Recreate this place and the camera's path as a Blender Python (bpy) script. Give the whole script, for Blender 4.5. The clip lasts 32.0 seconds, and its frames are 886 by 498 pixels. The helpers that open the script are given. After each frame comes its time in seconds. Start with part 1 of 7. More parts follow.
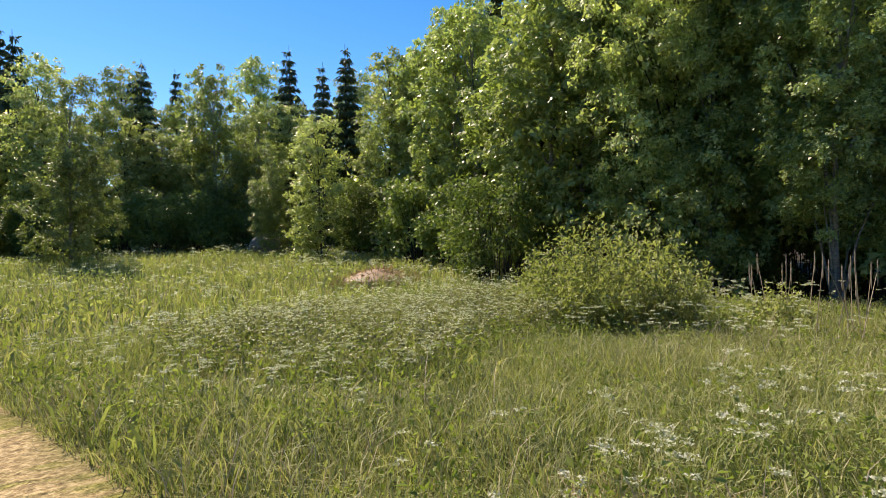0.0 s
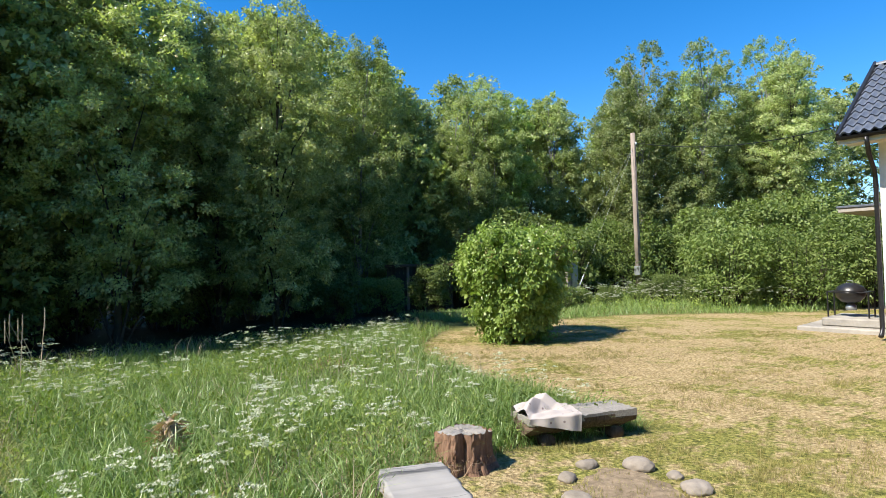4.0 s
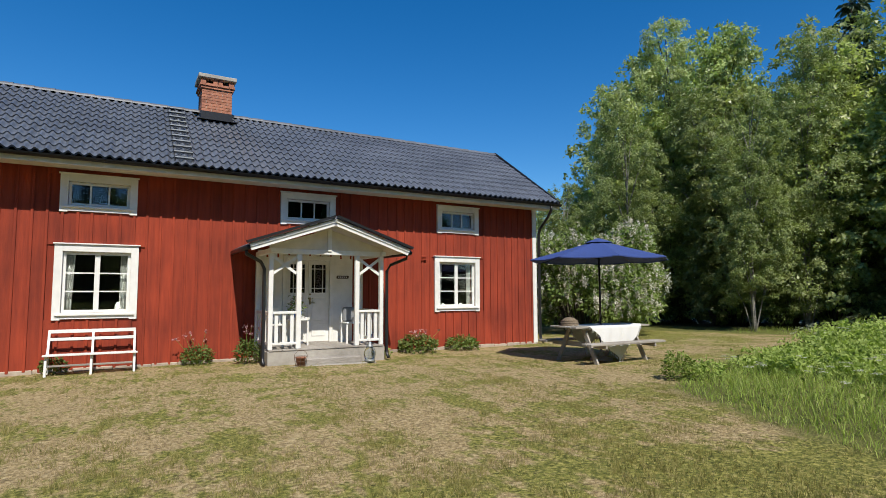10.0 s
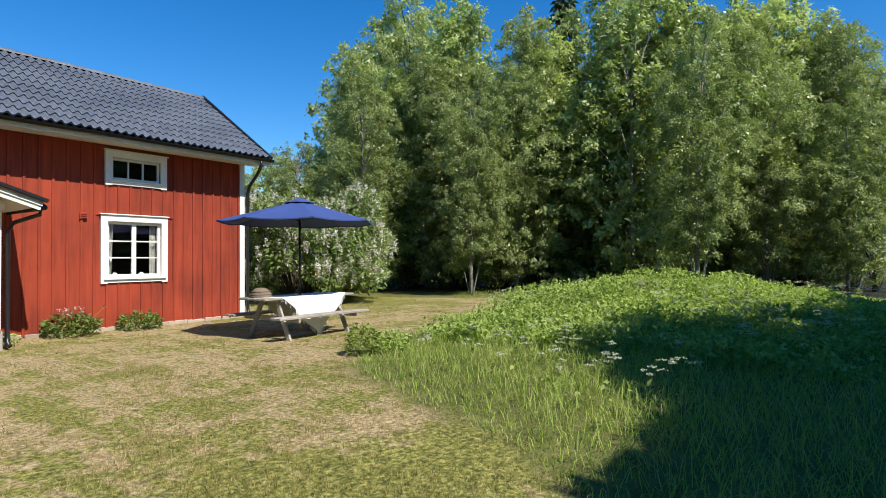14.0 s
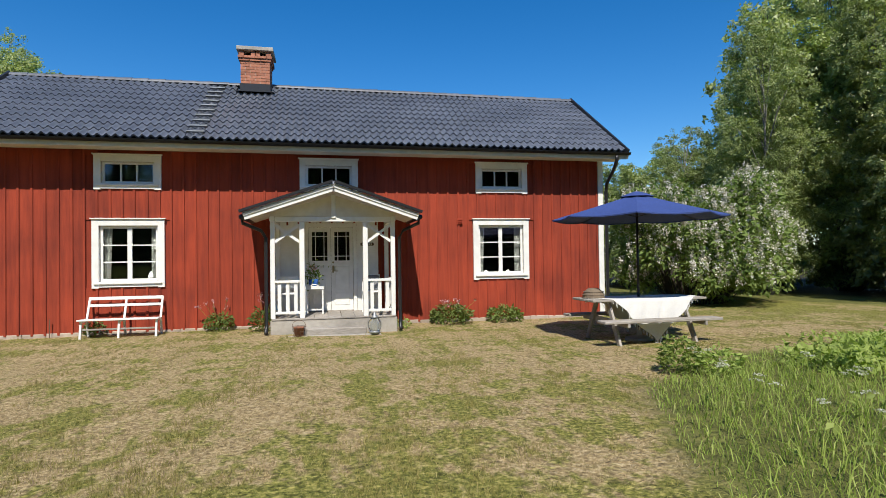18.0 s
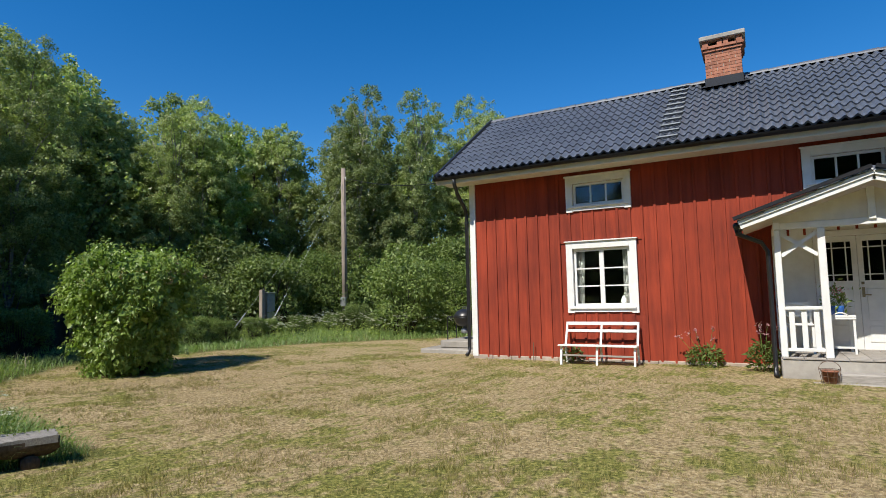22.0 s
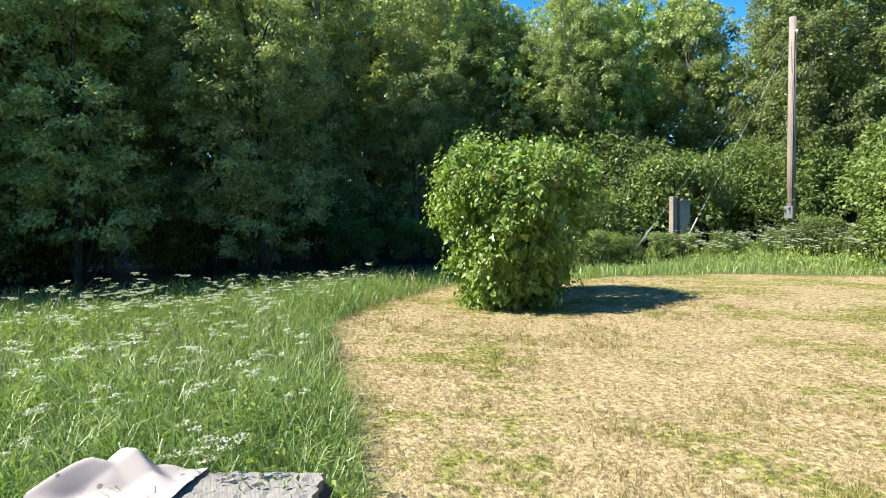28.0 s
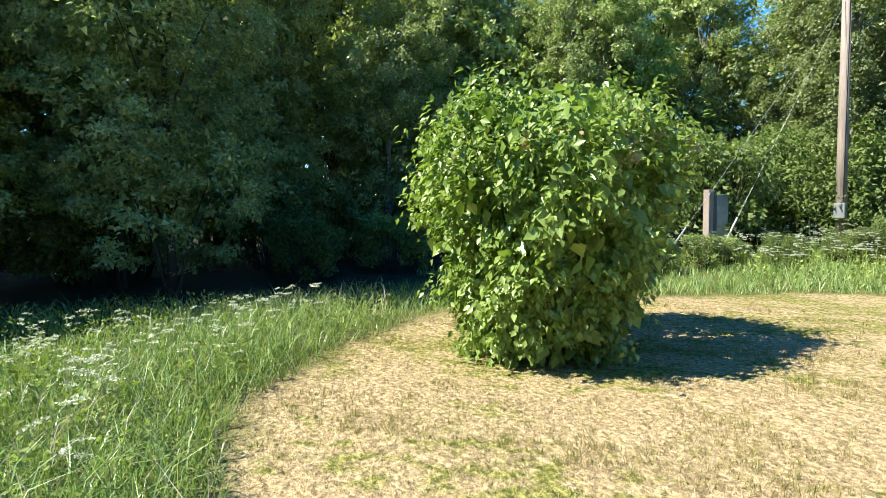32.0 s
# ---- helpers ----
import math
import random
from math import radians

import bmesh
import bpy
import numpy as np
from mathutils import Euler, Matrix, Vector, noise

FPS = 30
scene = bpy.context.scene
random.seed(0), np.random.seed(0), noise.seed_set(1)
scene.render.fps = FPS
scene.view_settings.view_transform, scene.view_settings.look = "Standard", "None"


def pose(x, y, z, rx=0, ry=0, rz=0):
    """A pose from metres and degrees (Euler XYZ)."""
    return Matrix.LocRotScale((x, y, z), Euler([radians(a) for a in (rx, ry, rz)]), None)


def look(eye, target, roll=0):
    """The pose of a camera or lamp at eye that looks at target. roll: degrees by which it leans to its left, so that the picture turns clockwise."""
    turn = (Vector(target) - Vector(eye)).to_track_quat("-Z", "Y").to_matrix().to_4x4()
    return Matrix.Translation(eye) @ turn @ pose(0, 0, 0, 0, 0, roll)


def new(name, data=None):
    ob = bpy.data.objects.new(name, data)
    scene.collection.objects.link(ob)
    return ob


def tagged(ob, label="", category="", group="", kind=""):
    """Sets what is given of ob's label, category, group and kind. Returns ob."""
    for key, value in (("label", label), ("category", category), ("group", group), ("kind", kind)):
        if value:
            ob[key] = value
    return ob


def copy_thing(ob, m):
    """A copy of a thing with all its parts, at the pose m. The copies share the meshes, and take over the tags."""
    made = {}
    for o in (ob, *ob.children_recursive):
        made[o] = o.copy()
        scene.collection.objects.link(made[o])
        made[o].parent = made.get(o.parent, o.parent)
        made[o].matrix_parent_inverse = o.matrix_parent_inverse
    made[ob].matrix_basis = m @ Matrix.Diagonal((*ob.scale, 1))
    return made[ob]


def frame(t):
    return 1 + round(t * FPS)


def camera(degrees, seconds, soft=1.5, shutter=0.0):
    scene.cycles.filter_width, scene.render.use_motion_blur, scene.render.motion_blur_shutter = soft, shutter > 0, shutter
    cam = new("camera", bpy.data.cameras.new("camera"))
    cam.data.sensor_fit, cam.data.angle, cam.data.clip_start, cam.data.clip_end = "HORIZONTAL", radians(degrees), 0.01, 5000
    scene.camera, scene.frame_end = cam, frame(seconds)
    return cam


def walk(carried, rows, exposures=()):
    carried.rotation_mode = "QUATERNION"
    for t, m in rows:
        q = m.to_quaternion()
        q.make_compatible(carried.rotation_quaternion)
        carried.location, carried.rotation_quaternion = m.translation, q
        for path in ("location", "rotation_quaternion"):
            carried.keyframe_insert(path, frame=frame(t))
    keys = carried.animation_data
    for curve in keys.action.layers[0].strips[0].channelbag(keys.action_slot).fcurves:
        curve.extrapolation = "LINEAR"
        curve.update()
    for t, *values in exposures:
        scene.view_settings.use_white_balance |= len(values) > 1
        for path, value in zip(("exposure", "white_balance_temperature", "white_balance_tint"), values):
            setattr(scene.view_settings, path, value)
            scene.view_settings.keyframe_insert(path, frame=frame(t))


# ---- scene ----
cam = camera(76.7, 32.0, soft=0.7)
PATH = [
    (0, (-0.276, 0.204, 1.531), (-1.865, -1.011, 1.495), -1.2),
    (0.5, (-0.264, 0.387, 1.562), (-2.051, -0.511, 1.538), -1.4),
    (1, (-0.332, 0.496, 1.596), (-2.279, 0.037, 1.591), -1.4),
    (1.5, (-0.456, 0.715, 1.598), (-2.455, 0.683, 1.598), -1.6),
    (2, (-0.525, 0.943, 1.624), (-2.507, 1.209, 1.62), -1.5),
    (2.5, (-0.611, 1.086, 1.632), (-2.529, 1.652, 1.626), -1.6),
    (3, (-0.769, 1.169, 1.636), (-2.578, 2.021, 1.639), -1.4),
    (3.5, (-0.829, 1.226, 1.645), (-2.505, 2.317, 1.673), -1.4),
    (5.5, (-0.889, 1.527, 1.645), (-1.871, 3.266, 1.766), -0.8),
    (6, (-0.89, 1.609, 1.633), (-1.628, 3.464, 1.756), -0.6),
    (6.5, (-0.847, 1.714, 1.617), (-1.339, 3.648, 1.743), -0.5),
    (7, (-0.736, 1.849, 1.602), (-1.015, 3.825, 1.732), -0.4),
    (7.5, (-0.645, 1.911, 1.575), (-0.741, 3.904, 1.709), -0.3),
    (8, (-0.543, 1.963, 1.55), (-0.417, 3.955, 1.689), -0.2),
    (8.5, (-0.489, 2.032, 1.529), (-0.092, 3.987, 1.672), -0.2),
    (9, (-0.478, 2.118, 1.499), (0.152, 4.011, 1.648), -0.2),
    (9.5, (-0.427, 2.139, 1.47), (0.388, 3.959, 1.624), -0.2),
    (10, (-0.384, 2.21, 1.437), (0.608, 3.939, 1.596), -0.2),
    (10.5, (-0.308, 2.273, 1.417), (0.872, 3.88, 1.579), -0.3),
    (11, (-0.184, 2.364, 1.374), (1.218, 3.78, 1.537), -0.4),
    (11.5, (0.058, 2.505, 1.316), (1.603, 3.764, 1.473), -0.5),
    (12, (0.296, 2.591, 1.314), (1.901, 3.778, 1.425), -0.6),
    (12.5, (0.562, 2.701, 1.324), (2.176, 3.881, 1.383), -0.5),
    (13, (0.873, 2.73, 1.361), (2.489, 3.907, 1.408), -0.5),
    (13.5, (1.189, 2.631, 1.405), (2.805, 3.809, 1.444), -0.4),
    (15.5, (2.682, 2.092, 1.495), (4.212, 3.379, 1.508), -0.4),
    (16, (2.993, 2.055, 1.534), (4.387, 3.489, 1.547), -0.6),
    (16.5, (3.206, 2.011, 1.523), (4.408, 3.609, 1.542), -0.7),
    (17, (3.311, 2.004, 1.504), (4.247, 3.772, 1.528), -0.8),
    (17.5, (3.161, 2.05, 1.526), (3.839, 3.931, 1.551), -0.7),
    (18, (3.199, 2.1, 1.502), (3.616, 4.056, 1.533), -0.8),
    (18.5, (3.199, 2.156, 1.462), (3.435, 4.142, 1.507), -1.0),
    (19, (3.156, 2.218, 1.476), (3.288, 4.212, 1.56), -1.0),
    (19.5, (2.957, 2.366, 1.481), (2.998, 4.362, 1.593), -1.0),
    (20, (2.817, 2.559, 1.468), (2.733, 4.553, 1.595), -1.1),
    (20.5, (2.649, 2.834, 1.427), (2.371, 4.809, 1.565), -1.1),
    (21, (2.459, 3.105, 1.431), (1.932, 5.028, 1.58), -1.3),
    (21.5, (2.188, 3.366, 1.362), (1.391, 5.193, 1.526), -1.2),
    (22, (1.934, 3.667, 1.347), (0.958, 5.404, 1.517), -1.2),
    (22.5, (1.728, 4.001, 1.331), (0.596, 5.642, 1.498), -1.2),
    (23, (1.486, 4.329, 1.301), (0.216, 5.865, 1.469), -1.1),
    (23.5, (1.206, 4.648, 1.339), (-0.176, 6.085, 1.504), -1.1),
    (24, (0.931, 4.964, 1.334), (-0.565, 6.283, 1.485), -1.1),
    (24.5, (0.641, 5.207, 1.322), (-1.027, 6.307, 1.409), -1.1),
    (25, (0.309, 5.432, 1.344), (-1.487, 6.31, 1.331), -1.3),
    (25.5, (-0.038, 5.627, 1.323), (-1.86, 6.449, 1.252), -1.4),
    (26, (-0.453, 5.79, 1.351), (-2.283, 6.59, 1.264), -1.2),
    (26.5, (-0.868, 5.938, 1.365), (-2.704, 6.727, 1.268), -1.1),
    (28.5, (-2.073, 6.546, 1.35), (-3.927, 7.284, 1.222), -1.0),
    (29, (-2.482, 6.676, 1.335), (-4.337, 7.412, 1.2), -0.7),
    (29.5, (-2.921, 6.824, 1.371), (-4.778, 7.553, 1.232), -0.8),
    (30, (-3.37, 6.961, 1.4), (-5.227, 7.69, 1.259), -0.8),
    (30.5, (-3.797, 7.066, 1.375), (-5.655, 7.793, 1.233), -0.6),
    (31, (-4.222, 7.183, 1.351), (-6.077, 7.918, 1.206), -0.6),
    (31.5, (-4.604, 7.323, 1.362), (-6.448, 8.085, 1.224), -0.7),
    (32, (-4.962, 7.496, 1.349), (-6.769, 8.342, 1.21), -0.6),
]
EXPOSURE = [(0, 0.85, 7500, 22), (1, 1.3, 6900, 13), (2, 1.6, 6750, 11), (3, 1.3, 6550, 10), (5.5, 0.62, 6500, 10), (7, 0.16, 6500, 10), (9, 0.12, 6450, 10), (11, 0.32, 6450, 10), (13, 0.55, 6450, 10), (16, 0.6, 6450, 10), (19, 0.18, 6400, 11), (23, 0.32, 6350, 10), (24, 0.38, 6400, 9), (25, 0.8, 6450, 9), (26, 1.1, 6450, 8), (29, 1.35, 6450, 8), (32, 1.45, 6450, 8)]
walk(cam, [(t, look(eye, target, roll)) for t, eye, target, roll in PATH], EXPOSURE)

# ---- light ----
SUN_AZ, SUN_EL = radians(189), radians(50.5)      # compass-like turn from +y, clockwise; height over the horizon
world = bpy.data.worlds.new("sky")
scene.world = world
world.use_nodes = True
wn = world.node_tree
sky = wn.nodes.new("ShaderNodeTexSky")
sky.sky_type, sky.sun_disc = "NISHITA", False
sky.sun_elevation, sky.sun_rotation = SUN_EL, SUN_AZ
sky.air_density, sky.dust_density, sky.ozone_density = 1.0, 0.12, 5.0
wn.nodes["Background"].inputs["Strength"].default_value = 0.112
deep = wn.nodes.new("ShaderNodeHueSaturation")
deep.inputs["Hue"].default_value = 0.502
deep.inputs["Saturation"].default_value = 1.34
wn.links.new(sky.outputs["Color"], deep.inputs["Color"])
wn.links.new(deep.outputs["Color"], wn.nodes["Background"].inputs["Color"])
sun_data = bpy.data.lights.new("sun", "SUN")
sun_data.energy, sun_data.angle, sun_data.color = 5.0, radians(0.53), (1.0, 0.93, 0.81)
sun = new("sun", sun_data)
SUN_DIR = Vector((math.sin(SUN_AZ) * math.cos(SUN_EL), math.cos(SUN_AZ) * math.cos(SUN_EL), math.sin(SUN_EL)))
sun.matrix_world = look(SUN_DIR * 60, (0, 0, 0))


# ---- materials ----
def node_mat(name):
    m = bpy.data.materials.new(name)
    m.use_nodes = True
    nt = m.node_tree
    return m, nt, nt.nodes["Principled BSDF"], nt.nodes.new, nt.links.new


def ramp(nt, fac, stops):
    r = nt.nodes.new("ShaderNodeValToRGB")
    while len(r.color_ramp.elements) < len(stops):
        r.color_ramp.elements.new(0.5)
    for e, (p, c) in zip(r.color_ramp.elements, stops):
        e.position, e.color = p, (*c, 1)
    nt.links.new(fac, r.inputs[0])
    return r.outputs[0]


def noise_tex(nt, scale, detail=4.0, rough=0.55, stretch=(1, 1, 1), coord="Object"):
    tc = nt.nodes.new("ShaderNodeTexCoord")
    mp = nt.nodes.new("ShaderNodeMapping")
    mp.inputs["Scale"].default_value = stretch
    n = nt.nodes.new("ShaderNodeTexNoise")
    n.inputs["Scale"].default_value, n.inputs["Detail"].default_value, n.inputs["Roughness"].default_value = scale, detail, rough
    nt.links.new(tc.outputs[coord], mp.inputs[0])
    nt.links.new(mp.outputs[0], n.inputs["Vector"])
    return n.outputs["Fac"]


def mix(nt, fac, a, b, mode="MIX"):
    x = nt.nodes.new("ShaderNodeMix")
    x.data_type, x.blend_type = "RGBA", mode
    for sock, v in ((x.inputs[0], fac), (x.inputs[6], a), (x.inputs[7], b)):
        if isinstance(v, (int, float)):
            sock.default_value = v
        elif isinstance(v, tuple):
            sock.default_value = (*v, 1)
        else:
            nt.links.new(v, sock)
    return x.outputs[2]


def surface(name, dark, light, scale=8.0, stretch=(1, 1, 1), rough=0.6, bump=0.15, metal=0.0, stain=0.25, spread=0.0, fine=60.0):
    """A surface with broad stains and fine grain; spread: how far single pieces differ."""
    m, nt, b, node, link = node_mat(name)
    grain = noise_tex(nt, scale, 6, 0.6, stretch)
    col = ramp(nt, grain, [(0.3, dark), (0.7, light)])
    broad = noise_tex(nt, 0.9, 3, 0.5)
    col = mix(nt, stain, col, ramp(nt, broad, [(0.35, tuple(c * 0.55 for c in dark)), (0.65, light)]))
    if spread:
        info = nt.nodes.new("ShaderNodeObjectInfo")
        v = nt.nodes.new("ShaderNodeMapRange")
        v.inputs["To Min"].default_value, v.inputs["To Max"].default_value = 1 - spread, 1 + spread
        link(info.outputs["Random"], v.inputs["Value"])
        hsv = nt.nodes.new("ShaderNodeHueSaturation")
        link(v.outputs[0], hsv.inputs["Value"])
        link(col, hsv.inputs["Color"])
        col = hsv.outputs[0]
    link(col, b.inputs["Base Color"])
    b.inputs["Roughness"].default_value, b.inputs["Metallic"].default_value = rough, metal
    if bump:
        bn = nt.nodes.new("ShaderNodeBump")
        bn.inputs["Strength"].default_value, bn.inputs["Distance"].default_value = bump, 0.01
        link(noise_tex(nt, fine, 5, 0.6, stretch), bn.inputs["Height"])
        link(bn.outputs[0], b.inputs["Normal"])
    return m


def leafy(name, stops, through_light=0.35, rough=0.5, gloss=0.2, broad=None, vary=0.18):
    """Leaves and blades: colour from piece to piece, some light passing through."""
    m, nt, b, node, link = node_mat(name)
    geo = node("ShaderNodeNewGeometry")
    col = ramp(nt, geo.outputs["Random Per Island"], stops)
    big = noise_tex(nt, 0.35, 3, 0.5)
    lo, hi = broad or (stops[0][1], stops[-1][1])
    col = mix(nt, 0.45, col, ramp(nt, big, [(0.3, lo), (0.7, hi)]))
    info = node("ShaderNodeObjectInfo")
    hue = node("ShaderNodeHueSaturation")
    v = node("ShaderNodeMapRange")
    v.inputs["To Min"].default_value, v.inputs["To Max"].default_value = 1 - vary, 1 + vary
    link(info.outputs["Random"], v.inputs["Value"])
    link(v.outputs[0], hue.inputs["Value"])
    link(col, hue.inputs["Color"])
    col = hue.outputs[0]
    link(col, b.inputs["Base Color"])
    b.inputs["Roughness"].default_value = rough
    b.inputs["Specular IOR Level"].default_value = gloss
    tr = node("ShaderNodeBsdfTranslucent")
    link(mix(nt, 1.0, col, (0.95, 1.08, 0.5), "MULTIPLY"), tr.inputs["Color"])
    ms = node("ShaderNodeMixShader")
    ms.inputs[0].default_value = through_light
    link(b.outputs[0], ms.inputs[1])
    link(tr.outputs[0], ms.inputs[2])
    link(ms.outputs[0], nt.nodes["Material Output"].inputs["Surface"])
    return m


MAT = {
    "red": surface("falu_red_boards", (0.18, 0.022, 0.009), (0.36, 0.049, 0.017), 3.2, (4, 4, 0.3), 0.88, 0.5, stain=0.34, spread=0.10, fine=30),
    "white": surface("white_paint", (0.70, 0.70, 0.67), (0.82, 0.82, 0.79), 6, (1, 1, 1), 0.5, 0.08, stain=0.12),
    "cream": surface("cream_paint", (0.62, 0.58, 0.48), (0.74, 0.70, 0.60), 6, (1, 1, 1), 0.55, 0.08, stain=0.15),
    "black": surface("black_metal", (0.012, 0.012, 0.013), (0.022, 0.022, 0.024), 20, rough=0.35, bump=0.03, stain=0.1),
    "tile": surface("dark_roof_tiles", (0.078, 0.090, 0.114), (0.160, 0.178, 0.214), 14, rough=0.32, bump=0.2, stain=0.3, spread=0.14),
    "ridge": surface("matt_ridge_tiles", (0.070, 0.080, 0.100), (0.140, 0.155, 0.185), 14, rough=0.5, bump=0.25, stain=0.3, spread=0.14),
    "brick": surface("chimney_brick", (0.25, 0.085, 0.05), (0.46, 0.20, 0.12), 16, rough=0.85, bump=0.5, stain=0.3, spread=0.25),
    "mortar": surface("mortar", (0.38, 0.33, 0.28), (0.50, 0.45, 0.39), 30, rough=0.9, bump=0.4),
    "concrete": surface("weathered_concrete", (0.27, 0.25, 0.22), (0.44, 0.41, 0.36), 9, rough=0.9, bump=0.45, stain=0.45),
    "plinth": surface("plinth_stone", (0.30, 0.24, 0.19), (0.48, 0.40, 0.33), 7, rough=0.92, bump=0.6, stain=0.4, spread=0.15),
    "greywood": surface("weathered_grey_wood", (0.20, 0.18, 0.155), (0.42, 0.39, 0.35), 7, (1.0, 8, 8), 0.85, 0.5, stain=0.3, spread=0.12, fine=25),
    "logtop": surface("bleached_split_log", (0.15, 0.135, 0.12), (0.37, 0.345, 0.31), 9, (0.6, 12, 6), 0.8, 0.5, stain=0.3, fine=22),
    "bark": surface("brown_bark", (0.045, 0.030, 0.020), (0.16, 0.11, 0.075), 14, (3, 3, 1), 0.95, 0.9, stain=0.4, fine=30),
    "redbark": surface("reddish_flaking_bark", (0.075, 0.042, 0.026), (0.34, 0.20, 0.13), 9, (2.5, 2.5, 0.8), 0.95, 0.9, stain=0.45, fine=34),
    "birchbark": surface("birch_bark", (0.04, 0.036, 0.03), (0.40, 0.38, 0.34), 4, (1, 1, 5), 0.8, 0.3, stain=0.35),
    "darkbark": surface("forest_bark", (0.030, 0.024, 0.018), (0.085, 0.068, 0.05), 8, (2, 2, 0.6), 0.95, 0.6, stain=0.3),
    "pole": surface("grey_pole_wood", (0.20, 0.16, 0.125), (0.36, 0.30, 0.25), 6, (8, 8, 0.4), 0.85, 0.4, stain=0.3),
    "steel": surface("galvanised_steel", (0.26, 0.28, 0.29), (0.38, 0.40, 0.41), 10, rough=0.5, bump=0.05, metal=0.6),
    "navy": surface("navy_canvas", (0.022, 0.045, 0.17), (0.040, 0.075, 0.26), 40, rough=0.75, bump=0.2, stain=0.15, fine=150),
    "cloth": surface("white_cotton", (0.60, 0.60, 0.585), (0.70, 0.70, 0.685), 50, rough=0.9, bump=0.3, stain=0.08, fine=120),
    "wicker": surface("brown_wicker", (0.10, 0.075, 0.05), (0.26, 0.20, 0.14), 45, (1, 1, 3), 0.8, 0.8),
    # near-black colour stands in for shade in rooms and smoke slots; also roof deck
    "dark": surface("near_black_shade", (0.020, 0.016, 0.013), (0.035, 0.028, 0.022), 3, rough=0.9, bump=0),
    "curtain": surface("white_curtain", (0.60, 0.60, 0.57), (0.75, 0.75, 0.72), 20, (6, 6, 0.5), 0.9, 0.3),
    "brass": surface("dull_brass", (0.30, 0.24, 0.14), (0.45, 0.38, 0.24), 20, rough=0.4, bump=0.03, metal=0.9),
    "stone": surface("field_stone", (0.17, 0.145, 0.115), (0.37, 0.32, 0.265), 9, rough=0.9, bump=0.7, stain=0.4, spread=0.2),
    "ash": surface("ash_soil", (0.10, 0.072, 0.045), (0.34, 0.26, 0.17), 14, rough=1, bump=0.7),
    "rust": surface("rusty_iron", (0.10, 0.06, 0.04), (0.20, 0.13, 0.09), 20, rough=0.8, bump=0.2, metal=0.3),
    "blue": surface("blue_glazed_pot", (0.03, 0.10, 0.34), (0.05, 0.16, 0.48), 12, rough=0.25, bump=0.05),
    "grey_cushion": surface("grey_cushion_fabric", (0.16, 0.17, 0.18), (0.24, 0.25, 0.26), 40, rough=0.9, bump=0.3),
    "birch": leafy("birch_leaves", [(0.0, (0.130, 0.175, 0.055)), (0.5, (0.275, 0.340, 0.118)), (1.0, (0.500, 0.560, 0.250))], 0.42, 0.40, 0.45, vary=0.28),
    "aspen": leafy("aspen_leaves", [(0.0, (0.165, 0.205, 0.076)), (0.5, (0.360, 0.410, 0.170)), (1.0, (0.610, 0.650, 0.335))], 0.50, 0.38, 0.5, vary=0.28),
    "fresh": leafy("fresh_green_leaves", [(0.0, (0.110, 0.185, 0.030)), (0.5, (0.245, 0.365, 0.066)), (1.0, (0.450, 0.560, 0.165))], 0.38, 0.36, 0.45),
    "sunny": leafy("sunlit_mound_grass", [(0.0, (0.150, 0.215, 0.045)), (0.5, (0.300, 0.395, 0.085)), (0.9, (0.450, 0.530, 0.150)), (1.0, (0.560, 0.510, 0.260))], 0.45, 0.5, broad=((0.220, 0.300, 0.065), (0.380, 0.450, 0.120))),
    "hazel": leafy("hazel_leaves", [(0.0, (0.070, 0.112, 0.028)), (0.5, (0.150, 0.215, 0.060)), (1.0, (0.290, 0.355, 0.120))], 0.36, 0.45, 0.3, vary=0.32),
    "willow": leafy("willow_leaves", [(0.0, (0.150, 0.180, 0.066)), (0.5, (0.290, 0.325, 0.130)), (1.0, (0.460, 0.485, 0.230))], 0.42),
    "spruce": leafy("spruce_needles", [(0.0, (0.035, 0.055, 0.030)), (0.6, (0.070, 0.105, 0.055)), (1.0, (0.120, 0.165, 0.085))], 0.1),
    "lilac": leafy("lilac_leaves", [(0.0, (0.075, 0.125, 0.034)), (0.5, (0.150, 0.215, 0.060)), (1.0, (0.260, 0.320, 0.100))], 0.4),
    "blossom": leafy("pale_blossom", [(0.0, (0.56, 0.50, 0.51)), (0.5, (0.72, 0.67, 0.66)), (1.0, (0.86, 0.84, 0.80))], 0.3),
    "umbel": leafy("white_umbels", [(0.0, (0.36, 0.40, 0.27)), (0.5, (0.54, 0.56, 0.44)), (1.0, (0.72, 0.73, 0.64))], 0.3),
    "grass": leafy("meadow_grass", [(0.0, (0.088, 0.155, 0.040)), (0.5, (0.200, 0.305, 0.090)), (0.86, (0.335, 0.450, 0.175)), (0.95, (0.440, 0.465, 0.240)), (1.0, (0.560, 0.500, 0.310))], 0.40, 0.38, 0.5, broad=((0.130, 0.220, 0.058), (0.280, 0.380, 0.125))),
    "mixed": leafy("dry_mixed_grass", [(0.0, (0.140, 0.170, 0.060)), (0.45, (0.270, 0.315, 0.120)), (0.7, (0.410, 0.430, 0.200)), (0.82, (0.520, 0.480, 0.270)), (1.0, (0.620, 0.530, 0.350))], 0.4, 0.5, broad=((0.210, 0.260, 0.100), (0.370, 0.380, 0.180))),
    "weeds": leafy("tall_weeds", [(0.0, (0.140, 0.195, 0.045)), (0.5, (0.285, 0.375, 0.090)), (1.0, (0.450, 0.530, 0.165))], 0.45, 0.5, 0.2),
    "wilted": leafy("wilted_blossom", [(0.0, (0.30, 0.20, 0.09)), (0.6, (0.45, 0.33, 0.18)), (1.0, (0.66, 0.60, 0.50))], 0.3),
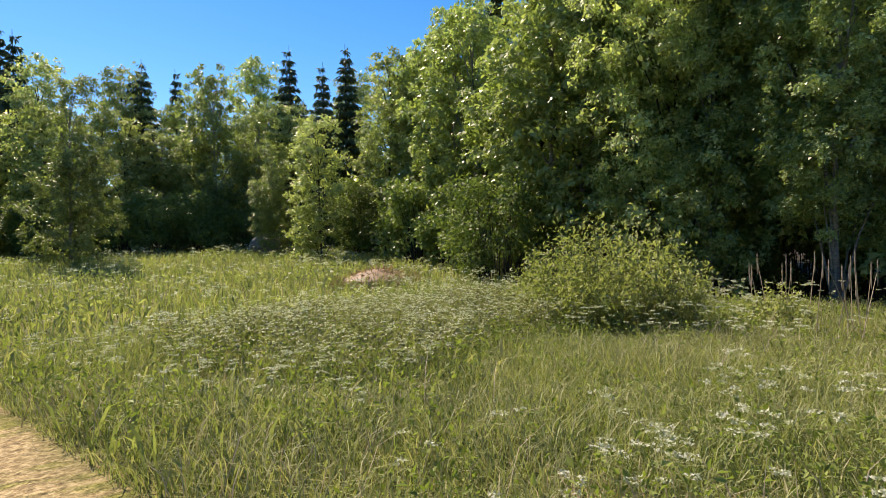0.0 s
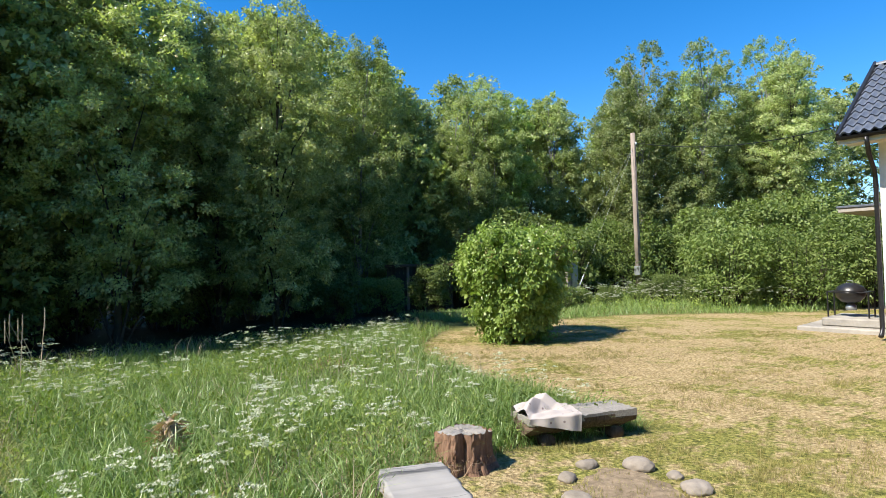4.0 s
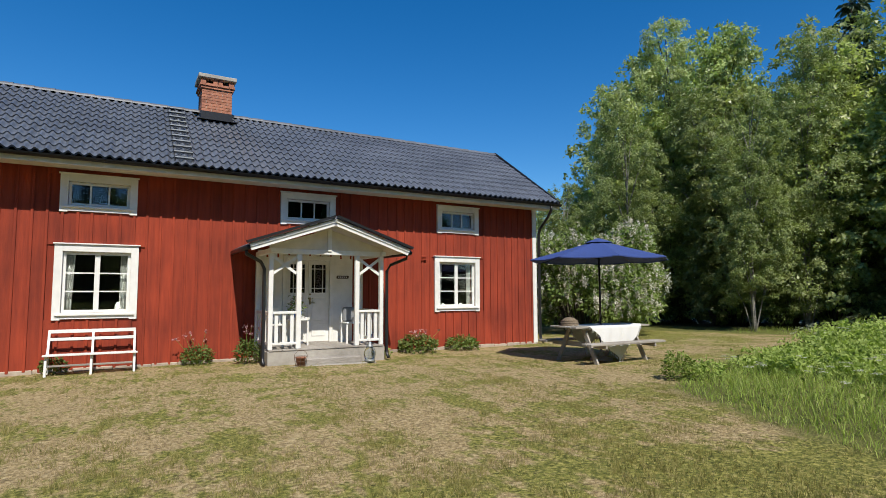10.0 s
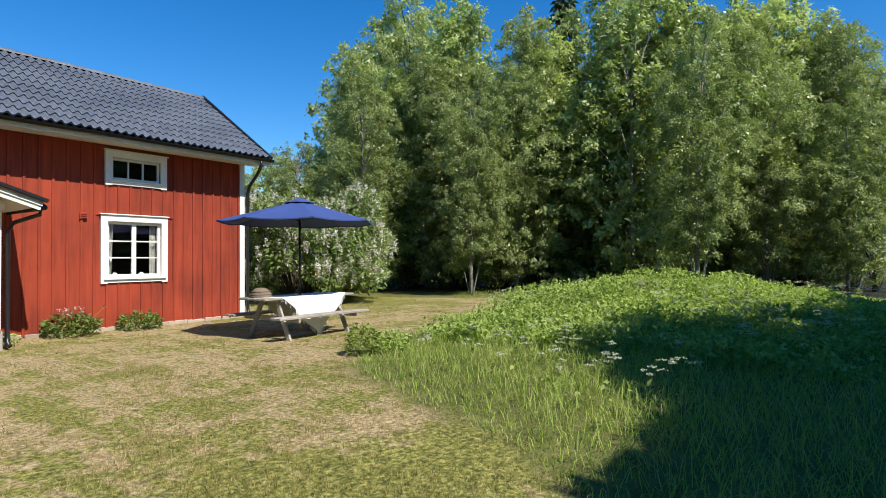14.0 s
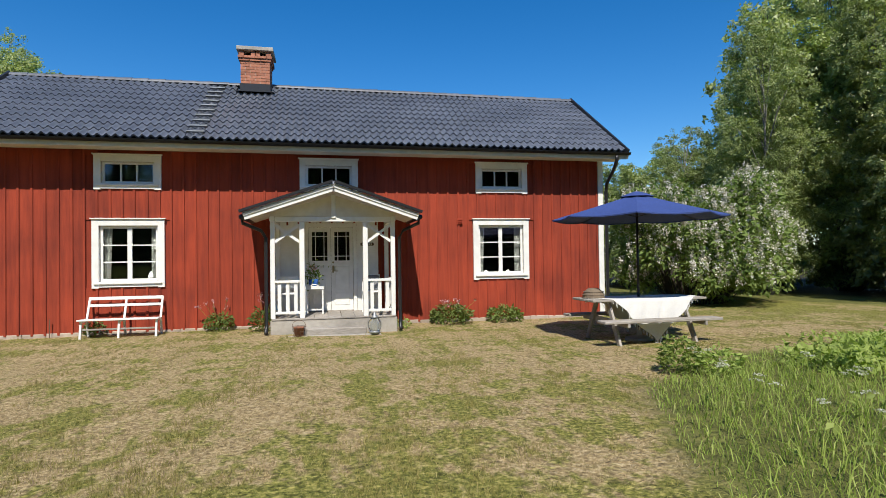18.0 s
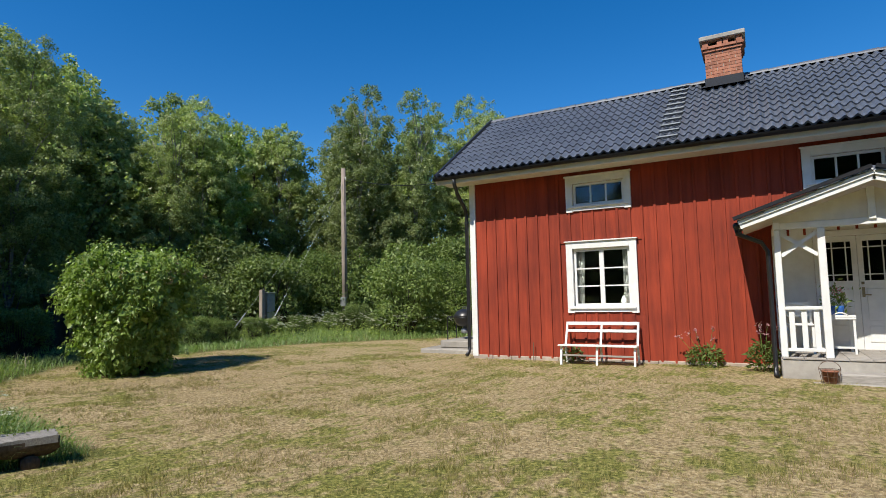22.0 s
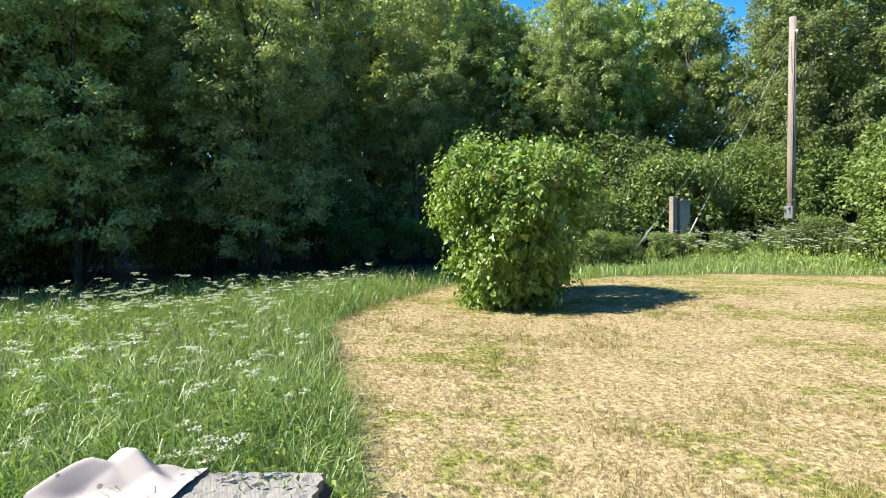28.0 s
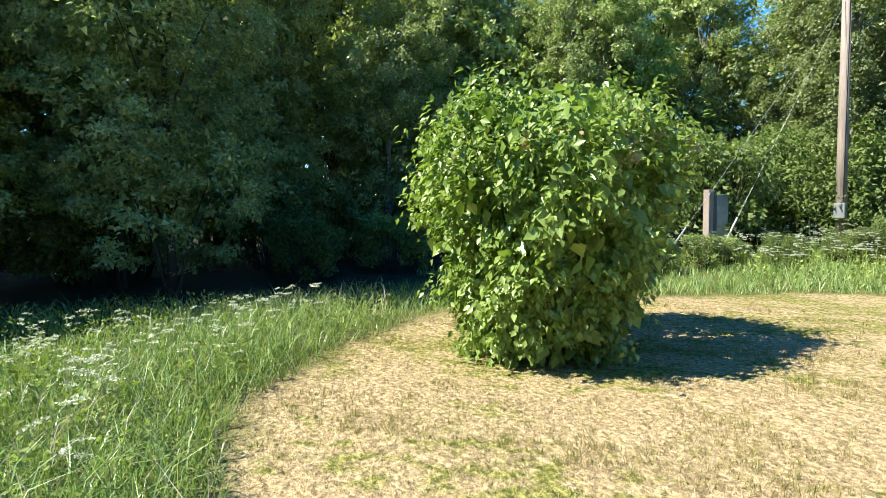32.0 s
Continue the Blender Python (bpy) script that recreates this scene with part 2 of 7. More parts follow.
    "sage": leafy("greyish_weeds", [(0.0, (0.12, 0.12, 0.06)), (0.5, (0.22, 0.25, 0.11)), (1.0, (0.38, 0.37, 0.22))], 0.35),
    "straw": leafy("raked_straw", [(0.0, (0.25, 0.17, 0.11)), (0.5, (0.42, 0.30, 0.20)), (1.0, (0.58, 0.46, 0.34))], 0.2),
    "olive": leafy("olive_lawn_tufts", [(0.0, (0.115, 0.115, 0.030)), (0.4, (0.215, 0.205, 0.058)), (0.7, (0.330, 0.285, 0.105)), (1.0, (0.480, 0.385, 0.190))], 0.25, 0.6, broad=((0.125, 0.130, 0.034), (0.310, 0.255, 0.110))),
    "dry": leafy("dry_stalks", [(0.0, (0.30, 0.24, 0.18)), (1.0, (0.54, 0.46, 0.36))], 0.2),
    "flowers": leafy("mixed_flowers", [(0.0, (0.35, 0.05, 0.08)), (0.5, (0.6, 0.2, 0.3)), (1.0, (0.75, 0.6, 0.6))], 0.3),
}

m, nt, b, node, link = node_mat("window_glass")
b.inputs["Base Color"].default_value = (0.80, 0.86, 0.86, 1)
b.inputs["Roughness"].default_value = 0.0
b.inputs["Transmission Weight"].default_value = 1.0
b.inputs["IOR"].default_value = 1.45
MAT["glass"] = m


# ---- small builders ----
def part(name, bm, material, parent=None, label="", smooth=False):
    """Links a bmesh (or a ready mesh) as one mesh object, in world places, under a thing or a part."""
    if isinstance(bm, bpy.types.Mesh):
        me = bm
    else:
        me = bpy.data.meshes.new(name)
        bmesh.ops.recalc_face_normals(bm, faces=bm.faces)
        bm.to_mesh(me)
        bm.free()
    if not me.materials:
        me.materials.append(MAT[material])
    if smooth:
        me.shade_smooth()
    ob = new(name, me)
    if parent is not None:
        ob.parent = parent
        if parent.type == "EMPTY":
            ob.matrix_parent_inverse = parent.matrix_basis.inverted()
    return tagged(ob, label=label)


def thing(name, at, label, category, group="", kind=""):
    e = new(name)
    e.empty_display_size = 0.1
    e.matrix_basis = Matrix.Translation(at)
    return tagged(e, label, category, group, kind)


def box(bm, x0, x1, y0, y1, z0, z1, m=None, bevel=0.0):
    vs = [bm.verts.new((x, y, z)) for z in (z0, z1) for y in (y0, y1) for x in (x0, x1)]
    fs = [bm.faces.new([vs[i] for i in f]) for f in ((0, 2, 3, 1), (4, 5, 7, 6), (0, 1, 5, 4), (2, 6, 7, 3), (0, 4, 6, 2), (1, 3, 7, 5))]
    if bevel:
        es = list({e for f in fs for e in f.edges})
        out = bmesh.ops.bevel(bm, geom=es, offset=bevel, segments=1, affect="EDGES")
        vs = list({v for f in out["faces"] for v in f.verts} | {v for v in vs if v.is_valid})
    if m is not None:
        bmesh.ops.transform(bm, matrix=m, verts=vs)
    return bm


def boxed(*a, **k):
    return box(bmesh.new(), *a, **k)


def beam(bm, a, b, w, h, bevel=0.0):
    """A squared bar from a to b, w wide and h high."""
    a, b = Vector(a), Vector(b)
    d = b - a
    m = Matrix.Translation(a) @ d.to_track_quat("X", "Z").to_matrix().to_4x4()
    return box(bm, 0, d.length, -w / 2, w / 2, -h / 2, h / 2, m, bevel)


def tube(bm, pts, radii, sides=8, cap=True):
    """A round bar through pts; radii one or many."""
    pts = [Vector(p) for p in pts]
    if isinstance(radii, (int, float)):
        radii = [radii] * len(pts)
    rings = []
    for i, p in enumerate(pts):
        d = (pts[min(i + 1, len(pts) - 1)] - pts[max(i - 1, 0)]).normalized()
        side = d.cross(Vector((0.31, 0.17, 0.93)) if abs(d.z) < 0.9 else Vector((1, 0.2, 0))).normalized()
        up = side.cross(d)
        rings.append([bm.verts.new(p + radii[i] * (math.cos(2 * math.pi * k / sides) * side + math.sin(2 * math.pi * k / sides) * up)) for k in range(sides)])
    for r0, r1 in zip(rings, rings[1:]):
        for k in range(sides):
            bm.faces.new((r0[k], r0[(k + 1) % sides], r1[(k + 1) % sides], r1[k]))
    if cap:
        bm.faces.new(rings[0][::-1])
        bm.faces.new(rings[-1])
    return bm


def lathe(bm, centre, profile, sides=20):
    """Turned body: profile of (radius, z)."""
    c = Vector(centre)
    rings = [[bm.verts.new(c + Vector((r * math.cos(2 * math.pi * k / sides), r * math.sin(2 * math.pi * k / sides), z))) for k in range(sides)] for r, z in profile]
    for r0, r1 in zip(rings, rings[1:]):
        for k in range(sides):
            bm.faces.new((r0[k], r0[(k + 1) % sides], r1[(k + 1) % sides], r1[k]))
    bm.faces.new(rings[0][::-1])
    bm.faces.new(rings[-1])
    return bm


def poly_mesh(name, verts, faces):
    me = bpy.data.meshes.new(name)
    verts = np.asarray(verts, dtype=np.float32).reshape(-1, 3)
    faces = np.asarray(faces, dtype=np.int32)
    n, k = faces.shape
    me.vertices.add(len(verts))
    me.vertices.foreach_set("co", verts.ravel())
    me.loops.add(n * k)
    me.loops.foreach_set("vertex_index", faces.ravel())
    me.polygons.add(n)
    me.polygons.foreach_set("loop_start", np.arange(0, n * k, k, dtype=np.int32))
    me.update(calc_edges=True)
    return me


def leaf_mesh(name, pts, out, size, rng, aspect=0.6, droop=0.3, vary=0.4, face=None, single=False):
    """Pointed leaves at pts; out: the way they grow; face: the way their upper sides look; single: one piece each."""
    n = len(pts)
    d = out + rng.normal(0, 0.7, (n, 3)) + np.array([0, 0, -droop])
    d /= np.linalg.norm(d, axis=1)[:, None] + 1e-9
    up = rng.normal(0, 0.6, (n, 3)) + np.array([0, 0, 0.8])
    if face is not None:
        up = rng.normal(0, 0.42, (n, 3)) + np.array([0, 0, 0.45]) + face
    s = np.cross(d, up)
    s /= np.linalg.norm(s, axis=1)[:, None] + 1e-9
    nrm = np.cross(s, d)
    L = (size * (1 + vary * (rng.random(n) * 2 - 1)))[:, None]
    W = L * aspect * 0.5
    if single:
        v = np.stack([pts + s * W, pts + d * L, pts - s * W - d * L * 0.2], axis=1).reshape(-1, 3)
        return poly_mesh(name, v, np.arange(3 * n).reshape(-1, 3))
    mid = pts + d * L * 0.45
    fold = nrm * L * 0.08
    v = np.stack([pts, mid + s * W + fold, pts + d * L - nrm * L * 0.1, mid - s * W + fold], axis=1).reshape(-1, 3)
    i = np.arange(n)[:, None] * 4
    f = np.concatenate([i + np.array([[0, 1, 2]]), i + np.array([[0, 2, 3]])], axis=1).reshape(-1, 3)
    return poly_mesh(name, v, f)


def blade_mesh(name, pts, height, width, rng, lean=0.35, vary=0.4):
    """Grass blades: a bent strip of two pieces each."""
    n = len(pts)
    a = rng.random(n) * 2 * np.pi
    h = height * (1 + vary * (rng.random(n) * 2 - 1))
    w = width * (0.7 + 0.6 * rng.random(n))
    ld = lean * h * (0.3 + rng.random(n))
    la = rng.random(n) * 2 * np.pi
    lx, ly = np.cos(la) * ld, np.sin(la) * ld
    sx, sy = np.cos(a) * w * 0.5, np.sin(a) * w * 0.5
    z0 = np.zeros(n)
    base = pts
    v = np.stack([
        base + np.stack([sx, sy, z0 - 0.02], 1), base - np.stack([sx, sy, z0 + 0.02], 1),
        base + np.stack([lx * 0.35 - sx * 0.8, ly * 0.35 - sy * 0.8, h * 0.6], 1), base + np.stack([lx * 0.35 + sx * 0.8, ly * 0.35 + sy * 0.8, h * 0.6], 1),
        base + np.stack([lx, ly, h * (1 - 0.25 * (ld / (h + 1e-6)))], 1)], axis=1).reshape(-1, 3)
    i = np.arange(n)[:, None] * 5
    f = np.concatenate([i + np.array([[0, 1, 2]]), i + np.array([[0, 2, 3]]), i + np.array([[3, 2, 4]])], axis=1).reshape(-1, 3)
    return poly_mesh(name, v, f)


def tip_mesh(name, pts, height, width, rng, lean=0.9, vary=0.6):
    """Short mown blades: one pointed piece each."""
    n = len(pts)
    a, la = rng.random(n) * 2 * np.pi, rng.random(n) * 2 * np.pi
    h = height * (1 + vary * (rng.random(n) * 2 - 1))
    l = lean * h * rng.random(n)
    s = np.stack([np.cos(a), np.sin(a), 0 * a], 1) * width * 0.5
    v = np.stack([pts - s, pts + s, pts + np.stack([np.cos(la) * l, np.sin(la) * l, h], 1)], 1).reshape(-1, 3)
    return poly_mesh(name, v, np.arange(3 * n).reshape(-1, 3))


# ---- ground ----
LAWN = np.array([(-2.1, -14), (-1.9, -6), (-1.75, -3.4), (-1.9, -1), (-2.2, 1.0), (-2.8, 2.3), (-3.4, 2.7), (-4.0, 3.2), (-4.5, 4.2), (-4.7, 5.4), (-4.3, 6.6), (-4.2, 7.1),
                 (-5.0, 7.2), (-6.8, 7.5), (-9.2, 7.8), (-10.7, 9.0), (-12, 10.8), (-11.4, 13.6), (-10.3, 16.2), (-8, 18.2), (-6.5, 20), (-5, 26),
                 (13, 26), (16, 20), (18.5, 15), (19, 12.5), (15.5, 10.4), (12, 9.6), (9.2, 9.2), (7.4, 8.3), (6.6, 7.7), (5.8, 5.8), (5.4, 4.7), (4.7, 3.8), (4.35, 3.0), (3.6, 0.5), (2.6, -3), (2.2, -14)])


def edge_dist(x, y, poly=LAWN):
    """Signed distance to a closed outline: positive inside."""
    x, y = np.asarray(x, float), np.asarray(y, float)
    best = np.full(x.shape, 1e9)
    inside = np.zeros(x.shape, bool)
    for (ax, ay), (bx, by) in zip(poly, np.roll(poly, -1, axis=0)):
        dx, dy = bx - ax, by - ay
        u = np.clip(((x - ax) * dx + (y - ay) * dy) / (dx * dx + dy * dy), 0, 1)
        best = np.minimum(best, np.hypot(x - ax - u * dx, y - ay - u * dy))
        cross = ((ay > y) != (by > y)) & (x < (bx - ax) * (y - ay) / (by - ay + 1e-12) + ax)
        inside ^= cross
    return np.where(inside, best, -best)


def waves(x, y, k, seed):
    r = np.random.default_rng(seed)
    out = np.zeros(np.shape(x))
    for _ in range(6):
        a, p, f = r.random() * 6.28, r.random() * 6.28, k * (0.6 + 0.9 * r.random())
        out = out + np.sin(f * (np.cos(a) * x + np.sin(a) * y) + p)
    return out / 6


def ground_z(x, y):
    x, y = np.asarray(x, float), np.asarray(y, float)
    z = 0.05 * waves(x, y, 0.5, 3) + 0.02 * waves(x, y, 2.0, 5)
    z = z * np.clip((15.5 - y) / 3 + 0.2, 0.2, 1)
    z = z + 0.47 * np.exp(-(((x - 15.5) / 4.8) ** 2 + ((y - 5.6) / 3.9) ** 2))
    z = z - 0.24 * np.exp(-(((x + 5) / 5) ** 2 + ((y - 7) / 4.5) ** 2)) - 0.07 * np.exp(-(((x + 10) / 3) ** 2 + ((y - 11) / 3) ** 2))
    far = np.maximum(0, -(0.75 * (x + 8) + 0.66 * (y + 8)) - 2)
    z = z + 0.055 * far * np.exp(-far / 120)
    z = z + 0.25 * np.clip((y - 16) / 8, 0, 1) * np.clip((-6 - x) / 4, 0, 1)
    return z


def axis(lo, hi, step, reach):
    near = np.arange(lo, hi + step, step)
    grow, s = [], step
    while sum(grow) < reach:
        s *= 1.25
        grow.append(s)
    g = np.cumsum(grow)
    return np.concatenate([(lo - g)[::-1], near, near[-1] + g])


gx, gy = axis(-16, 22, 0.22, 900), axis(-10, 24, 0.22, 900)
GX, GY = np.meshgrid(gx, gy)
nx, ny = len(gx), len(gy)
idx = np.arange(nx * ny).reshape(ny, nx)
quads = np.stack([idx[:-1, :-1], idx[:-1, 1:], idx[1:, 1:], idx[1:, :-1]], -1).reshape(-1, 4)
me = poly_mesh("ground", np.stack([GX, GY, ground_z(GX, GY)], -1).reshape(-1, 3), quads)
mown = np.clip(edge_dist(GX, GY) / 0.35 + 0.5 + 0.6 * waves(GX, GY, 5, 8), 0, 1).ravel()
att = me.attributes.new("mown", "FLOAT", "POINT")
att.data.foreach_set("value", mown.astype(np.float32))
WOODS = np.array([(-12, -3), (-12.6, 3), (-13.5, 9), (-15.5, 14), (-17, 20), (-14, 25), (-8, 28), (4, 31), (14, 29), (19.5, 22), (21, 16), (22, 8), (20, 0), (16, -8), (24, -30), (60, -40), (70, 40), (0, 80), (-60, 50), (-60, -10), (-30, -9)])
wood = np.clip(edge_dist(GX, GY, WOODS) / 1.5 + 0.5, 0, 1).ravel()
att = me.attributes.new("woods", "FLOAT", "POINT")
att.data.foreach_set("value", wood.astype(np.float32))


def lushness(x, y):
    """Greener ground by the mound and near the log seats."""
    v = 0.65 * np.exp(-(((x - 3.8) / 2.2) ** 2 + ((y - 4.6) / 2.6) ** 2)) + 0.6 * np.exp(-(((x + 2.8) / 1.8) ** 2 + ((y - 6.2) / 1.5) ** 2)) + 0.28 * np.exp(-(((x - 2.0) / 5) ** 2 + ((y - 3.5) / 3.2) ** 2))
    v = v + 0.9 * np.exp(-(((x - 15.5) / 4) ** 2 + ((y - 15.5) / 2.6) ** 2))
    return np.clip(v - 0.35 * np.exp(-(((x + 6) / 3.5) ** 2 + ((y - 11) / 3) ** 2)), -0.4, 1).ravel().astype(np.float32)


def row_coords(x, y):
    """Across and along the mower's rows: straight before the house, slanting round to the bush."""
    x, y = np.ravel(x), np.ravel(y)
    bend = np.clip((0.5 - x) / 5, 0, 1) ** 1.5
    across = x - 0.62 * bend * (y - 7) + 0.18 * waves(x, y, 0.7, 31)
    along_ = y + 0.62 * bend * x + 0.3 * waves(x, y, 0.6, 32)
    return np.stack([across, along_, 0 * across], 1).astype(np.float32).ravel()


att = me.attributes.new("lush", "FLOAT", "POINT")
att.data.foreach_set("value", lushness(GX, GY))
att = me.attributes.new("rows", "FLOAT_VECTOR", "POINT")
att.data.foreach_set("vector", row_coords(GX, GY))
m, nt, b, node, link = node_mat("grassy_ground")
a1, a2 = node("ShaderNodeAttribute"), node("ShaderNodeAttribute")
a1.attribute_name, a2.attribute_name = "mown", "woods"


def straw_amount(nt):
    """How green the mown lawn is from spot to spot: dry patches, greener streaks and tufts."""
    def plus(a, gain, c):
        s = nt.nodes.new("ShaderNodeMath")
        s.operation, s.inputs[1].default_value = "MULTIPLY_ADD", gain
        nt.links.new(a, s.inputs[0])
        nt.links.new(c, s.inputs[2])
        return s.outputs[0]
    a = nt.nodes.new("ShaderNodeAttribute")
    a.attribute_name = "lush"
    def on_rows(scale, detail, rough, stretch):
        v = nt.nodes.new("ShaderNodeAttribute")
        v.attribute_name = "rows"
        mp = nt.nodes.new("ShaderNodeMapping")
        mp.inputs["Scale"].default_value = stretch
        n = nt.nodes.new("ShaderNodeTexNoise")
        n.inputs["Scale"].default_value, n.inputs["Detail"].default_value, n.inputs["Roughness"].default_value = scale, detail, rough
        nt.links.new(v.outputs["Vector"], mp.inputs[0])
        nt.links.new(mp.outputs[0], n.inputs["Vector"])
        return n.outputs["Fac"]
    mottle = on_rows(5.5, 4, 0.60, (1.3, 0.75, 1))
    streak = on_rows(2.3, 4, 0.6, (1.0, 0.16, 1))
    patch = noise_tex(nt, 0.75, 5, 0.6, (0.8, 1.25, 1))
    half = nt.nodes.new("ShaderNodeMath")
    half.operation, half.inputs[1].default_value = "MULTIPLY", 0.40
    nt.links.new(mottle, half.inputs[0])
    total = plus(a.outputs["Fac"], 0.10, plus(streak, 0.26, plus(patch, 0.46, half.outputs[0])))
    return ramp(nt, total, [(0.525, (0.0, 0.0, 0.0)), (0.56, (0.16, 0.16, 0.16)), (0.585, (0.65, 0.65, 0.65)), (0.62, (1.0, 1.0, 1.0))])


fine = noise_tex(nt, 24, 4, 0.62)
straw = ramp(nt, fine, [(0.36, (0.215, 0.158, 0.086)), (0.46, (0.320, 0.243, 0.122)), (0.54, (0.415, 0.322, 0.172)), (0.64, (0.52, 0.418, 0.245))])
green = ramp(nt, fine, [(0.36, (0.080, 0.084, 0.022)), (0.5, (0.190, 0.195, 0.046)), (0.64, (0.37, 0.33, 0.105))])
lawn_col = mix(nt, straw_amount(nt), straw, green)
meadow = ramp(nt, noise_tex(nt, 2.5, 6, 0.7), [(0.3, (0.075, 0.085, 0.024)), (0.6, (0.16, 0.165, 0.05)), (0.8, (0.32, 0.26, 0.12))])
col = mix(nt, a1.outputs["Fac"], meadow, lawn_col)
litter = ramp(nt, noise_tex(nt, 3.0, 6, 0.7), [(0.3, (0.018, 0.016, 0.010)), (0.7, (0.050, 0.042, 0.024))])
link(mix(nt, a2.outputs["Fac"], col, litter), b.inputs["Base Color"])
b.inputs["Roughness"].default_value = 0.95
b.inputs["Specular IOR Level"].default_value = 0.15
bn = node("ShaderNodeBump")
bn.inputs["Strength"].default_value, bn.inputs["Distance"].default_value = 1.0, 0.09
link(noise_tex(nt, 11, 5, 0.66), bn.inputs["Height"])
link(bn.outputs[0], b.inputs["Normal"])
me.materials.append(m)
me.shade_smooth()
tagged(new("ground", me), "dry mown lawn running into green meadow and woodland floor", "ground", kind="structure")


# blades of the mown lawn share the ground's dry and green patches
m, nt, b, node, link = node_mat("short_lawn_grass")
geo = node("ShaderNodeNewGeometry")
dry_blade = ramp(nt, geo.outputs["Random Per Island"], [(0.0, (0.18, 0.135, 0.068)), (0.5, (0.34, 0.265, 0.145)), (1.0, (0.52, 0.415, 0.255))])
live_blade = ramp(nt, geo.outputs["Random Per Island"], [(0.0, (0.085, 0.095, 0.022)), (0.6, (0.205, 0.208, 0.058)), (1.0, (0.40, 0.35, 0.135))])
col = mix(nt, straw_amount(nt), dry_blade, live_blade)
link(col, b.inputs["Base Color"])
b.inputs["Roughness"].default_value = 0.6
b.inputs["Specular IOR Level"].default_value = 0.2
MAT["short"] = m


def gz(x, y):
    return float(ground_z(np.array(x), np.array(y)))

# ---- house ----
HX0, HX1, HY0, HY1, EAVE, RIDGE_Y, RIDGE_Z = -3.66, 10.02, 15.0, 20.0, 4.02, 17.5, 6.08
house = thing("house", (3.2, 17.5, 0), "red-painted wooden cottage with white corners and dark tiled roof", "house")
LOW, UP = (1.09, 2.26), (3.14, 3.64)
WINDOWS = [("lower", -1.50, -0.10, 0.96, 2.40), ("lower", 6.68, 8.07, 0.96, 2.40), ("upper", -1.46, -0.16, 3.02, 3.75), ("upper", 2.69, 3.98, 3.02, 3.75), ("upper", 6.76, 8.05, 3.02, 3.75)]
OPEN = [(x0 + 0.13, x1 - 0.13, z0 + 0.13, z1 - 0.13) for _, x0, x1, z0, z1 in WINDOWS] + [(2.86, 3.86, 0.34, 2.20)]


def pierced(x0, x1, z0, z1, y0, y1, holes):
    bm = bmesh.new()
    xs = sorted({x0, x1, *[h[0] for h in holes], *[h[1] for h in holes]})
    zs = sorted({z0, z1, *[h[2] for h in holes], *[h[3] for h in holes]})
    for a, b2 in zip(xs, xs[1:]):
        for c, d in zip(zs, zs[1:]):
            if not any(h[0] <= a and b2 <= h[1] and h[2] <= c and d <= h[3] for h in holes):
                box(bm, a, b2, y0, y1, c, d)
    bmesh.ops.remove_doubles(bm, verts=bm.verts, dist=1e-5)
    return bm


wall_front = part("wall", pierced(HX0, HX1, 0.05, EAVE - 0.05, HY0, HY0 + 0.22, OPEN), "red", house, "board wall in dull red paint")
part("wall", boxed(HX0, HX0 + 0.2, HY0 + 0.22, HY1 - 0.2, 0.05, EAVE - 0.05), "red", house)
part("wall", boxed(HX1 - 0.2, HX1, HY0 + 0.22, HY1 - 0.2, 0.05, EAVE - 0.05), "red", house)
part("wall", boxed(HX0, HX1, HY1 - 0.2, HY1, 0.05, EAVE - 0.05), "red", house)
for gx0, gx1 in ((HX0, HX0 + 0.2), (HX1 - 0.2, HX1)):
    bm = bmesh.new()
    vs = [[bm.verts.new((x, y, z)) for y, z in ((HY0, EAVE - 0.05), (HY1, EAVE - 0.05), (RIDGE_Y, RIDGE_Z - 0.32))] for x in (gx0, gx1)]
    bm.faces.new(vs[0]), bm.faces.new(vs[1])
    for i in range(3):
        bm.faces.new((vs[0][i], vs[0][(i + 1) % 3], vs[1][(i + 1) % 3], vs[1][i]))
    part("gable", bm, "red", house)
# near-black sheets behind windows and door: room darkness is put into their colour
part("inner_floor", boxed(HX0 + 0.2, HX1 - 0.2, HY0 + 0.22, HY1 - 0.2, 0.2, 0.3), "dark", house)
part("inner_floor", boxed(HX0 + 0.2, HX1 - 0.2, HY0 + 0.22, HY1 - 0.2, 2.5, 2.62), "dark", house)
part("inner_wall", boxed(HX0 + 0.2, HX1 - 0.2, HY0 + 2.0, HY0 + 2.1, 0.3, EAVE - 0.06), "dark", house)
rng = np.random.default_rng(11)
x = HX0 - 0.02
while x < HX1 + 0.02:
    w = min(0.42 + 0.3 * rng.random(), HX1 + 0.02 - x)
    part("plinth_stone", boxed(x + 0.004, x + w - 0.004, HY0 - 0.03 - 0.03 * rng.random(), HY0 + 0.2, -0.3, 0.075 - 0.02 * rng.random(), bevel=0.012), "plinth", house)
    x += w


def board_runs(xa, xb, z0, z1):
    holes = sorted((h[2] - 0.12, h[3] + 0.12) for h in CASED if h[0] - 0.12 < xb and xa < h[1] + 0.12)
    lo = z0
    for a, b2 in holes:
        if a - lo > 0.06:
            yield lo, a
        lo = max(lo, b2)
    if z1 - lo > 0.06:
        yield lo, z1


CASED = OPEN[:5] + [(2.30, 4.40, 0.10, 2.14)]
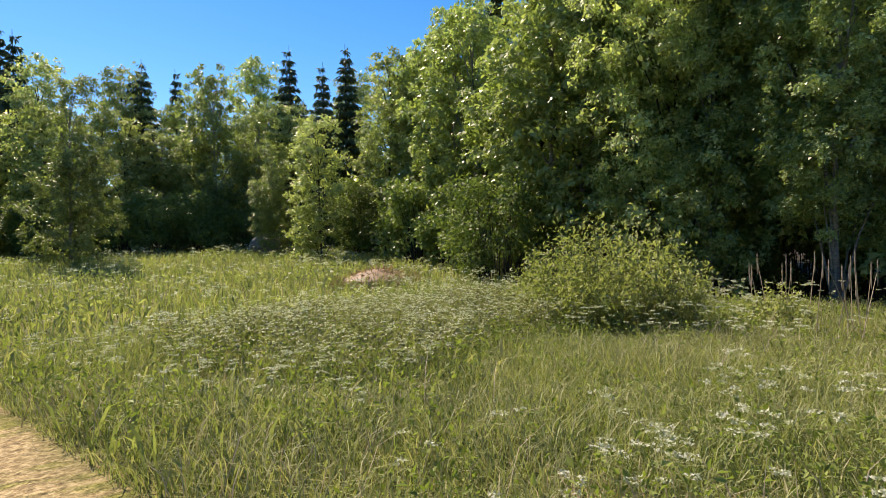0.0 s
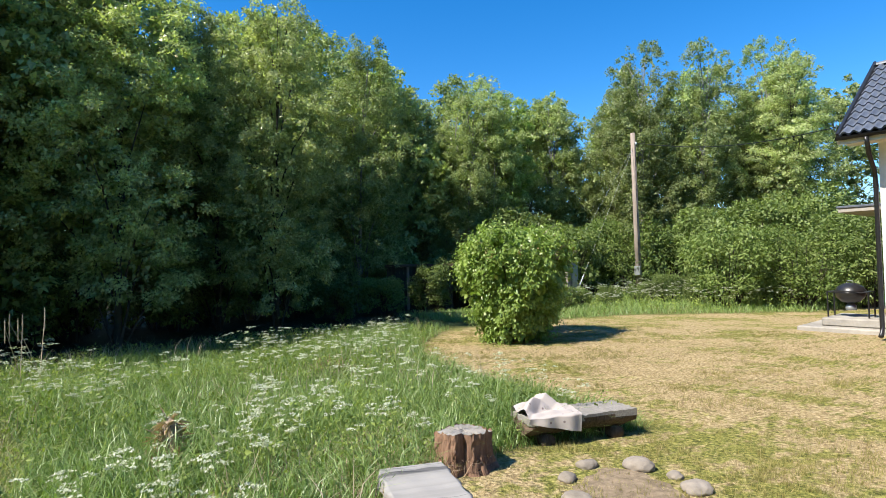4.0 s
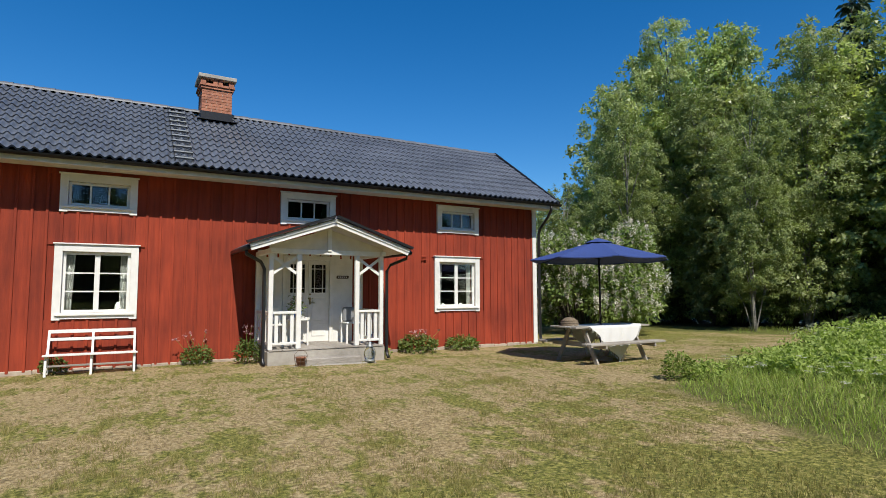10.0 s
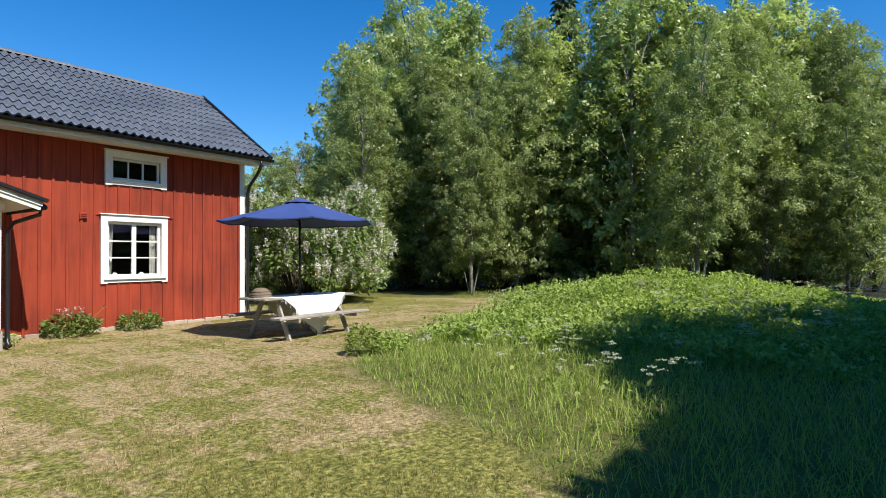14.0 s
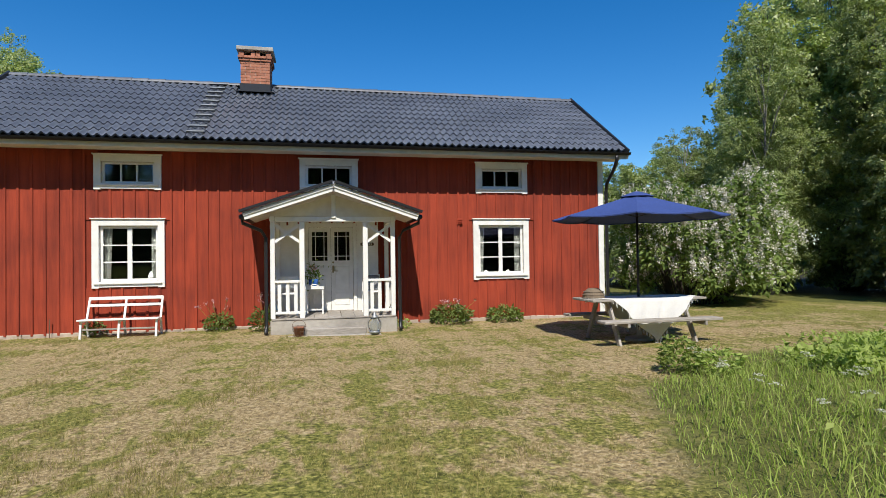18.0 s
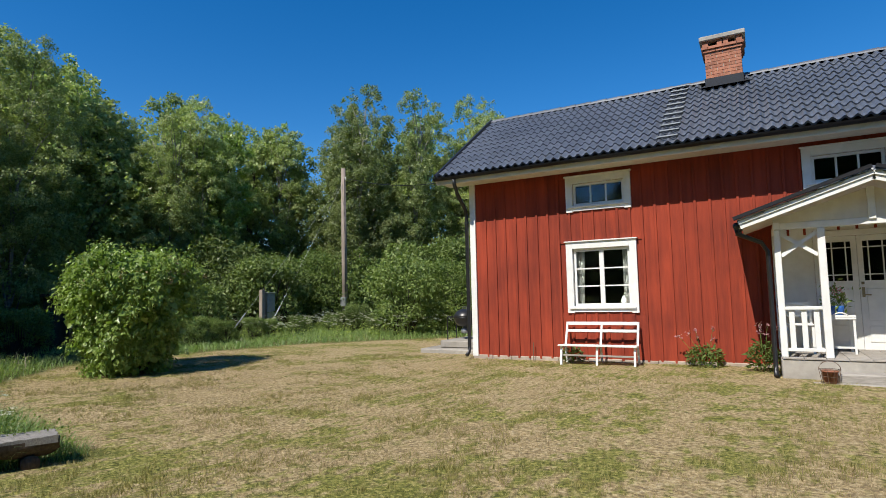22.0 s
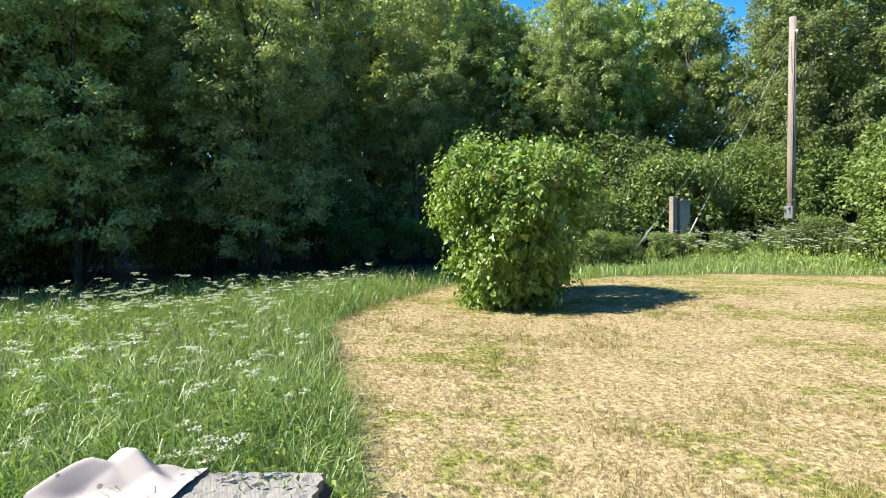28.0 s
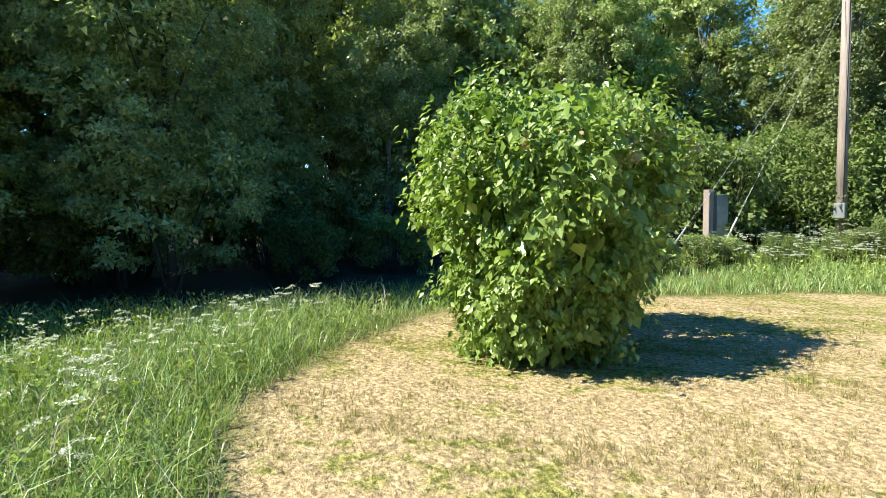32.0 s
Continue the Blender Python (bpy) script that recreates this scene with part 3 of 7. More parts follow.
# boards and cover strips; the strips stop 4 cm under the boards
x, i = HX0 + 0.11, 0
while x < HX1 - 0.12:
    w = 0.225 + 0.03 * rng.random()
    for z0, z1 in board_runs(x, x + w, 0.06 - 0.015 * rng.random(), EAVE - 0.06):
        part("board", boxed(x + 0.003, min(x + w, HX1 - 0.1) - 0.003, HY0 - 0.022, HY0 - 0.001, z0, z1), "red", wall_front)
    if x > HX0 + 0.15:
        for z0, z1 in board_runs(x - 0.024, x + 0.024, 0.035 - 0.02 * rng.random(), EAVE - 0.06):
            part("cover_strip", boxed(x - 0.024, x + 0.024, HY0 - 0.047, HY0 - 0.022, z0, z1, bevel=0.006), "red", wall_front)
    x += w
for cx0, cx1 in ((HX0 - 0.03, HX0 + 0.1), (HX1 - 0.1, HX1 + 0.03)):
    part("corner_board", boxed(cx0, cx1, HY0 - 0.055, HY0 - 0.001, 0.03, EAVE - 0.06, bevel=0.005), "white", house, "white corner board")
part("corner_board", boxed(HX0 - 0.035, HX0 - 0.001, HY0 - 0.05, HY0 + 0.1, 0.03, EAVE - 0.06), "white", house)
part("corner_board", boxed(HX1 + 0.001, HX1 + 0.035, HY0 - 0.05, HY0 + 0.1, 0.03, EAVE - 0.06), "white", house)


def window(kind, x0, x1, z0, z1):
    """A casing on the boards, a sash with glazing bars and a pane to each light."""
    y = HY0
    win = part("window", boxed(x0 + 0.13, x1 - 0.13, y + 0.16, y + 0.2, z0 + 0.10, z0 + 0.135), "white", house, "white-framed cottage window")
    cw = 0.135
    for a, b2, c, d in ((x0, x0 + cw, z0, z1), (x1 - cw, x1, z0, z1), (x0 + cw, x1 - cw, z1 - cw, z1), (x0 + cw, x1 - cw, z0 + 0.02, z0 + cw)):
        part("casing", boxed(a, b2, y - 0.062, y + 0.01, c, d, bevel=0.004), "white", win)
    part("sill", boxed(x0 + 0.05, x1 - 0.05, y - 0.10, y - 0.06, z0 + 0.085, z0 + 0.12, bevel=0.004), "white", win)
    part("drip_cap", boxed(x0 - 0.025, x1 + 0.025, y - 0.095, y - 0.002, z1 + 0.001, z1 + 0.025, bevel=0.003), "white", win)
    a, b2, c, d = x0 + cw, x1 - cw, z0 + cw, z1 - cw
    cols, rows, ft = (2, 3, 0.055) if kind == "lower" else (3, 1, 0.05)
    sash = part("sash", boxed(a, a + ft, y + 0.02, y + 0.07, c, d, bevel=0.004), "white", win)
    for q in ((b2 - ft, b2, c, d), (a + ft, b2 - ft, c, c + ft), (a + ft, b2 - ft, d - ft, d)):
        part("rail", boxed(q[0], q[1], y + 0.02, y + 0.07, q[2], q[3], bevel=0.004), "white", sash)
    gx0, gx1, gz0, gz1 = a + ft, b2 - ft, c + ft, d - ft
    bars_x = [gx0 + (gx1 - gx0) * k / cols for k in range(1, cols)]
    bars_z = [gz0 + (gz1 - gz0) * k / rows for k in range(1, rows)]
    bw = 0.045 if kind == "lower" else 0.016
    for bx in bars_x:
        part("mullion", boxed(bx - bw, bx + bw, y + 0.022, y + 0.07, gz0, gz1, bevel=0.004), "white", sash)
    xs = [gx0, *bars_x, gx1]
    for k in range(cols):
        pa, pb = xs[k] + (bw if k else 0), xs[k + 1] - (bw if k < cols - 1 else 0)
        for bz in bars_z:
            part("glazing_bar", boxed(pa, pb, y + 0.03, y + 0.065, bz - 0.013, bz + 0.013), "white", sash)
        zs = [gz0, *bars_z, gz1]
        for r in range(rows):
            pane = part("pane", boxed(pa, pb, y + 0.045, y + 0.049, zs[r] + (0.013 if r else 0), zs[r + 1] - (0.013 if r < rows - 1 else 0)), "glass", win)
            pane.visible_shadow = False
    if kind == "lower":
        for ca, cb in ((gx0 - 0.02, gx0 + 0.14), (gx1 - 0.12, gx1 + 0.02)):
            bm = bmesh.new()
            n = 14
            low = [bm.verts.new((ca + (cb - ca) * k / n * (0.75 if ca < x0 + 0.4 else 1), y + 0.15 + 0.018 * math.sin(k * 1.9), gz0 - 0.03)) for k in range(n + 1)]
            top = [bm.verts.new((ca + (cb - ca) * k / n, y + 0.15 + 0.012 * math.sin(k * 1.9 + 0.4), gz1 + 0.03)) for k in range(n + 1)]
            for k in range(n):
                bm.faces.new((low[k], low[k + 1], top[k + 1], top[k]))
            bmesh.ops.solidify(bm, geom=bm.faces[:], thickness=0.004)
            part("curtain", bm, "curtain", win)
    return win


for spec in WINDOWS:
    window(*spec)

# things seen on the window sills
for px, hgt, r in ((-0.42, 0.20, 0.07), (7.05, 0.09, 0.06), (7.6, 0.09, 0.06)):
    pt = thing("sill_ornament", (px, HY0 + 0.19, 1.23), "pale lamp or bowl standing inside on the window sill", "ornament", "ornaments on window sills")
    part("body", lathe(bmesh.new(), (px, HY0 + 0.18, 1.097), [(r * 0.6, 0), (r, hgt * 0.35), (r * 0.9, hgt * 0.6), (r * 0.35, hgt)], 12), "curtain", pt, smooth=True)

# ---- roof ----
SLOPE = math.atan2(RIDGE_Z - EAVE, RIDGE_Y - 14.36)
RX0, RX1, RY0 = -4.20, 10.40, 14.36
roof = part("roof", bmesh.new(), "tile", house, "dark grey concrete pantile roof")
bm = bmesh.new()
t = 0.05
for s, ye in ((1, RY0), (-1, 2 * RIDGE_Y - RY0)):
    vs = [bm.verts.new(p) for x in (RX0 + 0.02, RX1 - 0.02) for p in ((x, ye, EAVE - 0.06), (x, RIDGE_Y, RIDGE_Z - 0.06), (x, RIDGE_Y, RIDGE_Z - 0.14), (x, ye, EAVE - 0.13))]
    for f in ((0, 1, 2, 3), (4, 7, 6, 5), (0, 4, 5, 1), (3, 2, 6, 7), (0, 3, 7, 4)):
        bm.faces.new([vs[i] for i in f])
part("roof_deck", bm, "dark", roof)
part("soffit", boxed(RX0 + 0.05, RX1 - 0.05, RY0 + 0.02, HY0 - 0.06, EAVE - 0.17, EAVE - 0.14), "cream", roof)
part("fascia", boxed(RX0 + 0.02, RX1 - 0.02, RY0 - 0.01, RY0 + 0.015, EAVE - 0.205, EAVE - 0.07, bevel=0.004), "cream", roof, "cream painted eaves board")
for bx0, bx1 in ((RX0 - 0.03, RX0 + 0.02), (RX1 - 0.02, RX1 + 0.03)):
    for ya in (RY0 - 0.02, 2 * RIDGE_Y - RY0 + 0.02):
        bm = bmesh.new()
        beam(bm, ((bx0 + bx1) / 2, ya, EAVE - 0.05), ((bx0 + bx1) / 2, RIDGE_Y, RIDGE_Z + 0.02), bx1 - bx0, 0.17)
        part("verge_board", bm, "black", roof)
        bm = bmesh.new()
        beam(bm, ((bx0 + bx1) / 2, ya, EAVE - 0.13), ((bx0 + bx1) / 2, RIDGE_Y, RIDGE_Z - 0.09), (bx1 - bx0) * 0.6, 0.14)
        part("barge_board", bm, "cream", roof)

# one pantile with two waves, thick at its lower lip
TW, TL = 0.163, 0.345
prof = [(k / 10 * TW, 0.056 * (0.5 - 0.5 * math.cos(2 * math.pi * k / 10)) ** 1.2) for k in range(11)]
bm = bmesh.new()
lo = [bm.verts.new((px, -0.03, pz + 0.034)) for px, pz in prof]
hi = [bm.verts.new((px, TL, pz)) for px, pz in prof]
lip = [bm.verts.new(v.co) for v in lo]
un = [bm.verts.new((px, -0.026, pz - 0.010)) for px, pz in prof]
for k in range(10):
    bm.faces.new((lo[k], lo[k + 1], hi[k + 1], hi[k]))
    bm.faces.new((un[k + 1], un[k], lip[k], lip[k + 1]))
bm.normal_update()
tile_me = bpy.data.meshes.new("tile")
bm.to_mesh(tile_me)
bm.free()
tile_me.materials.append(MAT["tile"])
tile_me.shade_smooth()
tv = np.array([v.co[:] for v in tile_me.vertices])
tf = np.array([list(p.vertices) for p in tile_me.polygons])
rows_n = int(math.ceil(math.hypot(RIDGE_Y - RY0, RIDGE_Z - EAVE) / TL))
cols_n = int((RX1 - RX0 - 0.06) / TW)
step_x = (RX1 - RX0 - 0.06) / cols_n
step_s = (math.hypot(RIDGE_Y - RY0, RIDGE_Z - EAVE) - 0.05) / rows_n
tilt = Matrix.Rotation(SLOPE, 4, "X")
TILES = []
rest_v, rest_f = [], []
for r in range(rows_n):
    for c in range(cols_n):
        px, ps = RX0 + 0.03 + c * step_x, r * step_s
        if 1.12 < px + 0.15 < 1.95 and r >= rows_n - 1:
            continue
        m = Matrix.Translation((px, RY0 - 0.02 + ps * math.cos(SLOPE), EAVE + ps * math.sin(SLOPE) - 0.02)) @ tilt @ Matrix.Diagonal((step_x / TW, 1, 1, 1))
        if r < 4 and len(TILES) < 300:
            TILES.append(m)
        else:
            M3 = np.array(m)
            rest_f.append(tf + len(rest_v) * len(tv))
            rest_v.append(tv @ M3[:3, :3].T + M3[:3, 3])
me = poly_mesh("upper_tiles", np.concatenate(rest_v), np.concatenate(rest_f))
me.materials.append(MAT["tile"])
me.shade_smooth()
tagged(part("upper_tiles", me, "tile", roof), kind="stuff")
# ridge caps
x = RX0
while x < RX1 - 0.05:
    bm = bmesh.new()
    L = min(0.42, RX1 - x)
    n = 8
    ra = [bm.verts.new((x, RIDGE_Y + 0.115 * math.cos(math.pi * k / n), RIDGE_Z - 0.02 + 0.085 * math.sin(math.pi * k / n))) for k in range(n + 1)]
    rb = [bm.verts.new((x + L, RIDGE_Y + 0.13 * math.cos(math.pi * k / n), RIDGE_Z - 0.02 + 0.10 * math.sin(math.pi * k / n))) for k in range(n + 1)]
    for k in range(n):
        bm.faces.new((ra[k], ra[k + 1], rb[k + 1], rb[k]))
    bm.faces.new(rb)
    part("ridge_tile", bm, "ridge", roof, smooth=False)
    x += 0.385

# gutter and downpipes
bm = bmesh.new()
n = 8
ring = []
for gxx in (RX0 - 0.02, RX1 + 0.02):
    ring.append([bm.verts.new((gxx, RY0 - 0.075 + 0.065 * math.cos(math.pi + math.pi * k / n), EAVE - 0.06 + 0.065 * math.sin(math.pi + math.pi * k / n))) for k in range(n + 1)])
for k in range(n):
    bm.faces.new((ring[0][k], ring[0][k + 1], ring[1][k + 1], ring[1][k]))
bm.faces.new(ring[0]), bm.faces.new(ring[1])
bmesh.ops.solidify(bm, geom=bm.faces[:], thickness=0.005)
part("gutter", bm, "black", house, "black metal gutter")
for sx, px in ((-1, HX0 - 0.09), (1, HX1 + 0.09)):
    bm = bmesh.new()
    tube(bm, [(px - 0.02 * sx, RY0 - 0.07, EAVE - 0.12), (px - 0.02 * sx, RY0 - 0.05, EAVE - 0.24), (px, RY0 + 0.12, EAVE - 0.42), (px, HY0 - 0.16, EAVE - 0.72), (px, HY0 - 0.10, EAVE - 0.92), (px, HY0 - 0.10, 0.25), (px, HY0 - 0.12, 0.13), (px, HY0 - 0.24, 0.06)], 0.042, 12)
    dp = part("downpipe", bm, "black", house, "black metal downpipe", smooth=True)
    for bz in (0.6, 2.1, 3.0):
        part("bracket", lathe(bmesh.new(), (px, HY0 - 0.10, bz), [(0.05, -0.02), (0.05, 0.02)], 12), "black", dp)

# chimney of bricks, with flashing, corbel, smoke slots and a concrete cap
chimney = thing("chimney", (1.54, 17.3, 5.7), "orange-red brick chimney with a concrete cap and dark flashing", "chimney")
CX0, CX1, CY0, CY1 = 1.18, 1.90, 16.98, 17.70
part("flashing", boxed(CX0 - 0.02, CX1 + 0.02, CY0 - 0.02, CY1 + 0.02, 5.60, 6.00, bevel=0.01), "black", chimney, "black sheet metal flashing")
bm = bmesh.new()
beam(bm, (CX0 - 0.10, CY0 - 0.09, 5.755), (CX1 + 0.12, CY0 - 0.09, 5.755), 0.22, 0.02)
part("flashing_apron", bm, "black", chimney)
part("core", boxed(CX0 + 0.012, CX1 - 0.012, CY0 + 0.012, CY1 - 0.012, 5.9, 6.705), "mortar", chimney)


def course(z, grow, h, shift, skip=()):
    x0, x1, y0, y1 = CX0 - grow, CX1 + grow, CY0 - grow, CY1 + grow
    n = 3
    L = (x1 - x0) / n
    for k in range(n):
        if k in skip:
            continue
        for ya, yb in ((y0, y0 + 0.11), (y1 - 0.11, y1)):
            a, c = x0 + k * L + (L / 2 if shift else 0), x0 + (k + 1) * L + (L / 2 if shift else 0)
            for u, v in ([(a, min(c, x1))] if c <= x1 + 1e-6 else [(a, x1), (x0, x0 + c - x1)]):
                part("brick", boxed(u + 0.005, v - 0.005, ya, yb, z + 0.005, z + h - 0.005), "brick", chimney)
        for xa, xb in ((x0, x0 + 0.11), (x1 - 0.11, x1)):
            a, c = y0 + 0.11 + k * (y1 - y0 - 0.22) / n, y0 + 0.11 + (k + 1) * (y1 - y0 - 0.22) / n
            part("brick", boxed(xa, xb, a + 0.005, c - 0.005, z + 0.005, z + h - 0.005), "brick", chimney)


for k in range(8):
    course(6.0 + k * 0.072, 0.0, 0.072, k % 2)
course(6.576, 0.03, 0.065, 0)
course(6.641, 0.06, 0.065, 1)
for k, bx in enumerate((CX0 - 0.03, CX0 + 0.26, CX1 - 0.26 - 0.12 + 0.02, CX1 - 0.09)):
    for by in (CY0 - 0.03, CY1 - 0.09):
        part("brick", boxed(bx, bx + 0.12, by, by + 0.12, 6.708, 6.83), "brick", chimney)
# solid near-black block: the shade inside the smoke slots is painted
part("smoke_hole", boxed(CX0 + 0.12, CX1 - 0.12, CY0 + 0.14, CY1 - 0.14, 6.707, 6.83), "dark", chimney)
part("cap", boxed(CX0 - 0.09, CX1 + 0.09, CY0 - 0.09, CY1 + 0.09, 6.832, 6.93, bevel=0.012), "concrete", chimney, "grey concrete cap")

# roof ladder
ladder = thing("roof_ladder", (0.62, 16.0, 5.1), "dark grey metal ladder lying on the roof tiles", "ladder")


def on_roof(x, s, up):
    return Vector((x, RY0 + s * math.cos(SLOPE) - up * math.sin(SLOPE), EAVE + s * math.sin(SLOPE) + up * math.cos(SLOPE)))


for lx in (0.46, 0.80):
    bm = bmesh.new()
    beam(bm, on_roof(lx, 0.06, 0.055), on_roof(lx, 3.66, 0.055), 0.03, 0.03)
    part("rail", bm, "black", ladder)
for k in range(11):
    bm = bmesh.new()
    s = 0.18 + k * 0.338
    beam(bm, on_roof(0.45, s, 0.085), on_roof(0.81, s, 0.085), 0.085, 0.025, 0.004)
    part("rung", bm, "steel", ladder, "grey metal rung")

# small vent and electricity tag on the front
vent = thing("wall_vent", (6.35, HY0 - 0.05, 2.35), "small rust-red slatted vent on the red board wall", "vent")
part("frame", boxed(6.28, 6.42, HY0 - 0.07, HY0 - 0.047, 2.28, 2.42, bevel=0.005), "red", vent)
for k in range(3):
    part("slat", boxed(6.295, 6.405, HY0 - 0.085, HY0 - 0.068, 2.305 + k * 0.036, 2.322 + k * 0.036), "red", vent)

# ---- porch ----
porch = thing("porch", (3.41, 14.3, 0), "white open timber porch with a small gabled roof", "porch")
FLOOR = 0.335
PX0, PX1, PY = 2.16, 4.67, 13.60
part("base", boxed(PX0, PX1, PY, HY0 - 0.06, -0.25, FLOOR - 0.03, bevel=0.015), "concrete", porch, "cast concrete porch base")
for k in range(9):
    part("floor_board", boxed(PX0 + 0.02 + k * 0.274, PX0 + 0.02 + k * 0.274 + 0.268, PY - 0.015, HY0 - 0.06, FLOOR - 0.03 + 0.001, FLOOR, bevel=0.004), "greywood", porch)
part("step", boxed(2.78, 4.02, PY - 0.30, PY - 0.002, -0.2, 0.155, bevel=0.018), "greywood", porch, "worn grey wooden step")
part("step", boxed(2.50, 4.30, PY - 0.42, PY - 0.31, -0.2, 0.03, bevel=0.015), "concrete", porch)
part("white_wall", pierced(2.20, 4.42, FLOOR, 2.42, HY0 - 0.045, HY0 - 0.002, [(2.76, 3.94, FLOOR, 2.32)]), "white", porch, "white-painted boards inside the porch")
POSTS = ((2.165, 2.255), (2.725, 2.825), (3.985, 4.085), (4.555, 4.645))
for a, b2 in POSTS:
    part("post", boxed(a, b2, PY + 0.02, PY + 0.11, FLOOR, 2.26, bevel=0.008), "white", porch)
for a, b2 in ((2.165, 2.255), (4.555, 4.645)):
    part("post", boxed(a, b2, HY0 - 0.15, HY0 - 0.06, FLOOR, 2.26, bevel=0.008), "white", porch)
for a, b2 in ((2.255, 2.725), (4.085, 4.555)):
    part("hand_rail", boxed(a, b2, PY + 0.02, PY + 0.11, 1.04, 1.09, bevel=0.006), "white", porch)
    part("bottom_rail", boxed(a, b2, PY + 0.035, PY + 0.095, 0.42, 0.47, bevel=0.006), "white", porch)
    w = (b2 - a) / 3
    for k in range(3):
        cx = a + (k + 0.5) * w
        part("baluster", boxed(cx - 0.036, cx + 0.036, PY + 0.05, PY + 0.08, 0.47, 1.04, bevel=0.004), "white", porch)
    for p, q in (((a, 2.20), (b2, 1.86)), ((a, 1.86), (b2, 2.20))):
        bm = bmesh.new()
        beam(bm, (p[0], PY + 0.065 + (0.012 if p[1] > 2 else -0.012), p[1]), (q[0], PY + 0.065 + (0.012 if p[1] > 2 else -0.012), q[1]), 0.022, 0.055)
        part("cross_brace", bm, "white", porch)
for sx in (2.21, 4.60):
    part("hand_rail", boxed(sx - 0.03, sx + 0.03, PY + 0.11, HY0 - 0.15, 1.04, 1.09), "white", porch)
    part("bottom_rail", boxed(sx - 0.025, sx + 0.025, PY + 0.11, HY0 - 0.15, 0.42, 0.47), "white", porch)
    for k in range(6):
        cy = PY + 0.24 + k * 0.18
        part("baluster", boxed(sx - 0.014, sx + 0.014, cy - 0.034, cy + 0.034, 0.47, 1.04), "white", porch)
    part("top_beam", boxed(sx - 0.045, sx + 0.045, PY - 0.1, HY0 - 0.06, 2.262, 2.36, bevel=0.006), "white", porch)
part("top_beam", boxed(2.256, 4.554, PY + 0.02, PY + 0.11, 2.262, 2.36, bevel=0.006), "white", porch)
AX, AZ, PE0, PE1, EZ, FY = 3.40, 2.94, 1.74, 5.05, 2.36, 13.22
bm = bmesh.new()
front = [bm.verts.new((px, PY + 0.03, pz)) for px, pz in ((2.17, 2.362), (4.64, 2.362), (4.64, 2.42), (AX, 2.80), (2.17, 2.42))]
backv = [bm.verts.new((v.co.x, PY + 0.06, v.co.z)) for v in front]
bm.faces.new(front), bm.faces.new(backv[::-1])
for k in range(5):
    bm.faces.new((front[k], front[(k + 1) % 5], backv[(k + 1) % 5], backv[k]))
part("gable", bm, "cream", porch, "cream gable panel")
part("king_post", boxed(AX - 0.045, AX + 0.045, PY - 0.01, PY + 0.029, 2.33, 2.80, bevel=0.006), "white", porch)
proof = part("porch_roof", bmesh.new(), "tile", porch, "dark tiled porch roof with white barge boards")
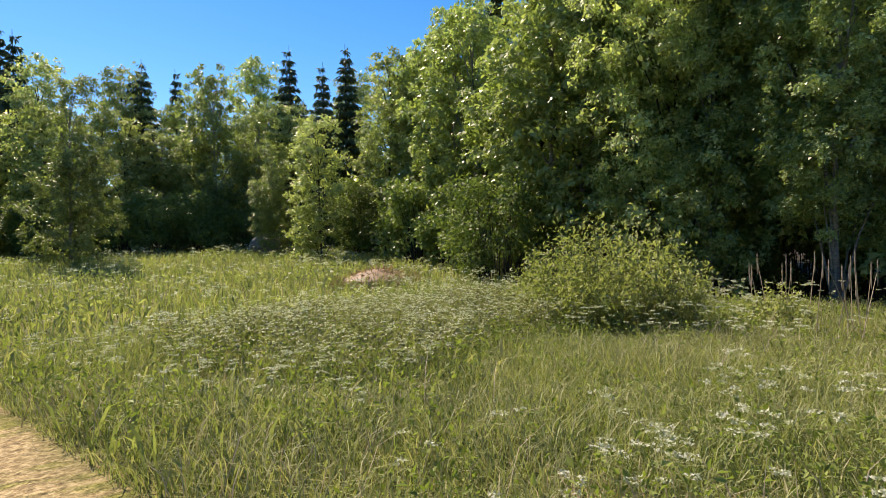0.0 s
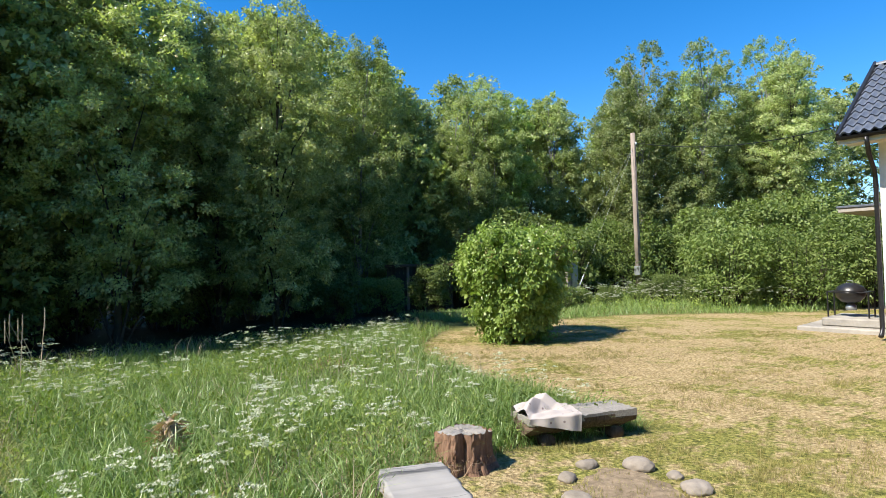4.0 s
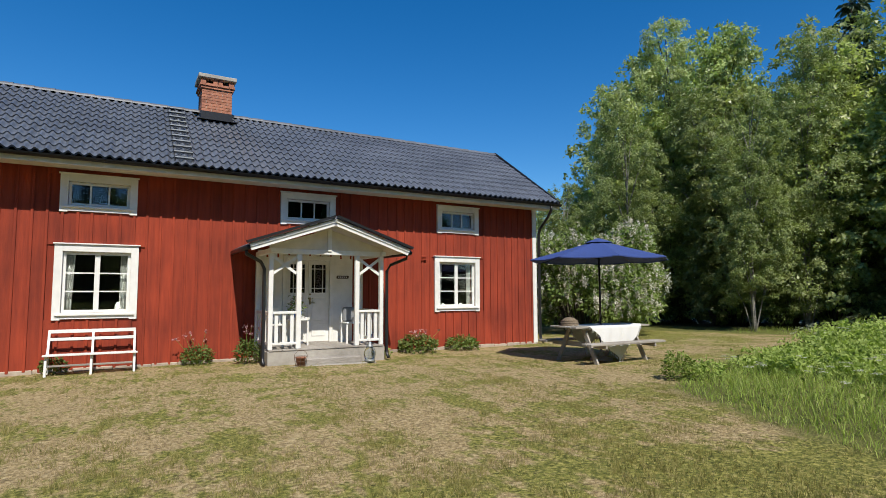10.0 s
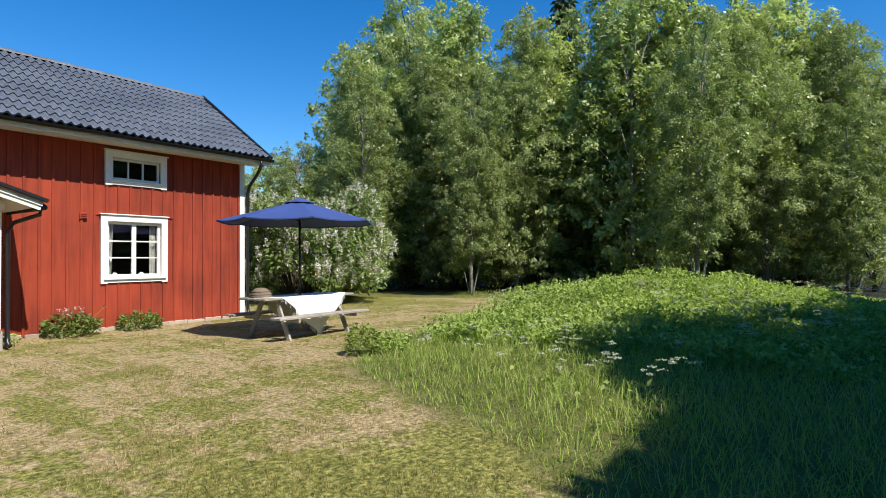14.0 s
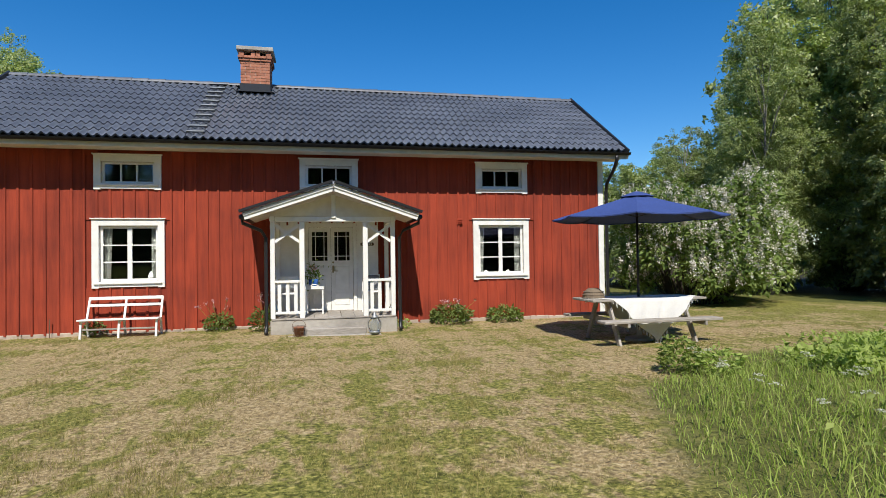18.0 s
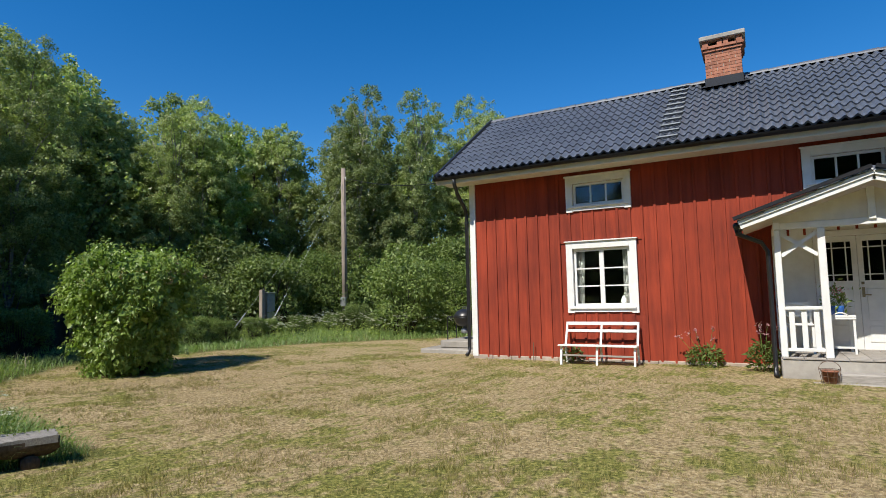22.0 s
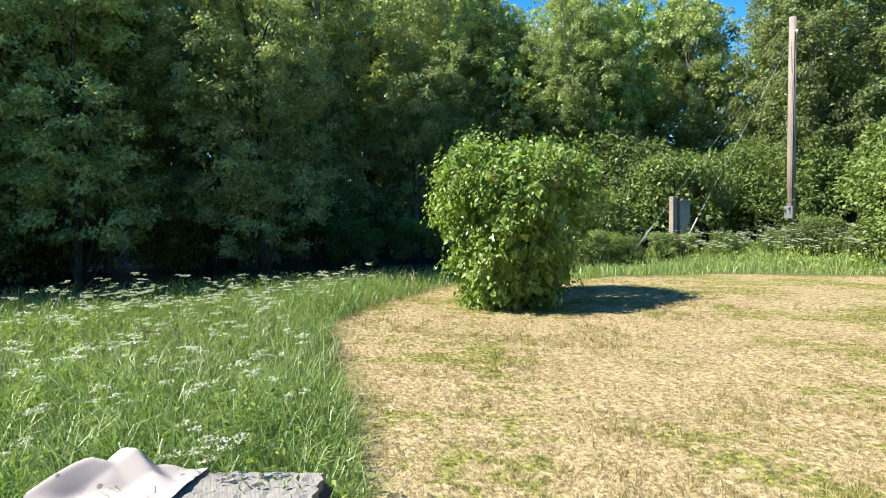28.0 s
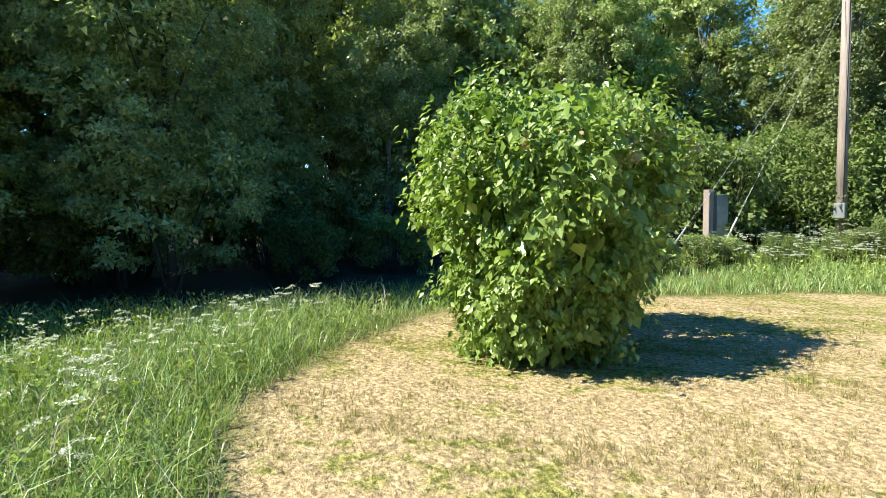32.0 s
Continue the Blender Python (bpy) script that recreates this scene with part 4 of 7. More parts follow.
for ex, sgn in ((PE0, 1), (PE1, -1)):
    d = Vector((AX - ex, 0, AZ - EZ))
    L = d.length
    ang = math.atan2(d.z, d.x)
    nrm = Vector((-math.sin(ang), 0, math.cos(ang))) * (1 if sgn > 0 else -1)
    if nrm.z < 0:
        nrm = -nrm
    bm = bmesh.new()
    beam(bm, Vector((ex, (FY + HY0) / 2 - 0.03, EZ)) + nrm * -0.02, Vector((AX, (FY + HY0) / 2 - 0.03, AZ)) + nrm * -0.02, HY0 - FY - 0.06, 0.03)
    part("deck", bm, "cream", proof)
    bm = bmesh.new()
    beam(bm, (ex - 0.02 * sgn, FY + 0.015, EZ - 0.015), (AX, FY + 0.015, AZ - 0.025), 0.03, 0.15)
    part("barge_board", bm, "white", proof, "white barge board")
    bm = bmesh.new()
    beam(bm, (ex - 0.03 * sgn, FY - 0.012, EZ + 0.012), (AX, FY - 0.012, AZ + 0.002), 0.024, 0.06)
    part("barge_board", bm, "white", proof)
    bm = bmesh.new()
    beam(bm, Vector((ex - 0.07 * sgn, FY - 0.035, EZ)) + nrm * 0.074, Vector((AX, FY - 0.035, AZ + 0.012)) + nrm * 0.074, 0.10, 0.05)
    part("verge_trim", bm, "black", proof, "black metal verge trim")
    # tiles on the small roof
    for r in range(5):
        for c in range(6):
            s0 = r * L / 5
            base = Vector((ex, 0, EZ)) + d.normalized() * s0 + nrm * 0.02
            yy = FY - 0.045 + c * (HY0 - FY - 0.03) / 6
            wv = (HY0 - FY - 0.03) / 6
            bm = bmesh.new()
            la, ha = [], []
            for k in range(9):
                pz = 0.022 * (0.5 - 0.5 * math.cos(2 * math.pi * ((k / 4) % 1.0)))
                p0 = base + nrm * (pz + 0.022) - d.normalized() * 0.03
                p1 = base + nrm * pz + d.normalized() * (L / 5)
                la.append(bm.verts.new((p0.x, yy + wv * k / 8, p0.z)))
                ha.append(bm.verts.new((p1.x, yy + wv * k / 8, p1.z)))
            lu = [bm.verts.new(v.co - nrm * 0.025) for v in la]
            for k in range(8):
                bm.faces.new((la[k], la[k + 1], ha[k + 1], ha[k]))
                bm.faces.new((lu[k], lu[k + 1], la[k + 1], la[k]))
            part("tile", bm, "tile", proof)
    bm = bmesh.new()
    gxx = ex - 0.06 * sgn
    tube(bm, [(gxx, FY + 0.02, EZ - 0.03), (gxx, HY0 - 0.06, EZ - 0.02)], 0.05, 10)
    part("gutter", bm, "black", porch, smooth=True)
    bm = bmesh.new()
    dx = 2.08 if sgn > 0 else 4.74
    tube(bm, [(gxx, FY + 0.18, EZ - 0.06), (gxx, FY + 0.19, EZ - 0.14), (gxx + (dx - gxx) * 0.8, PY + 0.02, EZ - 0.28), (dx, PY + 0.06, EZ - 0.42), (dx, PY + 0.06, 0.22), (dx, PY + 0.03, 0.12), (dx, PY - 0.06, 0.06)], 0.035, 10)
    part("downpipe", bm, "black", porch, "black metal downpipe", smooth=True)
bm = bmesh.new()
tube(bm, [(AX, FY + 0.03, AZ + 0.03), (AX, HY0 - 0.06, AZ + 0.03)], 0.07, 12)
part("ridge_tile", bm, "tile", proof, smooth=True)

# double door with leaded upper lights
door = thing("door", (3.36, HY0 - 0.02, FLOOR), "closed white double door with small-paned upper windows", "door", kind="structure")
door.name = "door_1"
for a, b2, c, d in ((2.765, 2.865, FLOOR, 2.315), (3.855, 3.935, FLOOR, 2.315), (2.865, 3.855, 2.215, 2.315)):
    part("door_frame", boxed(a, b2, HY0 - 0.075, HY0 + 0.05, c, d, bevel=0.006), "white", door)
for a, b2 in ((2.870, 3.357), (3.363, 3.850)):
    gx0, gx1, gz0, gz1 = a + 0.075, b2 - 0.075, 1.47, 2.12
    leaf = part("door_leaf", pierced(a, b2, FLOOR + 0.02, 2.212, HY0 - 0.01, HY0 + 0.035, [(gx0, gx1, gz0, gz1)]), "white", door)
    for c, d in ((FLOOR + 0.14, 0.74), (0.82, 1.34)):
        part("door_panel", boxed(a + 0.085, b2 - 0.085, HY0 - 0.022, HY0 - 0.0105, c, d, bevel=0.01), "white", leaf)
    gl = part("pane", boxed(gx0, gx1, HY0 + 0.008, HY0 + 0.012, gz0, gz1), "glass", leaf)
    w = gx1 - gx0
    for u in (0.22, 0.78):
        part("glazing_bar", boxed(gx0 + u * w - 0.009, gx0 + u * w + 0.009, HY0 - 0.008, HY0 + 0.02, gz0, gz1), "white", leaf)
    for zz in (gz0 + 0.10, gz1 - 0.10):
        part("glazing_bar", boxed(gx0, gx1, HY0 - 0.006, HY0 + 0.018, zz - 0.009, zz + 0.009), "white", leaf)
part("handle_plate", boxed(3.385, 3.425, HY0 - 0.028, HY0 - 0.01, 1.20, 1.36, bevel=0.004), "brass", door)
bm = bmesh.new()
tube(bm, [(3.405, HY0 - 0.02, 1.24), (3.405, HY0 - 0.06, 1.24), (3.50, HY0 - 0.065, 1.235)], 0.010, 8)
part("door_handle", bm, "brass", door, smooth=True)
part("lock", lathe(bmesh.new(), (3.405, HY0 - 0.02, 1.43), [(0.02, -0.02), (0.02, 0.02)], 10), "brass", door)
part("threshold", boxed(2.865, 3.855, HY0 - 0.07, HY0 + 0.05, FLOOR + 0.001, FLOOR + 0.019), "greywood", door)
sign = thing("name_board", (4.20, HY0 - 0.06, 1.82), "small weathered brown wooden name board on the porch wall", "sign")
bm = boxed(4.02, 4.32, HY0 - 0.065, HY0 - 0.046, 1.80, 1.87, bevel=0.012)
part("board", bm, "bark", sign)
for k in range(5):
    part("letter_bar", boxed(4.06 + k * 0.047, 4.085 + k * 0.047, HY0 - 0.068, HY0 - 0.0655, 1.82, 1.85), "curtain", sign)

# ---- trees ----
def clump_points(rng, centres, radii, count):
    """Leaf places on and in uneven balls round the ends of twigs; and the way out from each."""
    k = rng.choice(len(centres), count, p=radii ** 2 / np.sum(radii ** 2))
    d = rng.normal(0, 1, (count, 3))
    d /= np.linalg.norm(d, axis=1)[:, None]
    r = radii[k] * (0.35 + 0.75 * rng.random(count) ** 0.5)
    p = centres[k] + d * r[:, None] * np.array([1, 1, 0.8])
    return p, d


def trunk_bm(rng, h, r, lean=0.04, bare=0.0):
    bm = bmesh.new()
    pts, rad = [], []
    n = 9
    ox, oy = rng.normal(0, lean * h, 2)
    for k in range(n + 1):
        u = k / n
        pts.append((ox * u * u + 0.06 * math.sin(3 * u + ox), oy * u * u + 0.05 * math.sin(4 * u + oy), h * u - (0.3 if k == 0 else 0)))
        rad.append(r * (1.25 if k == 0 else 1) * (1 - 0.92 * u))
    tube(bm, pts, rad, 8)
    return bm, pts


def limb(bm, a, b, r):
    mid = (Vector(a) + Vector(b)) / 2 + Vector((0, 0, 0.12 * (Vector(b) - Vector(a)).length))
    tube(bm, [a, mid, b], [r, r * 0.6, r * 0.2], 5, False)


def broadleaf(name, label, seed, h, width, bottom, leaves, size, mat, bark, sprays=300, category="tree", droop=0.25, spray=0.25):
    """Trunk with limbs; an egg-shaped crown of uneven boughs, each set with many separate sprays of leaves."""
    rng = np.random.default_rng(seed)
    t = thing(name, (0, 0, 0), label, category)
    bm, pts = trunk_bm(rng, h * 0.93, h * 0.008)
    boughs = []
    n = 20
    for k in range(n):
        u = (k + 0.2 + 0.6 * rng.random()) / n
        prof = (1 - max(0, (u - 0.40) / 0.60) ** 2.2 * 0.62) * (0.70 + 0.30 * min(1, u / 0.3))
        R = width * 0.25 * prof * (0.70 + 0.55 * rng.random())
        Rz = R * (0.95 + 0.6 * rng.random())
        a = k * 2.4 + rng.normal(0, 0.5)
        reach = max(0, width * 0.5 * prof - R) * (0.7 + 0.6 * rng.random())
        i = min(len(pts) - 1, int(u * 9))
        z = h * (bottom + (1 - bottom) * u)
        z = min(max(z, h * bottom + Rz * 0.7), h - Rz * 0.8)
        boughs.append((Vector((pts[i][0] + reach * math.cos(a), pts[i][1] + reach * math.sin(a), z)), R, Rz))
        limb(bm, pts[max(0, i - 1)], boughs[-1][0], h * 0.0035)
    part("trunk", bm, bark, t, smooth=True)
    weight = np.array([R * Rz for _, R, Rz in boughs])
    k = rng.choice(n, sprays, p=weight / weight.sum())
    mid = np.array([v[0][:] for v in boughs])[k]
    ext = np.array([(R, R, Rz) for _, R, Rz in boughs])[k]
    out = rng.normal(0, 1, (sprays, 3))
    out /= np.linalg.norm(out, axis=1)[:, None]
    c = mid + out * ext * (0.62 + 0.5 * rng.random(sprays) ** 0.7)[:, None]
    rad = spray * (0.55 + 0.9 * rng.random(sprays))
    k = rng.choice(sprays, leaves, p=rad ** 2 / np.sum(rad ** 2))
    d = rng.normal(0, 1, (leaves, 3))
    d /= np.linalg.norm(d, axis=1)[:, None]
    off = d * (rad[k] * (0.15 + 0.9 * rng.random(leaves) ** 0.7))[:, None] * np.array([1.0, 1.0, 0.6])
    p = c[k] + off
    p[:, 2] -= droop * np.sum(off[:, :2] ** 2, axis=1) / rad[k] + droop * 0.4 * rng.random(leaves) ** 3
    face = out[k] * 0.55 + d * 0.40 + np.array([0, 0, 0.15])
    part("crown", leaf_mesh("crown", p, d * 0.5 + out[k] * 0.3, size, rng, 0.92, 0.5, 0.4, face, True), mat, t)
    q, dq = clump_points(rng, np.array([v[0][:] for v in boughs]), np.array([v[1] for v in boughs]) * 0.72, max(1200, leaves // 24))
    part("inner_crown", leaf_mesh("inner_crown", q, dq, max(size * 1.3, 0.12), rng, 0.85, 0.3, 0.4, None, True), mat, t)
    return t


def conifer(name, label, seed, h, width, leaves, size):
    rng = np.random.default_rng(seed)
    t = thing(name, (0, 0, 0), label, "tree")
    bm, pts = trunk_bm(rng, h, h * 0.012, 0.005)
    n = leaves
    u = 1 - np.sqrt(rng.random(n) * 0.985 + 0.0)
    tier = np.floor(u * 22) / 22 + 0.02 * rng.random(n)
    a = np.floor(rng.random(n) * 11) / 11 * 6.283 + tier * 37 + rng.normal(0, 0.13, n)
    reach = width * 0.5 * (1 - tier) ** 0.85 * (0.8 + 0.3 * np.sin(a * 3 + tier * 50)) + 0.05
    f = rng.random(n) ** 0.6
    z = h * (0.06 + 0.94 * tier) - 0.32 * reach * f + 0.10 * reach * f ** 3
    p = np.stack([np.cos(a) * reach * f, np.sin(a) * reach * f, z], 1)
    out = np.stack([np.cos(a), np.sin(a), -0.5 + 0 * a], 1)
    for k in range(24):
        tt, aa = k / 24, k * 2.4
        rr = width * 0.4 * (1 - tt)
        limb(bm, (0, 0, h * (0.06 + 0.94 * tt)), (rr * math.cos(aa), rr * math.sin(aa), h * (0.06 + 0.94 * tt) - 0.25 * rr), 0.03)
    part("trunk", bm, "darkbark", t)
    part("crown", leaf_mesh("crown", p, out * 1.6, size, rng, 0.32, 0.5), "spruce", t)
    return t


def shrub(name, label, seed, h, width, leaves, size, mat, balls=30, aspect=0.6, category="bush", flowers=None, base=0.5, droop=0.35, single=True, top=0.62, ball=1.0):
    rng = np.random.default_rng(seed)
    t = thing(name, (0, 0, 0), label, category)
    bm = bmesh.new()
    c, rad = [], []
    for k in range(balls):
        u = rng.random() ** 0.8
        z = h * (0.14 + 0.76 * u)
        reach = width * 0.5 * (base + (1 - base) * math.sin(math.pi * min(1.0, 0.25 + top * u))) * (0.35 + 0.5 * rng.random() ** 0.5)
        a = rng.random() * 6.283
        c.append((reach * math.cos(a), reach * math.sin(a), z))
        rad.append(min(width, h) * (0.10 + 0.08 * rng.random()) * ball)
        limb(bm, (0.12 * width * math.cos(a), 0.12 * width * math.sin(a), -0.1), c[-1], 0.02)
    part("stem", bm, "darkbark", t)
    c, rad = np.array(c), np.array(rad)
    p, d = clump_points(rng, c, rad, leaves)
    p[:, 2] = np.maximum(p[:, 2], 0.03)
    part("foliage", leaf_mesh("foliage", p, d, size, rng, aspect, droop, 0.4, d * 0.9, single), mat, t)
    if flowers:
        fm, nf, fs, zlo = flowers
        q, dq = clump_points(rng, c, rad * 1.08, nf * 4)
        keep = (q[:, 2] > h * zlo) & (np.sum(dq * np.array([-0.3, -0.6, 0.5]), axis=1) > -0.1)
        q = q[keep][:nf]
        spike = np.repeat(q, 40, axis=0) + rng.normal(0, 1, (len(q) * 40, 3)) * np.array([0.036, 0.036, 0.085])
        part("blossom", leaf_mesh("blossom", spike, rng.normal(0, 1, spike.shape), fs, rng, 0.9, 0.0), fm, t, "pale flower spikes")
    return t


PROTO = {
    "birch_a": broadleaf("birch_tree", "tall birch with a drooping light green crown", 21, 12.5, 4.8, 0.10, 72000, 0.062, "birch", "birchbark", 700, droop=0.5),
    "birch_b": broadleaf("birch_tree", "slender birch with a loose green crown", 22, 11.5, 3.9, 0.13, 56000, 0.061, "birch", "birchbark", 580, droop=0.5, spray=0.22),
    "birch_c": broadleaf("birch_tree", "young birch leafy down to the grass", 23, 8.5, 3.8, 0.03, 44000, 0.061, "birch", "birchbark", 480, droop=0.4, spray=0.21),
    "aspen_a": broadleaf("aspen_tree", "broad aspen with pale grey-green leaves", 24, 12.0, 5.2, 0.09, 72000, 0.067, "aspen", "darkbark", 700, spray=0.27),
    "aspen_b": broadleaf("alder_tree", "dense dark alder at the edge of the wood", 25, 10.5, 5.2, 0.11, 68000, 0.067, "aspen", "darkbark", 640, spray=0.27),
    "fresh_a": broadleaf("young_maple_tree", "bright green young deciduous tree", 26, 10.0, 3.8, 0.05, 30000, 0.095, "fresh", "darkbark", 380),
    "spruce_a": conifer("spruce_tree", "tall dark pointed spruce tree", 27, 13.0, 3.8, 11000, 0.32),
    "far_a": broadleaf("woodland_tree", "leafy tree deep in the wood", 28, 12.5, 6.2, 0.06, 18000, 0.13, "birch", "darkbark", 360, spray=0.38),
    "far_b": broadleaf("woodland_birch", "birch farther off at the wood's edge", 29, 11.0, 4.8, 0.03, 15000, 0.125, "birch", "birchbark", 380, droop=0.4),
    "far_c": broadleaf("woodland_aspen", "grey-green aspen farther off in the wood", 30, 11.5, 5.2, 0.03, 15000, 0.135, "aspen", "darkbark", 380, spray=0.30),
    "shade_a": broadleaf("shade_tree", "broad leafy tree of the wood by the mound", 34, 12.2, 5.6, 0.03, 9000, 0.34, "birch", "darkbark", 160, spray=0.5),
}
SHRUBS = {
    "under": shrub("undergrowth_bush", "leafy green undergrowth bush", 31, 2.2, 2.8, 9000, 0.080, "hazel", 60, 0.85),
    "under_b": shrub("hazel_bush", "loose hazel bush at the wood's edge", 32, 3.2, 3.0, 11000, 0.090, "hazel", 70, 0.85),
    "under_c": shrub("grey_willow_bush", "grey-green willow bush by the wood", 33, 2.8, 3.2, 11000, 0.080, "lilac", 70, 0.6),
}


# lower gaps in the line of treetops: x, y and the height of the trees that stand there
LOW_TOPS = ((-15.5, 7, 8.6), (-18.9, 8.2, 9.9), (-19.3, 10, 10.1), (-23, 7.2, 11.4), (-26.8, 10.8, 13.3), (-22.5, 11.6, 11.9), (-19.2, 12.5, 10.0), (-24.5, 14.6, 12.3), (-21.2, 14.9, 10.5),
            (-24, 17, 11.5), (-22, 17, 9.9), (-23.8, 19, 9.8), (-19.6, 18.1, 9.2), (-18.8, 19.5, 10.1), (-22, 22.5, 11.3), (-20.2, 25.4, 10.2), (16.8, 21.2, 6.5), (19.9, 14.6, 9.2),
            (27.5, 18.1, 11.8), (23, 14.2, 11.4), (15.3, 32.5, 7.4), (17.5, 29.5, 6.6), (19, 30.5, 6.6), (18.6, 27.5, 5.8), (19, 19.4, 9.6), (11.5, -4.7, 9.4), (14, -4.6, 8.6), (16, -4.5, 8.2), (18, -4.4, 8.0), (13, -7.4, 11.4), (16.5, -7.1, 11.0), (-17.6, -20.2, 6.8), (-21.2, -17.4, 9.9))


def plant(proto, x, y, s=1.0, turn=0.0, sz=None, sink=0.0):
    if proto["category"] == "tree":
        near, top = min((math.hypot(x - a, y - b), h) for a, b, h in LOW_TOPS)
        tall = max(v[2] for v in proto.children[1].bound_box)
        if near < 1.9 and tall * (sz or s) > top:
            sz = top / tall
            s = max(sz, 0.85 * s)
    return copy_thing(proto, Matrix.Translation((x, y, gz(x, y) - sink)) @ Matrix.Rotation(turn, 4, "Z") @ Matrix.Diagonal((s, s, sz or s, 1)))


def along(line, step, jitter, kinds, lo, hi, seed, offset=0.0):
    """Trees planted unevenly along a line of corners."""
    r = np.random.default_rng(seed)
    for (ax, ay), (bx, by) in zip(line, line[1:]):
        L = math.hypot(bx - ax, by - ay)
        n = max(1, int(round(L / step)))
        ox, oy = -(by - ay) / L * offset, (bx - ax) / L * offset
        for k in range(n):
            u = (k + r.random()) / n
            kind = kinds[r.integers(len(kinds))]
            s = lo + (hi - lo) * r.random()
            plant((PROTO | SHRUBS)[kind], ax + (bx - ax) * u + ox + r.normal(0, jitter), ay + (by - ay) * u + oy + r.normal(0, jitter), s, r.random() * 6.283, s * (0.92 + 0.2 * r.random()))


WEST = [(-14.2, -5), (-14.8, 1.5), (-15.6, 7.6)]
CORNER = [(-17.4, 9.2), (-19.6, 11.6), (-21.2, 15)]
NORTH_W = [(-20.5, 17.5), (-19, 22), (-16.5, 27), (-12, 30), (-8.5, 31)]
EAST = [(18.5, 22.5), (21, 19.5), (22.5, 14), (25.0, 8.5), (29, 4.5), (34, 1)]
along(WEST, 3.6, 0.5, ["aspen_b", "aspen_a", "birch_a", "birch_c", "birch_b"], 0.82, 1.0, 1)
along(WEST, 3.4, 0.6, ["birch_b", "aspen_a", "birch_a"], 0.9, 1.05, 42, 1.9)
along(CORNER, 2.2, 0.5, ["birch_a", "birch_b", "aspen_a", "birch_b"], 0.85, 1.0, 43)
along(CORNER, 2.2, 0.6, ["far_a", "far_b"], 0.9, 1.1, 44, 2.6)
along(CORNER, 2.4, 0.8, ["far_a"], 1.0, 1.15, 45, 6.0)
along(CORNER, 1.7, 0.4, ["under", "under_b"], 0.8, 1.2, 46, 0.6)
WEST_BACK = [(-14.2, -5), (-14.8, 3.4)]
along(WEST_BACK, 2.0, 0.8, ["far_a"], 0.9, 1.15, 2, 3.2)
along(WEST_BACK, 2.6, 0.9, ["far_a", "far_a", "spruce_a"], 0.9, 1.1, 3, 6.5)
along(NORTH_W, 2.4, 0.8, ["birch_a", "birch_b", "fresh_a", "aspen_a", "birch_b"], 0.78, 0.98, 4)
along(NORTH_W, 2.1, 0.9, ["far_a", "far_b"], 0.85, 1.0, 5, 3.2)
along(NORTH_W, 3.2, 1.0, ["far_a", "spruce_a"], 0.85, 1.0, 6, 7.0)
along([(-6, 38), (4, 40)], 3.2, 1.0, ["far_a"], 0.45, 0.55, 7)
along([(6, 40), (14, 38), (19, 31)], 2.4, 0.8, ["far_a", "far_b"], 0.62, 0.74, 27)
along(EAST, 4.4, 0.9, ["birch_a", "birch_b", "aspen_a", "birch_a"], 0.9, 1.1, 8)
along(EAST, 5.2, 0.8, ["birch_c", "birch_b", "aspen_a"], 0.75, 0.95, 36, -2.6)
along(EAST, 3.4, 0.8, ["birch_b", "far_c"], 0.95, 1.15, 37, 1.6)
along(EAST, 2.4, 0.8, ["far_a", "far_c"], 0.95, 1.15, 9, 4.2)
along(EAST, 3.0, 1.0, ["far_a", "spruce_a"], 1.0, 1.2, 10, 6.5)
plant(PROTO["aspen_a"], 24.3, 20.9, 1.15, 1.0, 1.36)
along(WEST_BACK, 2.6, 0.8, ["far_a"], 1.0, 1.2, 35, 9.5)
along(WEST, 1.7, 0.5, ["under", "under_b"], 0.7, 1.1, 38, 2.2)
along(NORTH_W, 1.8, 0.5, ["under_b", "under"], 1.0, 1.4, 39, 2.0)
along([(24.5, 12), (27.5, 8), (33, 4)], 2.0, 0.6, ["far_c", "far_b"], 1.1, 1.3, 47)
along([(-21.6, 13.6), (-22.2, 18.5)], 1.3, 0.4, ["birch_b", "far_b", "far_c"], 0.95, 1.08, 48)
along([(-24.5, 12.5), (-24.5, 19.5)], 1.7, 0.5, ["far_a"], 1.0, 1.15, 49)
along([(14, 31), (18.5, 27.5), (23, 25)], 1.6, 0.5, ["far_b", "far_c"], 0.55, 0.75, 50)
along([(12, 34), (19, 31), (26, 27)], 1.8, 0.5, ["far_a"], 0.6, 0.75, 51)
along([(-18.5, 3), (-19.5, 9)], 1.3, 0.4, ["far_b"], 0.52, 0.62, 52)
# the wood to the south that shades the mound
along([(6.0, -5.2), (9, -4.8), (15, -4.5), (18, -4.4)], 1.5, 0.25, ["shade_a"], 0.83, 0.91, 12)
for sx, sy, s, sz in ((4.4, -5.1, 1.0, 0.80), (5.3, -4.4, 1.1, 0.80), (6.8, -4.4, 1.15, 0.83)):
    plant(PROTO["shade_a"], sx, sy, s, sx, sz)
along([(6.2, -7.6), (12, -7.4), (18, -7.0)], 1.7, 0.3, ["shade_a"], 1.02, 1.12, 34)
along([(2, -17), (10, -15), (20, -12)], 3.0, 1.0, ["far_a"], 1.0, 1.2, 30)
for sx, sy, s in ((-13, 27.5, 1.02), (-11.2, 31, 1.06), (-18.8, 19.5, 0.98), (-20, 18, 1.0), (-14.8, 25.2, 1.04)):
    plant(PROTO["birch_b"], sx, sy, s, sx + sy)
